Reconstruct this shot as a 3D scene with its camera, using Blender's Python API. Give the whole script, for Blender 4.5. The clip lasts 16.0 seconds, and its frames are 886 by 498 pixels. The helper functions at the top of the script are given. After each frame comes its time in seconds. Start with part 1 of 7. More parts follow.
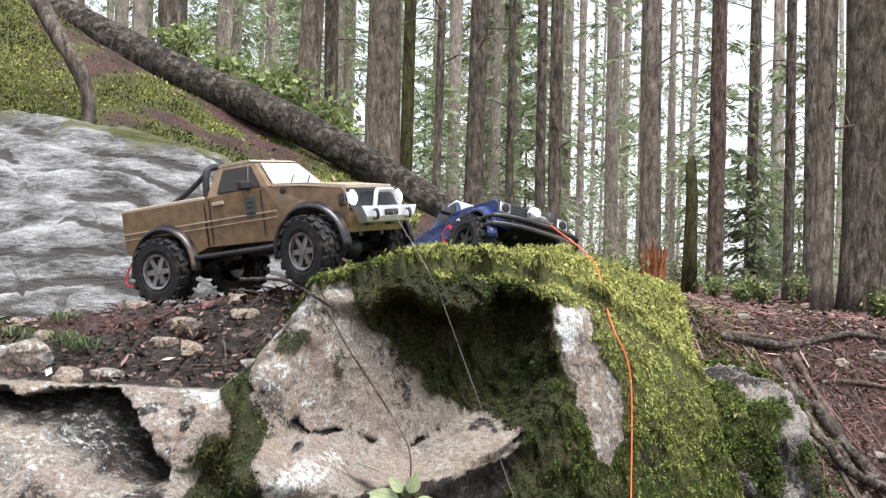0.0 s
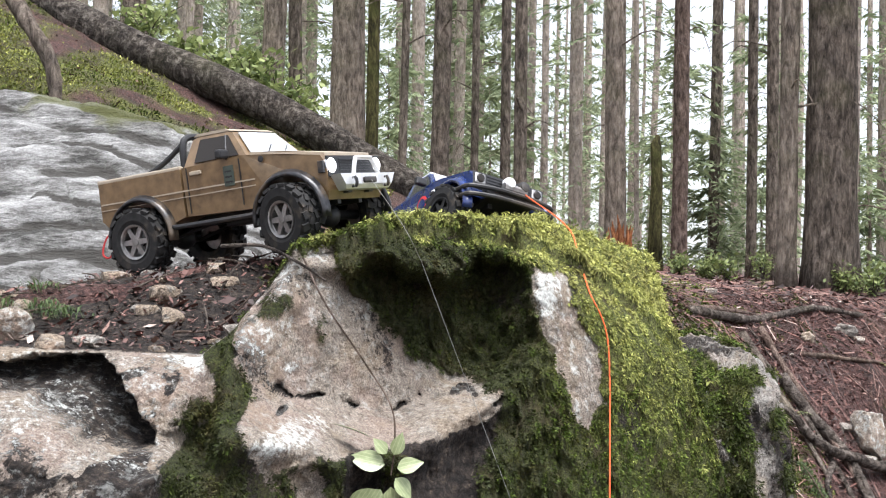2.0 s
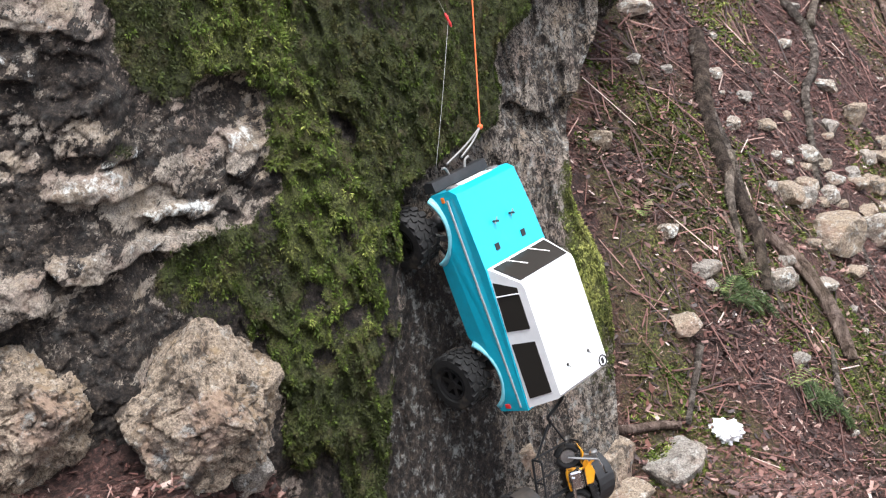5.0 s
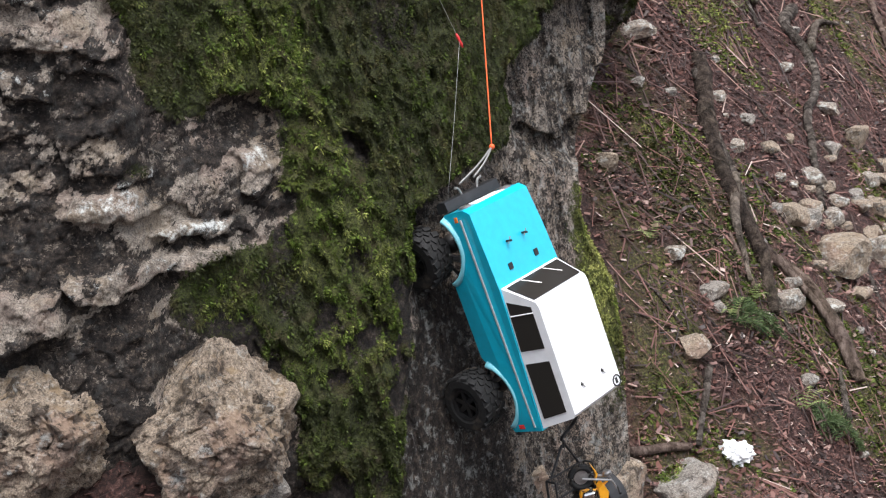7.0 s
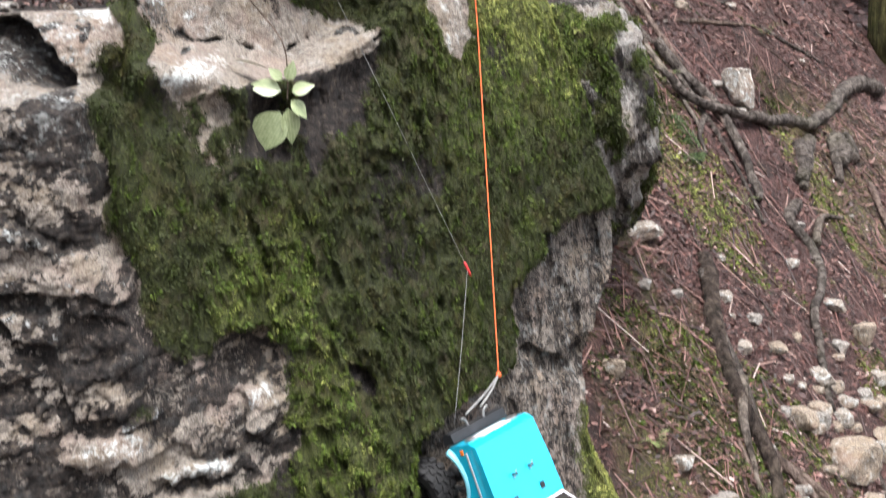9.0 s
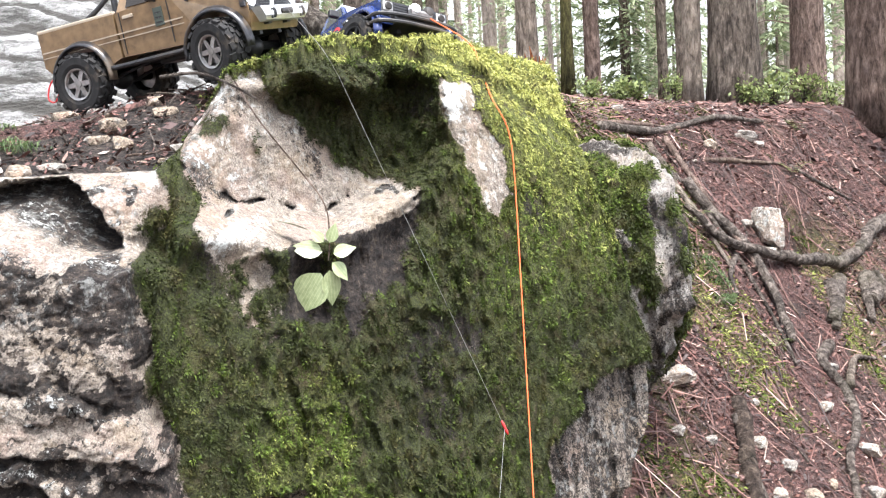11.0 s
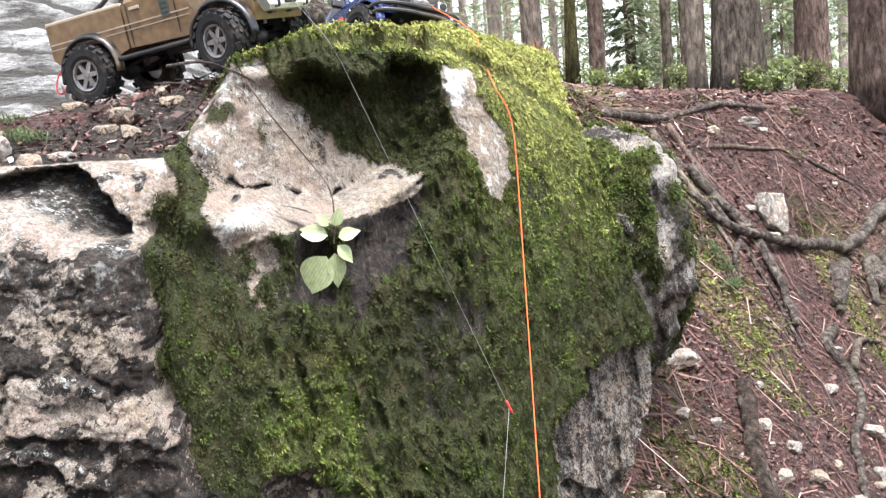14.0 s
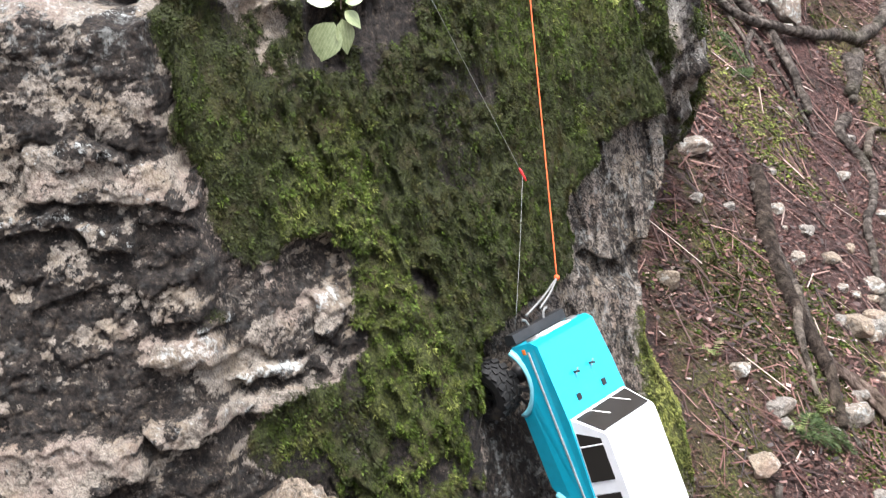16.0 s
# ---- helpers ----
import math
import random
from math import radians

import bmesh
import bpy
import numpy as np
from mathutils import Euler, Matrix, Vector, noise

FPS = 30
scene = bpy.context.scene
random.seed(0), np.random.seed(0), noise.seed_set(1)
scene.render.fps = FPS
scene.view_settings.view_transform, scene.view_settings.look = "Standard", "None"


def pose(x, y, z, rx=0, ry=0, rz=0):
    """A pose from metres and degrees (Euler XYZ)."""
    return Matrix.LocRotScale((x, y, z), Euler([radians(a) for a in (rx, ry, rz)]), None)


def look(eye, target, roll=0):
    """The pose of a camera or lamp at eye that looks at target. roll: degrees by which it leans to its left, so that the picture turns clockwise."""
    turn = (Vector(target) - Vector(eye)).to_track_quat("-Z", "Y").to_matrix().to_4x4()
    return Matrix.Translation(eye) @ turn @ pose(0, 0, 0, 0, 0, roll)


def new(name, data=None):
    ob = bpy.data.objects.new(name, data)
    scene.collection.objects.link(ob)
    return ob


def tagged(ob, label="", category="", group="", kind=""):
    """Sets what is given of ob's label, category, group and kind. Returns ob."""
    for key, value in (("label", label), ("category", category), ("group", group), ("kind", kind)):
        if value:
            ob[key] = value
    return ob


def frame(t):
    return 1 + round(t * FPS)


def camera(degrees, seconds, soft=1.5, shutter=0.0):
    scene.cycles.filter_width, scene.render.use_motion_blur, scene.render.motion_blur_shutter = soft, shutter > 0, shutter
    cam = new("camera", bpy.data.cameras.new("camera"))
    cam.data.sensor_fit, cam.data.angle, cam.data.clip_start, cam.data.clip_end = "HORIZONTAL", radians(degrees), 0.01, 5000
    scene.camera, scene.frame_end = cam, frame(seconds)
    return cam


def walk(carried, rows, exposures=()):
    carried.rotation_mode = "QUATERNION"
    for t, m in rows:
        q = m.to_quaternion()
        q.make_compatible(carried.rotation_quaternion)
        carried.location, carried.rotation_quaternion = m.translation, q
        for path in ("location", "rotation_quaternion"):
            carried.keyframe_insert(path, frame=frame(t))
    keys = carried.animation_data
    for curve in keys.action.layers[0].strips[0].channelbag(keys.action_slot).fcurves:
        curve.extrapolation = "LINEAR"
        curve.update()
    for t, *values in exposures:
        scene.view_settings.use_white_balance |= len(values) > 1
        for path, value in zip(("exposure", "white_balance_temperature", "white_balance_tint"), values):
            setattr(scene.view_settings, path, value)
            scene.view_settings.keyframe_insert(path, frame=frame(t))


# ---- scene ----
cam = camera(38.0, 16.0, soft=1.15, shutter=0.35)
PATH = [
    (0, (0.022, 0.008, 1.530), (-0.035, 2.006, 1.602), 1.4),
    (0.5, (0.011, 0.006, 1.501), (-0.046, 2.004, 1.548), 1.5),
    (1, (0.012, 0.003, 1.491), (0.011, 2.003, 1.523), 0.8),
    (1.5, (-0.000, 0.000, 1.500), (-0.000, 2.000, 1.535), 1.0),
    (2, (-0.001, -0.002, 1.502), (0.000, 1.998, 1.552), 0.9),
    (2.5, (0.014, -0.013, 1.484), (0.071, 1.986, 1.519), 0.8),
    (3, (0.035, -0.065, 1.410), (0.151, 1.927, 1.273), -0.0),
    (3.5, (0.048, -0.165, 1.351), (0.200, 1.803, 1.028), -0.6),
    (4, (0.053, -0.253, 1.308), (0.182, 1.673, 0.786), -2.5),
    (4.2, (0.052, -0.276, 1.300), (0.171, 1.625, 0.690), -3.1),
    (6.3, (0.011, -0.299, 1.260), (0.116, 1.587, 0.605), -5.2),
    (6.5, (0.007, -0.291, 1.262), (0.117, 1.600, 0.621), -4.9),
    (7, (0.013, -0.290, 1.265), (0.132, 1.613, 0.662), -4.8),
    (7.5, (0.014, -0.296, 1.251), (0.135, 1.592, 0.603), -4.0),
    (8, (0.014, -0.285, 1.265), (0.140, 1.611, 0.642), -4.7),
    (8.5, (0.019, -0.276, 1.304), (0.152, 1.651, 0.786), -4.9),
    (9, (0.024, -0.263, 1.375), (0.154, 1.698, 1.006), -4.0),
    (9.5, (0.025, -0.262, 1.422), (0.136, 1.720, 1.173), -4.0),
    (10, (0.014, -0.252, 1.441), (0.117, 1.738, 1.269), -4.0),
    (10.2, (0.007, -0.251, 1.442), (0.105, 1.739, 1.271), -4.1),
    (12.3, (0.005, -0.266, 1.429), (0.134, 1.718, 1.219), -2.6),
    (12.5, (0.004, -0.265, 1.438), (0.137, 1.723, 1.269), -3.0),
    (13, (-0.002, -0.271, 1.450), (0.079, 1.724, 1.330), -3.1),
    (13.5, (0.004, -0.284, 1.433), (0.071, 1.707, 1.256), -3.8),
    (14, (0.010, -0.293, 1.424), (0.104, 1.696, 1.231), -4.3),
    (14.5, (0.010, -0.311, 1.386), (0.119, 1.662, 1.074), -5.0),
    (15, (0.005, -0.332, 1.342), (0.097, 1.605, 0.854), -5.1),
    (15.5, (-0.001, -0.324, 1.334), (0.080, 1.612, 0.835), -5.2),
    (16, (-0.002, -0.310, 1.325), (0.049, 1.639, 0.879), -6.5),
]
STOPS = [(0.0, 1.08), (2.5, 1.22), (3.0, 1.40), (3.5, 1.72), (4.2, 1.55), (6.3, 0.68), (8.2, 0.74), (9.0, 1.30), (9.5, 1.85), (10.2, 1.92), (12.3, 1.88), (13.2, 1.82), (14.0, 1.74), (14.6, 1.45), (15.0, 1.27), (15.5, 1.38), (16.0, 1.44)]
walk(cam, [(t, look(eye, target, roll)) for t, eye, target, roll in PATH], [(t, e, 6150, 13) for t, e in STOPS])

# ---- sky and sun: bright overcast ----
world = bpy.data.worlds.new("overcast_sky")
scene.world = world
world.use_nodes = True
wn = world.node_tree
wn.nodes.clear()
sky = wn.nodes.new("ShaderNodeTexSky")
sky.sky_type = "NISHITA"
sky.sun_disc = False
sky.sun_elevation = radians(73)
sky.sun_rotation = radians(150)
sky.air_density = 1.0
sky.dust_density = 1.5
sky.ozone_density = 1.0
desat = wn.nodes.new("ShaderNodeHueSaturation")
desat.inputs["Saturation"].default_value = 0.25
bg = wn.nodes.new("ShaderNodeBackground")
bg.inputs["Strength"].default_value = 0.14
wo = wn.nodes.new("ShaderNodeOutputWorld")
wn.links.new(sky.outputs[0], desat.inputs["Color"])
wn.links.new(desat.outputs[0], bg.inputs["Color"])
wn.links.new(bg.outputs[0], wo.inputs["Surface"])
sun = new("sun", bpy.data.lights.new("sun", "SUN"))
sun.data.energy = 3.6
sun.data.angle = radians(40)
sun.data.color = (1.0, 0.97, 0.92)
sun.matrix_world = look((0.6, -1.0, 4.0), (0, 0, 0))


# ---- material helpers ----
def mat(name):
    m = bpy.data.materials.new(name)
    m.use_nodes = True
    nt = m.node_tree
    return m, nt, nt.nodes["Principled BSDF"]


def nd(nt, kind, **kw):
    n = nt.nodes.new(kind)
    for k, v in kw.items():
        n.inputs[k.replace("_", " ")].default_value = v
    return n


def noise_tex(nt, scale, detail=6.0, rough=0.6, vec=None, dist=0.0):
    n = nd(nt, "ShaderNodeTexNoise", Scale=scale, Detail=detail, Roughness=rough, Distortion=dist)
    if vec is not None:
        nt.links.new(vec, n.inputs["Vector"])
    return n.outputs["Fac"]


def ramp(nt, fac, stops):
    r = nt.nodes.new("ShaderNodeValToRGB")
    el = r.color_ramp.elements
    while len(el) < len(stops):
        el.new(0.5)
    for e, (p, c) in zip(el, stops):
        e.position = p
        e.color = (*c, 1.0) if len(c) == 3 else c
    nt.links.new(fac, r.inputs["Fac"])
    return r.outputs["Color"]


def mix(nt, fac, a, b, blend="MIX"):
    m = nt.nodes.new("ShaderNodeMix")
    m.data_type = "RGBA"
    m.blend_type = blend
    for k, v in ((0, fac), (6, a), (7, b)):
        if hasattr(v, "is_linked"):
            nt.links.new(v, m.inputs[k])
        elif k == 0:
            m.inputs[0].default_value = v
        else:
            m.inputs[k].default_value = (*v, 1.0)
    return m.outputs[2]


def math_node(nt, op, a, b=0.0):
    m = nt.nodes.new("ShaderNodeMath")
    m.operation = op
    for k, v in ((0, a), (1, b)):
        if hasattr(v, "is_linked"):
            nt.links.new(v, m.inputs[k])
        else:
            m.inputs[k].default_value = v
    return m.outputs[0]


def bump(nt, bsdf, height, strength=0.5, distance=0.01):
    b = nd(nt, "ShaderNodeBump", Strength=strength, Distance=distance)
    nt.links.new(height, b.inputs["Height"])
    nt.links.new(b.outputs["Normal"], bsdf.inputs["Normal"])


def attr(nt, name):
    a = nt.nodes.new("ShaderNodeAttribute")
    a.attribute_name = name
    return a.outputs["Fac"]


def coords(nt, which="Object"):
    return nt.nodes.new("ShaderNodeTexCoord").outputs[which]


def plain(name, color, rough=0.5, metal=0.0, grain=0.06, scale=60.0, coat=0.0, bumpy=0.0):
    """A paint, plastic or metal with a little dirt and unevenness."""
    m, nt, b = mat(name)
    c = coords(nt)
    n = noise_tex(nt, scale, vec=c)
    n2 = noise_tex(nt, scale * 0.12, vec=c)
    dark = tuple(v * (1 - 3 * grain) for v in color)
    lite = tuple(min(1, v * (1 + 2 * grain)) for v in color)
    col = ramp(nt, n, [(0.3, dark), (0.7, lite)])
    col = mix(nt, ramp(nt, n2, [(0.55, (0, 0, 0)), (0.75, (grain * 3,) * 3)]), col, (0.16, 0.12, 0.08))
    nt.links.new(col, b.inputs["Base Color"])
    b.inputs["Roughness"].default_value = rough
    b.inputs["Metallic"].default_value = metal
    b.inputs["Coat Weight"].default_value = coat
    if bumpy:
        bump(nt, b, n, bumpy, 0.002)
    return m


# ---- mesh helpers ----
def link_bm(name, bm, material, smooth=False):
    me = bpy.data.meshes.new(name)
    bmesh.ops.recalc_face_normals(bm, faces=bm.faces[:])
    bm.to_mesh(me)
    bm.free()
    for m in (material if isinstance(material, (list, tuple)) else [material]):
        me.materials.append(m)
    if smooth:
        me.polygons.foreach_set("use_smooth", [True] * len(me.polygons))
    return new(name, me)


def part(name, bm, material, parent, label="", smooth=False):
    ob = link_bm(name, bm, material, smooth)
    ob.parent = parent
    if label:
        ob["label"] = label
    return ob


def mesh_np(name, verts, faces, material, smooth=True, attrs=None):
    me = bpy.data.meshes.new(name)
    verts = np.asarray(verts, dtype=np.float32)
    faces = np.asarray(faces, dtype=np.int32)
    me.vertices.add(len(verts))
    me.vertices.foreach_set("co", verts.ravel())
    k = faces.shape[1]
    me.loops.add(faces.size)
    me.loops.foreach_set("vertex_index", faces.ravel())
    me.polygons.add(len(faces))
    me.polygons.foreach_set("loop_start", np.arange(0, faces.size, k, dtype=np.int32))
    me.polygons.foreach_set("loop_total", np.full(len(faces), k, dtype=np.int32))
    me.update(calc_edges=True)
    if smooth:
        me.polygons.foreach_set("use_smooth", np.ones(len(faces), dtype=bool))
    for key, val in (attrs or {}).items():
        a = me.attributes.new(key, "FLOAT", "POINT")
        a.data.foreach_set("value", np.asarray(val, dtype=np.float32))
    me.materials.append(material)
    return new(name, me)


def grid_faces(nu, nv):
    i = np.arange((nu - 1) * (nv - 1))
    a = (i // (nv - 1)) * nv + i % (nv - 1)
    return np.stack([a, a + nv, a + nv + 1, a + 1], axis=1)


def tube_np(path, radii, n=8, wob=0.0, seed=0):
    """Vertices and faces of a tapered tube along a path."""
    path = np.asarray(path, float)
    rng = np.random.RandomState(seed)
    tang = np.gradient(path, axis=0)
    tang /= np.linalg.norm(tang, axis=1)[:, None] + 1e-9
    ref = np.array([0.0, 0.0, 1.0]) if abs(tang[0][2]) < 0.8 else np.array([1.0, 0.0, 0.0])
    a = np.cross(tang, ref)
    a /= np.linalg.norm(a, axis=1)[:, None] + 1e-9
    b = np.cross(tang, a)
    ang = np.linspace(0, 2 * np.pi, n, endpoint=False)
    r = np.asarray(radii, float)[:, None] * (1 + wob * rng.uniform(-1, 1, (len(path), n)))
    v = path[:, None, :] + a[:, None, :] * (np.cos(ang) * r)[:, :, None] + b[:, None, :] * (np.sin(ang) * r)[:, :, None]
    v = v.reshape(-1, 3)
    f = []
    for i in range(len(path) - 1):
        for j in range(n):
            k = (j + 1) % n
            f.append((i * n + j, i * n + k, (i + 1) * n + k, (i + 1) * n + j))
    c0, c1 = len(v), len(v) + 1
    v = np.vstack([v, path[0], path[-1]])
    last = (len(path) - 1) * n
    for j in range(n):
        k = (j + 1) % n
        f.append((c0, k, j, j))
        f.append((c1, last + j, last + k, last + k))
    return v, f


def tube(name, path, radii, material, n=8, wob=0.0, seed=0):
    v, f = tube_np(path, radii, n, wob, seed)
    bm = bmesh.new()
    vs = [bm.verts.new(p) for p in v]
    for q in f:
        q = list(dict.fromkeys(q))
        if len(q) > 2:
            bm.faces.new([vs[i] for i in q])
    return link_bm(name, bm, material, True)


def spline(ctrl, m=8):
    """A smooth path through control points (Catmull-Rom)."""
    p = np.asarray(ctrl, float)
    p = np.vstack([2 * p[0] - p[1], p, 2 * p[-1] - p[-2]])
    out = []
    for i in range(1, len(p) - 2):
        for t in np.linspace(0, 1, m, endpoint=False):
            out.append(0.5 * ((2 * p[i]) + (p[i + 1] - p[i - 1]) * t + (2 * p[i - 1] - 5 * p[i] + 4 * p[i + 1] - p[i + 2]) * t**2
                              + (-p[i - 1] + 3 * p[i] - 3 * p[i + 1] + p[i + 2]) * t**3))
    out.append(p[-2])
    return np.array(out)


# ---- procedural noise on arrays ----
def hash3(i, j, k, seed):
    h = (i * 374761393 + j * 668265263 + k * 2147483647 + seed * 144665) & 0xFFFFFFFF
    h = ((h ^ (h >> 13)) * 1274126177) & 0xFFFFFFFF
    return ((h ^ (h >> 16)) & 0xFFFF) / 65535.0


def vnoise(x, y, z, seed=0):
    x, y, z = (np.asarray(v, float) for v in np.broadcast_arrays(x, y, z))
    i, j, k = (np.floor(v).astype(np.int64) for v in (x, y, z))
    u, v, w = x - i, y - j, z - k
    u, v, w = (t * t * (3 - 2 * t) for t in (u, v, w))
    r = 0
    for a in (0, 1):
        for b in (0, 1):
            for c in (0, 1):
                r = r + hash3(i + a, j + b, k + c, seed) * (u if a else 1 - u) * (v if b else 1 - v) * (w if c else 1 - w)
    return r * 2 - 1


def fbm(x, y, z, scale, octaves=4, seed=0, gain=0.5):
    r, amp, tot = 0, 1.0, 0.0
    for o in range(octaves):
        s = scale * 2**o
        r = r + amp * vnoise(np.asarray(x) * s, np.asarray(y) * s, np.asarray(z) * s, seed + o * 17)
        tot += amp
        amp *= gain
    return r / tot


def sstep(a, b, x):
    t = np.clip((np.asarray(x, float) - a) / (b - a), 0, 1)
    return t * t * (3 - 2 * t)


def blob(x, z, cx, cz, rx, rz):
    return np.exp(-(((x - cx) / rx) ** 2 + ((z - cz) / rz) ** 2))


# ---- lie of the land ----
def shelf_z(x, y):
    """The shelf behind the boulder's lip, on which the trucks stand."""
    return (1.50 + 0.14 * (np.clip(x, -0.9, 0.15) + 0.48) + 0.05 * np.clip(-0.75 - x, 0, 3) - 0.10 * sstep(2.35, 2.7, y) * sstep(-0.35, 0.0, x)
            - 0.04 * sstep(2.0, 1.5, y) * sstep(-0.2, -0.35, x))


def ground_z(x, y):
    x, y = np.asarray(x, float), np.asarray(y, float)
    bank = 0.23 + 0.693 * (y - 2.92) - 0.915 * (x - 1.15)
    flat = 1.52 - 0.10 * (np.clip(x, -30, 12) - 1.0) + 0.035 * np.clip(y - 5.5, -4, 40)
    flat = flat + np.clip(0.40 * (-x + 0.5), 0, 5) * sstep(2.9, 6.0, y)
    k = 0.12
    h = np.clip(0.5 + 0.5 * (flat - bank) / k, 0, 1)
    low = flat * (1 - h) + bank * h - k * h * (1 - h)
    inside = sstep(0.50, 0.22, x) * sstep(1.75, 2.2, y - np.clip(0.6 * x, -0.3, 1))
    z = low * (1 - inside) + np.where(y < 3.0, shelf_z(x, y), shelf_z(x, y) * (1 - sstep(3.0, 4.5, y)) + flat * sstep(3.0, 4.5, y)) * inside
    front = sstep(1.95, 1.5, y - 0.5 * np.clip(x, -0.4, 0.5))
    z = z * (1 - front) + (0.02 + (0.25 + 1.35 * sstep(0.75, 1.1, y)) * np.clip(0.10 - x, 0, 0.32) + 0.20 * sstep(1.12, 1.42, y) * sstep(-0.08, -0.25, x)) * front
    z = z - 0.24 * np.exp(-(((x - 1.66) / 0.17) ** 2 + ((y - 4.62 - 0.7 * (x - 1.66)) / 0.13) ** 2)) + 0.045 * np.exp(-(((x - 1.72) / 0.24) ** 2 + ((y - 4.92 - 0.7 * (x - 1.72)) / 0.10) ** 2))
    return np.clip(z, -0.6, 12.0)


# ---- materials of the place ----
def granite(name, lichen=0.5, dark=0.5, pink=1.0, use_attr=False, warm_patch=0.75, relief=0.006):
    """Speckled granite with dark stains and pale lichen; where the mesh carries masks, moss and painted shade in their
    shape.
    """
    m, nt, b = mat(name)
    c = coords(nt)
    fine = noise_tex(nt, 430.0, 2.0, 0.6, c)
    grain = noise_tex(nt, 120.0, 6.0, 0.72, c)
    blot = noise_tex(nt, 30.0, 9.0, 0.72, c)
    wide = noise_tex(nt, 7.0, 6.0, 0.65, c)
    p = min(1.0, pink)
    tint = lambda v: (v * (1.0 + 0.18 * p), v * (1.0 - 0.05 * p), v * (0.96 - 0.25 * p))
    col = ramp(nt, fine, [(0.34, tint(0.14)), (0.44, tint(0.235)), (0.55, tint(0.315)), (0.68, tint(0.44))])
    col = mix(nt, 1.0, col, ramp(nt, grain, [(0.34, (0.34, 0.32, 0.31)), (0.45, (0.80, 0.78, 0.77)), (0.55, (1.0, 1.0, 1.0)), (0.68, (1.2, 1.2, 1.2))]), "MULTIPLY")
    ochre = ramp(nt, noise_tex(nt, 13.0, 8.0, 0.7, c), [(0.50, (0, 0, 0)), (0.58, (0.6 * warm_patch,) * 3)])
    col = mix(nt, ochre, col, mix(nt, grain, (0.16, 0.10, 0.055), (0.42, 0.32, 0.19)))
    rust = ramp(nt, wide, [(0.52, (0, 0, 0)), (0.60, (0.5 * p,) * 3)])
    col = mix(nt, rust, col, mix(nt, fine, (0.17, 0.10, 0.08), (0.46, 0.33, 0.27)))
    stain_shade = ramp(nt, blot, [(0.50 + 0.14 * (1 - dark), (0, 0, 0)), (0.56 + 0.14 * (1 - dark), (0.85,) * 3)])
    jag = math_node(nt, "ADD", math_node(nt, "MULTIPLY", math_node(nt, "SUBTRACT", noise_tex(nt, 60.0, 9.0, 0.8, c), 0.5), 1.9), math_node(nt, "MULTIPLY", math_node(nt, "SUBTRACT", noise_tex(nt, 210.0, 4.0, 0.7, c), 0.5), 1.1))
    crisp = lambda name_, lo=0.38, hi=0.58: ramp(nt, math_node(nt, "ADD", attr(nt, name_), jag), [(lo, (0, 0, 0)), (hi, (1, 1, 1))])
    if use_attr:
        stain_shade = math_node(nt, "MAXIMUM", math_node(nt, "MULTIPLY", stain_shade, 0.6), crisp("stain_shade"))
    col = mix(nt, stain_shade, col, ramp(nt, noise_tex(nt, 85.0, 8.0, 0.8, c), [(0.36, (0.004, 0.003, 0.0025)), (0.47, (0.014, 0.0105, 0.0085)), (0.56, (0.042, 0.032, 0.025)), (0.68, (0.15, 0.115, 0.085))]))
    pale = ramp(nt, noise_tex(nt, 44.0, 9.0, 0.78, c), [(0.58 - 0.1 * lichen, (0, 0, 0)), (0.66 - 0.1 * lichen, (0.9,) * 3)])
    if use_attr:
        pale = math_node(nt, "MULTIPLY", pale, attr(nt, "pale"))
        pale = math_node(nt, "MAXIMUM", pale, math_node(nt, "MULTIPLY", crisp("white", 0.36, 0.66), 0.9))
    else:
        pale = math_node(nt, "MULTIPLY", pale, lichen)
    col = mix(nt, pale, col, ramp(nt, grain, [(0.38, (0.36, 0.36, 0.33)), (0.48, (0.62, 0.64, 0.60)), (0.60, (0.80, 0.82, 0.78))]))
    height = math_node(nt, "ADD", math_node(nt, "MULTIPLY", grain, 1.0), math_node(nt, "MULTIPLY", blot, 1.6))
    if use_attr:
        fuzz = noise_tex(nt, 300.0, 4.0, 0.7, c)
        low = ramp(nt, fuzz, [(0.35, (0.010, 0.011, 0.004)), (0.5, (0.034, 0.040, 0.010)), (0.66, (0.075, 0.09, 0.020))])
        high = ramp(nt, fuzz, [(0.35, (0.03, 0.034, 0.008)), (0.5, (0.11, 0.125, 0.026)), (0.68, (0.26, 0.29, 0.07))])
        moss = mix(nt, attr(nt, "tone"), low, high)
        moss = mix(nt, ramp(nt, noise_tex(nt, 18.0, 6.0, 0.7, c), [(0.48, (0, 0, 0)), (0.66, (0.7,) * 3)]), moss, (0.062, 0.042, 0.020))
        cover = crisp("moss", 0.40, 0.60)
        col = mix(nt, cover, col, moss)
        height = math_node(nt, "ADD", height, math_node(nt, "MULTIPLY", math_node(nt, "MULTIPLY", fuzz, cover), 1.5))
    nt.links.new(col, b.inputs["Base Color"])
    b.inputs["Roughness"].default_value = 0.80
    b.inputs["Specular IOR Level"].default_value = 0.3
    bump(nt, b, height, 1.0, relief)
    return m


M_cliff = granite("mossy_granite", pink=0.65, use_attr=True, warm_patch=0.55)
M_stone = granite("loose_granite", 0.45, 0.25, 1.8, warm_patch=0.9)
M_grey = granite("grey_granite", 0.5, 0.5, 0.45, warm_patch=0.4)
M_block = granite("fallen_granite", 0.35, 0.95, 1.0, warm_patch=1.4)
M_pale = granite("pale_quartz", 0.75, 0.4, 0.7)


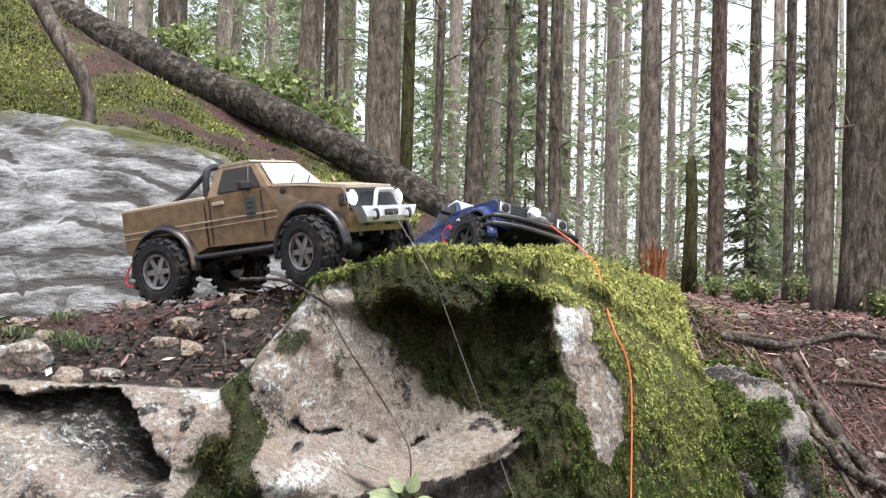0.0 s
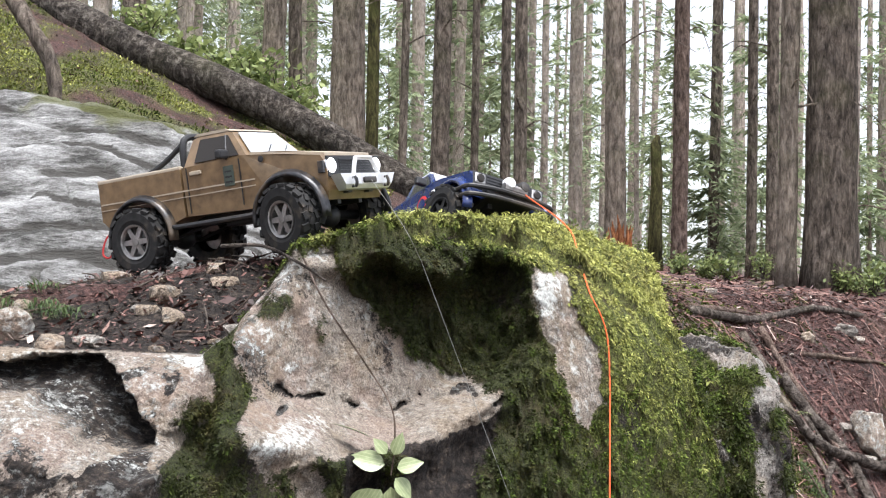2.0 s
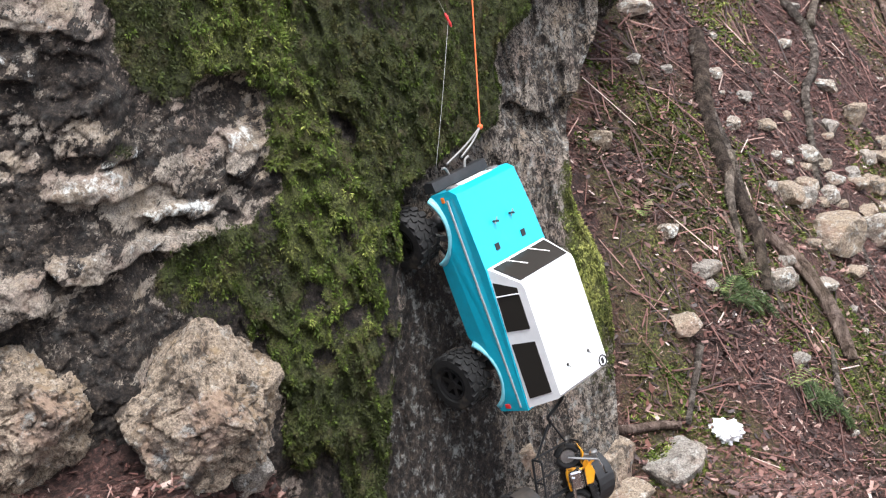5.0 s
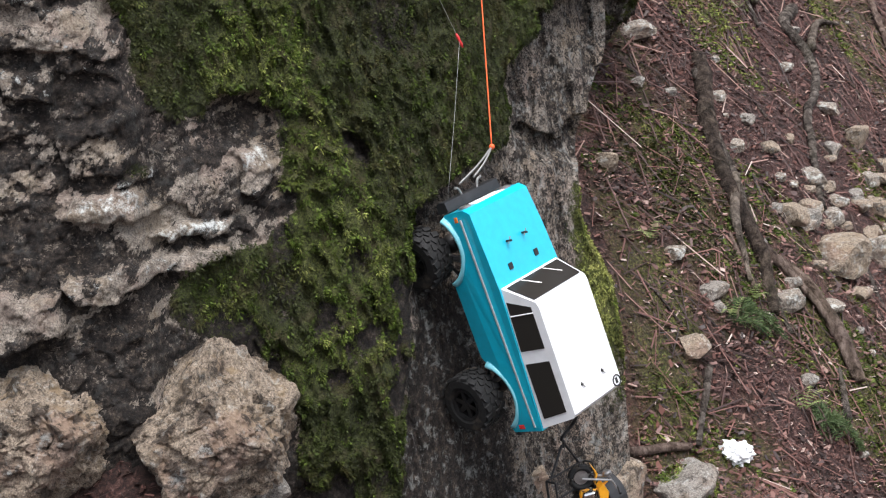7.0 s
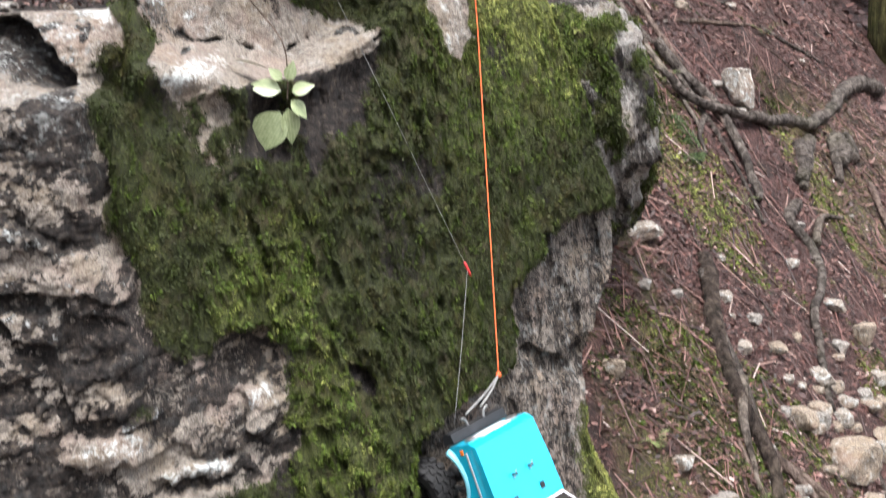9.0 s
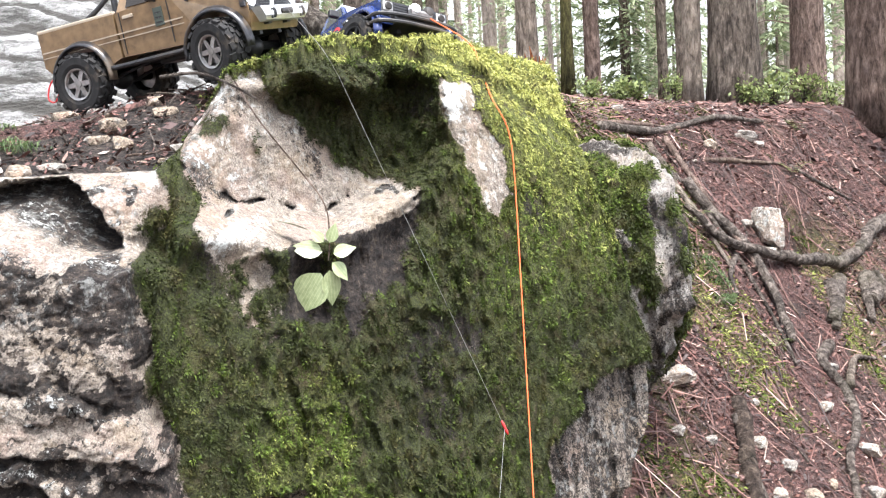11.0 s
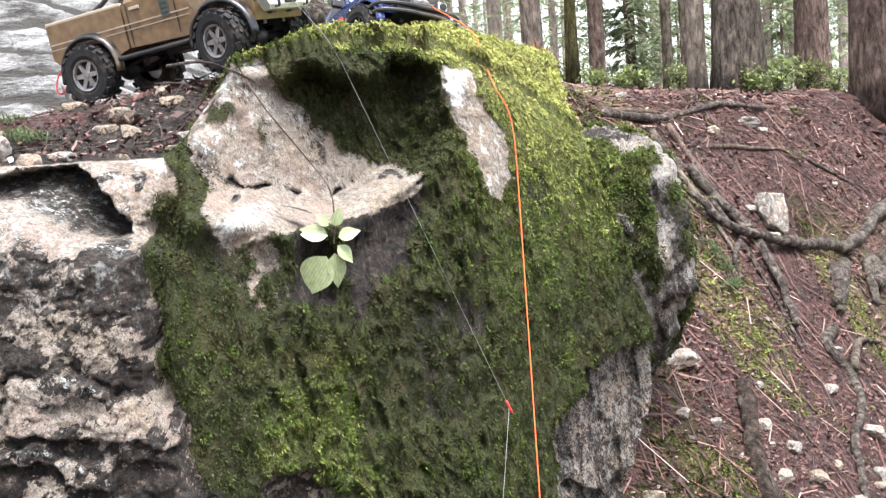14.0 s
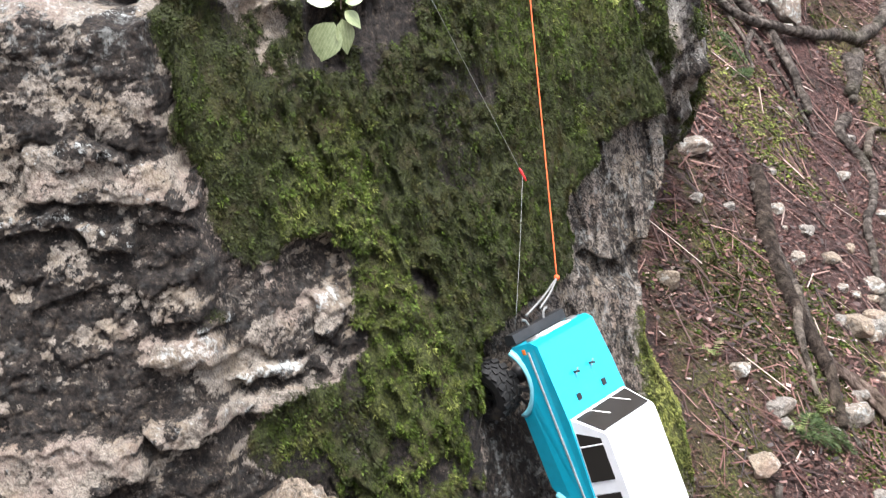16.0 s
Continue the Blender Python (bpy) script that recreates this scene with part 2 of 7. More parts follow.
def moss_leaf(name):
    m, nt, b = mat(name)
    g = nt.nodes.new("ShaderNodeNewGeometry")
    tone = attr(nt, "tone")
    c = coords(nt)
    shade = lambda v: [(0.0, tuple(x * 0.45 for x in v)), (0.65, v), (1.0, tuple(min(1, x * 1.4) for x in v))]
    rnd = g.outputs["Random Per Island"]
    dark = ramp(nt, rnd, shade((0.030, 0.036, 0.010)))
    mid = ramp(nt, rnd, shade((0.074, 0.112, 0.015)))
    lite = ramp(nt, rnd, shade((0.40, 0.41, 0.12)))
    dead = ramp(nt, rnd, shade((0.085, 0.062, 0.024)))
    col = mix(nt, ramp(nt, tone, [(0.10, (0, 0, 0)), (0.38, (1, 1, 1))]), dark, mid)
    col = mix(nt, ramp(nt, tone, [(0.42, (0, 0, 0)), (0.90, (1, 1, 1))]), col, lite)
    drift = ramp(nt, noise_tex(nt, 12.0, 6.0, 0.7, c), [(0.50, (0, 0, 0)), (0.64, (0.48,) * 3)])
    col = mix(nt, drift, col, dead)
    nt.links.new(col, b.inputs["Base Color"])
    b.inputs["Roughness"].default_value = 0.6
    b.inputs["Specular IOR Level"].default_value = 0.15
    return m


M_moss = moss_leaf("moss_fronds")

M_litter, nt, b = mat("forest_litter")
oc = coords(nt)
g1 = noise_tex(nt, 130.0, 6.0, 0.75, oc, 0.6)
g2 = noise_tex(nt, 9.0, 6.0, 0.7, oc)
col = ramp(nt, g1, [(0.38, (0.018, 0.010, 0.009)), (0.48, (0.072, 0.032, 0.026)), (0.57, (0.15, 0.072, 0.058)), (0.68, (0.32, 0.20, 0.17))])
col = mix(nt, ramp(nt, g2, [(0.46, (0, 0, 0)), (0.62, (0.85,) * 3)]), col, (0.030, 0.019, 0.014))
fuzz = noise_tex(nt, 160.0, 5.0, 0.7, oc)
grn = ramp(nt, fuzz, [(0.36, (0.012, 0.015, 0.005)), (0.5, (0.09, 0.10, 0.02)), (0.64, (0.28, 0.30, 0.06))])
grn = mix(nt, ramp(nt, noise_tex(nt, 7.0, 6.0, 0.7, oc), [(0.45, (0, 0, 0)), (0.62, (0.85,) * 3)]), grn, (0.045, 0.032, 0.014))
col = mix(nt, attr(nt, "moss"), col, grn)
nt.links.new(col, b.inputs["Base Color"])
bump(nt, b, math_node(nt, "ADD", g1, g2), 1.0, 0.02)
b.inputs["Roughness"].default_value = 0.75
b.inputs["Specular IOR Level"].default_value = 0.35


def bark(name, deep, mid, lite, green=0.2, stretch=0.3):
    m, nt, b = mat(name)
    c = coords(nt)
    mp = nt.nodes.new("ShaderNodeMapping")
    mp.inputs["Scale"].default_value = (1, 1, stretch)
    nt.links.new(c, mp.inputs["Vector"])
    v = mp.outputs[0]
    n1 = noise_tex(nt, 38.0, 7.0, 0.72, v, 0.5)
    n2 = noise_tex(nt, 3.0, 5.0, 0.6, c)
    col = ramp(nt, n1, [(0.36, deep), (0.50, mid), (0.66, lite)])
    col = mix(nt, 1.0, col, ramp(nt, noise_tex(nt, 9.0, 7.0, 0.7, c), [(0.36, (0.62, 0.62, 0.62)), (0.62, (1.15, 1.12, 1.08))]), "MULTIPLY")
    col = mix(nt, ramp(nt, n2, [(0.52, (0, 0, 0)), (0.72, (green,) * 3)]), col, (0.10, 0.12, 0.03))
    nt.links.new(col, b.inputs["Base Color"])
    b.inputs["Roughness"].default_value = 0.9
    b.inputs["Specular IOR Level"].default_value = 0.15
    bump(nt, b, n1, 1.0, 0.035)
    return m


M_bark_dark = bark("dark_bark", (0.044, 0.036, 0.029), (0.15, 0.124, 0.102), (0.33, 0.28, 0.235), 0.3)
M_bark_mid = bark("grey_brown_bark", (0.085, 0.069, 0.055), (0.235, 0.196, 0.16), (0.43, 0.37, 0.31), 0.25)
# bark of the farther trunks: distance haze put into a paler colour
M_bark_hazed = bark("hazed_bark", (0.24, 0.20, 0.17), (0.43, 0.37, 0.32), (0.62, 0.55, 0.49), 0.12)
M_bark_red = bark("red_bark", (0.050, 0.034, 0.027), (0.155, 0.112, 0.092), (0.30, 0.23, 0.195), 0.1)
M_bark_moss = bark("mossy_bark", (0.025, 0.022, 0.012), (0.07, 0.065, 0.025), (0.16, 0.15, 0.06), 0.8)
M_root = bark("root_bark", (0.028, 0.022, 0.018), (0.105, 0.088, 0.076), (0.27, 0.235, 0.205), 0.15, 1.0)
M_bark_wet = bark("wet_dark_root", (0.016, 0.012, 0.010), (0.06, 0.045, 0.036), (0.16, 0.125, 0.10), 0.1, 1.0)
M_rot = bark("rotten_red_wood", (0.10, 0.035, 0.015), (0.32, 0.12, 0.05), (0.52, 0.24, 0.11), 0.0)

# ---- ground ----
gx = np.concatenate([-np.geomspace(250, 3.1, 46), np.linspace(-3, 3.6, 330), np.geomspace(3.7, 250, 46)])
gy = np.concatenate([-np.geomspace(60, 1.1, 20), np.linspace(-1, 1.4, 30), np.linspace(1.42, 7, 330), np.geomspace(7.1, 400, 80)])
GX, GY = np.meshgrid(gx, gy, indexing="ij")
near = sstep(14, 7, GY) * sstep(9, 4, np.abs(GX))
GZ = ground_z(GX, GY) + (0.05 * fbm(GX, GY, 0, 1.3, 3, 3) * sstep(2.0, 3.5, GY) + 0.022 * fbm(GX, GY, 0, 6.0, 4, 4)) * (0.25 + 0.75 * near)
hill_moss = sstep(-0.1, -0.6, GX) * sstep(3.0, 3.6, GY) * sstep(-0.05, 0.2, fbm(GX, GY, 0, 2.6, 5, 8) + 0.36)
bank_moss = sstep(0.15, 0.40, fbm(GX, GY, 0, 2.2, 5, 9)) * sstep(0.4, 0.6, GX) * sstep(6, 4, GY)
foot_moss = sstep(0.30, 0.0, np.abs(GX - 0.66 - 0.06 * (GY - 2))) * sstep(3.4, 2.8, GY) * sstep(-0.1, 0.2, fbm(GX, GY, 0, 5, 4, 12))
ground = mesh_np("ground", np.stack([GX, GY, GZ], -1).reshape(-1, 3), grid_faces(len(gx), len(gy)), M_litter,
                 attrs={"moss": np.clip(np.maximum(np.maximum(hill_moss, 0.75 * bank_moss), 0.8 * foot_moss), 0, 1).ravel()})
tagged(ground, "forest floor of reddish-brown needle litter with mossy patches", "ground", kind="structure")


def floor_z(x, y):
    """Height of the uneven floor at one place."""
    x, y = np.asarray(x, float), np.asarray(y, float)
    nr = sstep(14, 7, y) * sstep(9, 4, np.abs(x))
    return ground_z(x, y) + (0.05 * fbm(x, y, 0, 1.3, 3, 3) * sstep(2.0, 3.5, y) + 0.022 * fbm(x, y, 0, 6.0, 4, 4)) * (0.25 + 0.75 * nr)


# ---- the mossy boulder ----
def inside_poly(x, z, pts, soft):
    """1 inside a polygon in the plane of the cliff, 0 outside, softened at its edge."""
    x, z = np.asarray(x, float), np.asarray(z, float)
    out = np.zeros(x.shape)
    q = np.array(pts)
    m = (x > q[:, 0].min() - soft) & (x < q[:, 0].max() + soft) & (z > q[:, 1].min() - soft) & (z < q[:, 1].max() + soft)
    if not m.any():
        return out
    xs, zs = x[m], z[m]
    d2 = np.full(xs.shape, 1e9)
    cross = np.zeros(xs.shape, dtype=bool)
    n = len(pts)
    for i in range(n):
        (x0, z0), (x1, z1) = pts[i], pts[(i + 1) % n]
        dx, dz = x1 - x0, z1 - z0
        t = np.clip(((xs - x0) * dx + (zs - z0) * dz) / (dx * dx + dz * dz), 0, 1)
        d2 = np.minimum(d2, (xs - x0 - t * dx) ** 2 + (zs - z0 - t * dz) ** 2)
        if z0 != z1:
            cross ^= ((z0 > zs) != (z1 > zs)) & (xs < dx * (zs - z0) / dz + x0)
    out[m] = sstep(-soft, soft, np.where(cross, 1, -1) * np.sqrt(d2))
    return out


def cells(x, y, z, scale, seed):
    """Broken-rock pattern: a random value for each cell, and the distance to the joints between cells."""
    x, y, z = np.asarray(x) * scale, np.asarray(y) * scale, np.asarray(z) * scale
    i, j, k = (np.floor(v).astype(np.int64) for v in (x, y, z))
    f1, f2, val = np.full(x.shape, 9.0), np.full(x.shape, 9.0), np.zeros(x.shape)
    for a in (-1, 0, 1):
        for b in (-1, 0, 1):
            for c in (-1, 0, 1):
                h = [hash3(i + a, j + b, k + c, seed + 31 * s) for s in range(3)]
                d = np.sqrt((i + a + h[0] - x) ** 2 + (j + b + h[1] - y) ** 2 + (k + c + h[2] - z) ** 2)
                new1 = d < f1
                f2 = np.where(new1, f1, np.minimum(f2, d))
                val = np.where(new1, h[0], val)
                f1 = np.minimum(f1, d)
    return val, f2 - f1


SLAB = [(-0.262, 1.435), (-0.255, 1.488), (-0.213, 1.532), (-0.149, 1.535), (-0.096, 1.464), (-0.045, 1.401), (0.008, 1.37), (0.085, 1.355), (0.080, 1.325), (0.003, 1.296), (-0.065, 1.286), (-0.157, 1.280), (-0.212, 1.285), (-0.217, 1.322), (-0.23, 1.356)]
RECESS = [(-0.145, 1.545), (-0.053, 1.560), (0.075, 1.545), (0.126, 1.512), (0.150, 1.422), (0.09, 1.353), (0.067, 1.358), (-0.001, 1.374), (-0.054, 1.411), (-0.111, 1.478)]
STRIP = [(0.130, 1.522), (0.180, 1.515), (0.197, 1.473), (0.245, 1.392), (0.256, 1.318), (0.225, 1.288), (0.205, 1.299), (0.195, 1.352), (0.163, 1.421), (0.137, 1.48)]
PATCH = [(0.60, 0.99), (0.427, 0.973), (0.359, 0.967), (0.335, 0.916), (0.279, 0.89), (0.261, 0.838), (0.272, 0.776), (0.20, 0.75), (0.14, 0.735), (0.084, 0.73), (0.071, 0.631), (0.071, 0.544), (0.034, 0.443), (0.0, 0.2), (0.0, -0.4), (0.6, -0.4)]
NOTCH = [(0.285, 0.769), (0.317, 0.772), (0.379, 0.727), (0.455, 0.765), (0.475, 0.73), (0.417, 0.676), (0.323, 0.722)]
MOSSY = [(-0.327, 1.447), (-0.30, 1.467), (-0.26, 1.47), (-0.24, 1.70), (0.8, 1.70), (0.8, -0.4), (-0.08, -0.4), (-0.109, 0.555), (-0.118, 0.619), (-0.198, 0.654), (-0.246, 0.703), (-0.234, 0.75), (-0.215, 0.771), (-0.119, 0.771), (-0.085, 0.791),
         (-0.098, 0.88), (-0.099, 0.927), (-0.116, 0.955), (-0.168, 0.963), (-0.192, 0.94), (-0.227, 0.956), (-0.24, 0.992), (-0.254, 1.038), (-0.262, 1.086), (-0.296, 1.136), (-0.294, 1.223), (-0.313, 1.293), (-0.282, 1.33), (-0.272, 1.39), (-0.30, 1.43)]
TANFACE = [(-0.212, 1.298), (-0.157, 1.292), (-0.131, 1.253), (-0.133, 1.155), (-0.152, 1.151), (-0.183, 1.202), (-0.202, 1.25)]
WETFACE = [(-0.135, 1.285), (-0.049, 1.29), (0.085, 1.345), (0.075, 1.30), (0.046, 1.2), (-0.011, 1.201), (-0.04, 1.127), (-0.055, 1.169), (-0.125, 1.189)]
BARE = [[(-0.176, 0.957), (-0.116, 0.958), (-0.104, 0.921), (-0.112, 0.875), (-0.173, 0.90)], [(-0.008, 0.88), (0.02, 0.865), (0.034, 0.808), (0.004, 0.834)]]
CAVITY = [(-0.70, 1.402), (-0.531, 1.388), (-0.516, 1.394), (-0.444, 1.402), (-0.395, 1.386), (-0.372, 1.358), (-0.326, 1.304), (-0.350, 1.298), (-0.390, 1.310), (-0.438, 1.335), (-0.493, 1.358), (-0.70, 1.375)]
# blocks of the broken wall: outline, how far each juts out, how dark it is, how pale its upper edge is
WALL_TOP = [
    ([(-0.394, 1.391), (-0.309, 1.391), (-0.285, 1.361), (-0.278, 1.328), (-0.309, 1.303), (-0.335, 1.31), (-0.381, 1.356)], 0.007, 0.28, 0.10),
    ([(-0.70, 1.28), (-0.5, 1.279), (-0.431, 1.283), (-0.347, 1.297), (-0.316, 1.299), (-0.303, 1.254), (-0.300, 1.122), (-0.334, 1.121), (-0.389, 1.151), (-0.465, 1.142), (-0.70, 1.143)], 0.006, 0.40, 0.00),
    ([(-0.468, 1.138), (-0.405, 1.15), (-0.344, 1.114), (-0.268, 1.081), (-0.265, 1.039), (-0.336, 1.058), (-0.419, 1.065), (-0.471, 1.079)], 0.025, 0.24, 0.42),
]
WALL_UPPER = [
    ([(-0.70, 1.072), (-0.419, 1.063), (-0.409, 1.041), (-0.346, 1.025), (-0.345, 0.994), (-0.392, 0.998), (-0.417, 1.032), (-0.70, 1.041)], 0.020, 0.26, 0.40),
    ([(-0.34, 1.053), (-0.277, 1.046), (-0.263, 1.012), (-0.284, 1.02), (-0.339, 1.026)], 0.017, 0.33, 0.20),
    ([(-0.448, 0.994), (-0.398, 1.006), (-0.388, 0.966), (-0.43, 0.946), (-0.482, 0.936)], 0.012, 0.36, 0.10),
    ([(-0.346, 0.957), (-0.281, 0.972), (-0.255, 0.981), (-0.256, 0.93), (-0.272, 0.899), (-0.342, 0.909)], 0.014, 0.34, 0.10),
]
WALL_MIDDLE = [
    ([(-0.34, 0.882), (-0.302, 0.88), (-0.261, 0.876), (-0.242, 0.837), (-0.301, 0.837), (-0.361, 0.853)], 0.021, 0.00, 0.55),
    ([(-0.295, 0.883), (-0.261, 0.894), (-0.246, 0.902), (-0.243, 0.881), (-0.267, 0.879)], 0.017, 0.08, 0.70),
    ([(-0.228, 0.881), (-0.197, 0.893), (-0.155, 0.868), (-0.145, 0.811), (-0.203, 0.822), (-0.239, 0.84)], 0.012, 0.46, 0.10),
    ([(-0.147, 0.876), (-0.108, 0.884), (-0.103, 0.851), (-0.13, 0.813), (-0.147, 0.835)], 0.020, 0.10, 0.60),
]
WALL_FOOT = [
    ([(-0.368, 0.788), (-0.288, 0.801), (-0.235, 0.785), (-0.164, 0.782), (-0.168, 0.767), (-0.236, 0.765), (-0.29, 0.768), (-0.3, 0.754), (-0.348, 0.768)], 0.025, 0.06, 0.30),
    ([(-0.254, 0.813), (-0.182, 0.818), (-0.154, 0.801), (-0.169, 0.794), (-0.233, 0.802)], 0.019, 0.08, 0.70),
    ([(-0.70, 0.80), (-0.366, 0.78), (-0.364, 0.734), (-0.379, 0.724), (-0.70, 0.742)], 0.037, 0.10, 0.20),
]
WALL = WALL_TOP + WALL_UPPER + WALL_MIDDLE + WALL_FOOT


def brow_z(x):
    """Upper and lower edge of the sloping top of the block under the cavity."""
    up = np.interp(x, [-1.5, -0.62, -0.46, -0.40, -0.37, -0.325, -0.27], [1.43, 1.40, 1.38, 1.352, 1.332, 1.313, 1.28])
    return up, up - np.interp(x, [-1.5, -0.5, -0.39, -0.33, -0.30], [0.12, 0.085, 0.06, 0.04, 0.01])


def ledge_z(x):
    return np.interp(x, [-0.3, -0.22, -0.12, -0.05, 0.07, 0.2], [1.33, 1.325, 1.29, 1.285, 1.345, 1.40])


def face_y(x, z, wx=None, wz=None):
    """Depth of the cliff's front, by place along it and height; wx, wz: the same place with its outlines roughened."""
    wx, wz = (x, z) if wx is None else (wx, wz)
    k = 0.05
    t = np.clip(0.5 + 0.5 * (x + 0.25) / k, 0, 1)
    right = 1.69 + x
    left = 1.44 + 0.12 * (x + 0.25)
    y = left * (1 - t) + right * t + k * t * (1 - t) * 0.5 + 0.30 * (z - 1.24)
    lf = sstep(-0.245, -0.275, x)
    up, dn = brow_z(x)
    y = y + lf * (0.085 * inside_poly(wx, wz, CAVITY, 0.005) - 0.115 * np.clip((up - z) / (up - dn), 0, 1) + 0.06)
    # the broken wall beside the mossy face: dark hollows between jutting blocks
    y = y + lf * 0.010 * sstep(1.16, 1.10, z)
    for pts, jut, _, _ in WALL:
        y = y - jut * inside_poly(wx, wz, pts, 0.0035)
    # gully between wall and mossy face
    y = y + 0.05 * np.exp(-(((x + 0.272 - 0.02 * np.sin(9 * z)) / 0.018) ** 2)) * sstep(0.95, 1.10, z)
    # slab set back above its ledge, and the mossy hollow under the cap
    sl = sstep(-0.27, -0.235, x) * sstep(0.13, 0.06, x)
    lz = ledge_z(x)
    y = y + sl * (0.115 * sstep(lz - 0.01, lz + 0.05, z) - 0.02 * np.exp(-(((z - lz + 0.012) / 0.02) ** 2)) + 0.014 * np.exp(-(((z - lz + 0.06) / 0.03) ** 2)))
    cap = sstep(1.515, 1.545, z + 0.03 * vnoise(x * 14, 0, 3, 7) + 0.015 * vnoise(x * 40, 0, 3, 9))
    y = y - sl * sstep(-0.14, -0.05, x) * 0.080 * cap - sl * sstep(-0.05, -0.14, x) * 0.04 * cap
    y = y + 0.058 * inside_poly(wx, wz, RECESS, 0.022) * (1 - cap)
    y = y - 0.02 * inside_poly(wx, wz, STRIP, 0.010)
    # grey wall under the moss
    y = y + 0.06 * inside_poly(wx, wz, PATCH, 0.012) + 0.03 * inside_poly(wx, wz, NOTCH, 0.006) - 0.05 * blob(x, z, 0.02, 0.5, 0.12, 0.4)
    for pts in BARE:
        y = y + 0.02 * inside_poly(wx, wz, pts, 0.010)
    return y


def lip_z(x):
    return np.interp(x, [-1.4, -0.45, -0.30, -0.265, -0.2, -0.12, -0.05, 0.05, 0.15, 0.22, 0.33, 0.42, 0.5], [1.41, 1.405, 1.405, 1.44, 1.535, 1.548, 1.565, 1.566, 1.548, 1.522, 1.458, 1.39, 1.31])


def edge_x(z):
    return np.interp(z, [-0.3, 0.35, 0.6, 0.72, 0.85, 0.95, 1.15, 1.3, 1.5], [0.5, 0.46, 0.41, 0.43, 0.49, 0.50, 0.475, 0.42, 0.37])


S = np.concatenate([np.linspace(-1.5, -0.56, 70), np.linspace(-0.557, 0.44, 400), np.linspace(0.444, 1.7, 110)])
V = np.concatenate([np.linspace(0, 0.25, 60), np.linspace(0.2522, 0.74, 400), np.linspace(0.742, 0.84, 50), np.linspace(0.845, 1, 40)])
SS, VV = np.meshgrid(S, V, indexing="ij")
xe0, vf = 0.42, 0.74
lip = lip_z(np.where(SS < xe0, SS, xe0 + 0.10 * (SS - xe0)))
Z = np.where(VV < vf, -0.3 + (lip + 0.3) * (VV / vf), lip)
over = np.clip(SS - xe0, 0, None)
exz = edge_x(Z) + 0.015 * vnoise(Z * 9, 0, 0, 2)
X = np.where(SS < xe0, SS + (exz - xe0) * sstep(0.15, xe0, SS), exz + 0.022 * (1 - np.exp(-over / 0.05)) - 0.04 * over)
back = np.clip((VV - vf) / (1 - vf), 0, 1)
FX, FZ = np.minimum(X, exz), Z.copy()
wide_n = [fbm(FX, 0, FZ, 7, 3, 41 + i) for i in range(2)]
warp_n = [fbm(FX, 0, FZ, 32, 4, 43 + i, 0.6) for i in range(2)]
wx, wz = FX + 0.014 * wide_n[0] + 0.014 * warp_n[0], FZ + 0.014 * wide_n[1] + 0.014 * warp_n[1]
Y = face_y(FX, FZ, wx, wz) + np.clip(over - 0.03, 0, None) * 1.1
roll_in = np.clip((Z - (lip - 0.07)) / 0.07, 0, 1)
dist = back**1.5 * 1.5
Y = Y + 0.06 * roll_in**2.5 + dist
hump = 0.018 * np.sin(np.clip(dist / 0.18, 0, np.pi))
Z = Z + np.where(VV >= vf, hump + (shelf_z(X, Y) - 0.015 - lip) * sstep(0.02, 0.42, dist), 0)
Z = np.where((SS > xe0) & (VV >= vf), Z - 0.25 * back, Z)
X = np.where(SS > xe0, X - back * 0.35, X)
on_top = np.clip(dist / 0.03, 0, 1)
front = VV < vf
ragged = 0.016 * vnoise(FX * 26, 0, 5, 91) + 0.008 * vnoise(FX * 70, 0, 5, 92)
slab = inside_poly(wx, wz + ragged * sstep(1.44, 1.50, FZ), SLAB, 0.005)
recess = inside_poly(wx, wz, RECESS, 0.010)
strip = inside_poly(wx, wz, STRIP, 0.005)
patch = inside_poly(wx + 0.025 * wide_n[1], wz + 0.025 * wide_n[0], PATCH, 0.008)
mossy = inside_poly(wx, wz, MOSSY, 0.008)
tanface = inside_poly(wx, wz, TANFACE, 0.012)
wetface = inside_poly(wx, wz, WETFACE, 0.015)
bare = np.maximum(inside_poly(wx, wz, BARE[0], 0.010), inside_poly(wx, wz, BARE[1], 0.010))
leftw = (1 - mossy) * (FX < 0.1) * (1 - slab) * front
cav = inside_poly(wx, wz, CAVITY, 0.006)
# moss
n6 = fbm(FX, Y, FZ, 6, 5, 47)
n9 = fbm(FX, Y, FZ, 10, 5, 44)
vert = fbm(FX * 5, Y * 2, FZ * 0.8, 6, 5, 45)
streak = sstep(0.10, 0.30, vert) * sstep(1.40, 1.25, FZ)
moss = mossy * (1 - slab * (1 - recess)) * (1 - strip) * (1 - patch) * (1 - bare)
moss = moss * (1 - 0.95 * tanface * sstep(-0.32, -0.10, n9)) * (1 - 0.9 * wetface * sstep(-0.30, -0.05, vert))
moss = moss * (0.50 + 0.50 * sstep(-0.42, -0.20, n9)) * (1 - 0.35 * streak * sstep(-0.1, 0.2, n6))
moss = moss * (1 - 0.75 * sstep(0.85, 0.60, FZ) * sstep(0.02, 0.20, n9))
spots = [(-0.215, 1.47, 0.030, 0.018), (-0.155, 1.435, 0.022, 0.025), (-0.40, 1.335, 0.03, 0.012), (-0.300, 1.345, 0.025, 0.03), (-0.205, 0.755, 0.05, 0.03), (-0.24, 0.90, 0.03, 0.02)]
for cx_, cz_, rx_, rz_ in spots:
    moss = np.maximum(moss, 0.85 * blob(wx, wz, cx_, cz_, rx_, rz_) * sstep(-0.30, 0.05, n9))
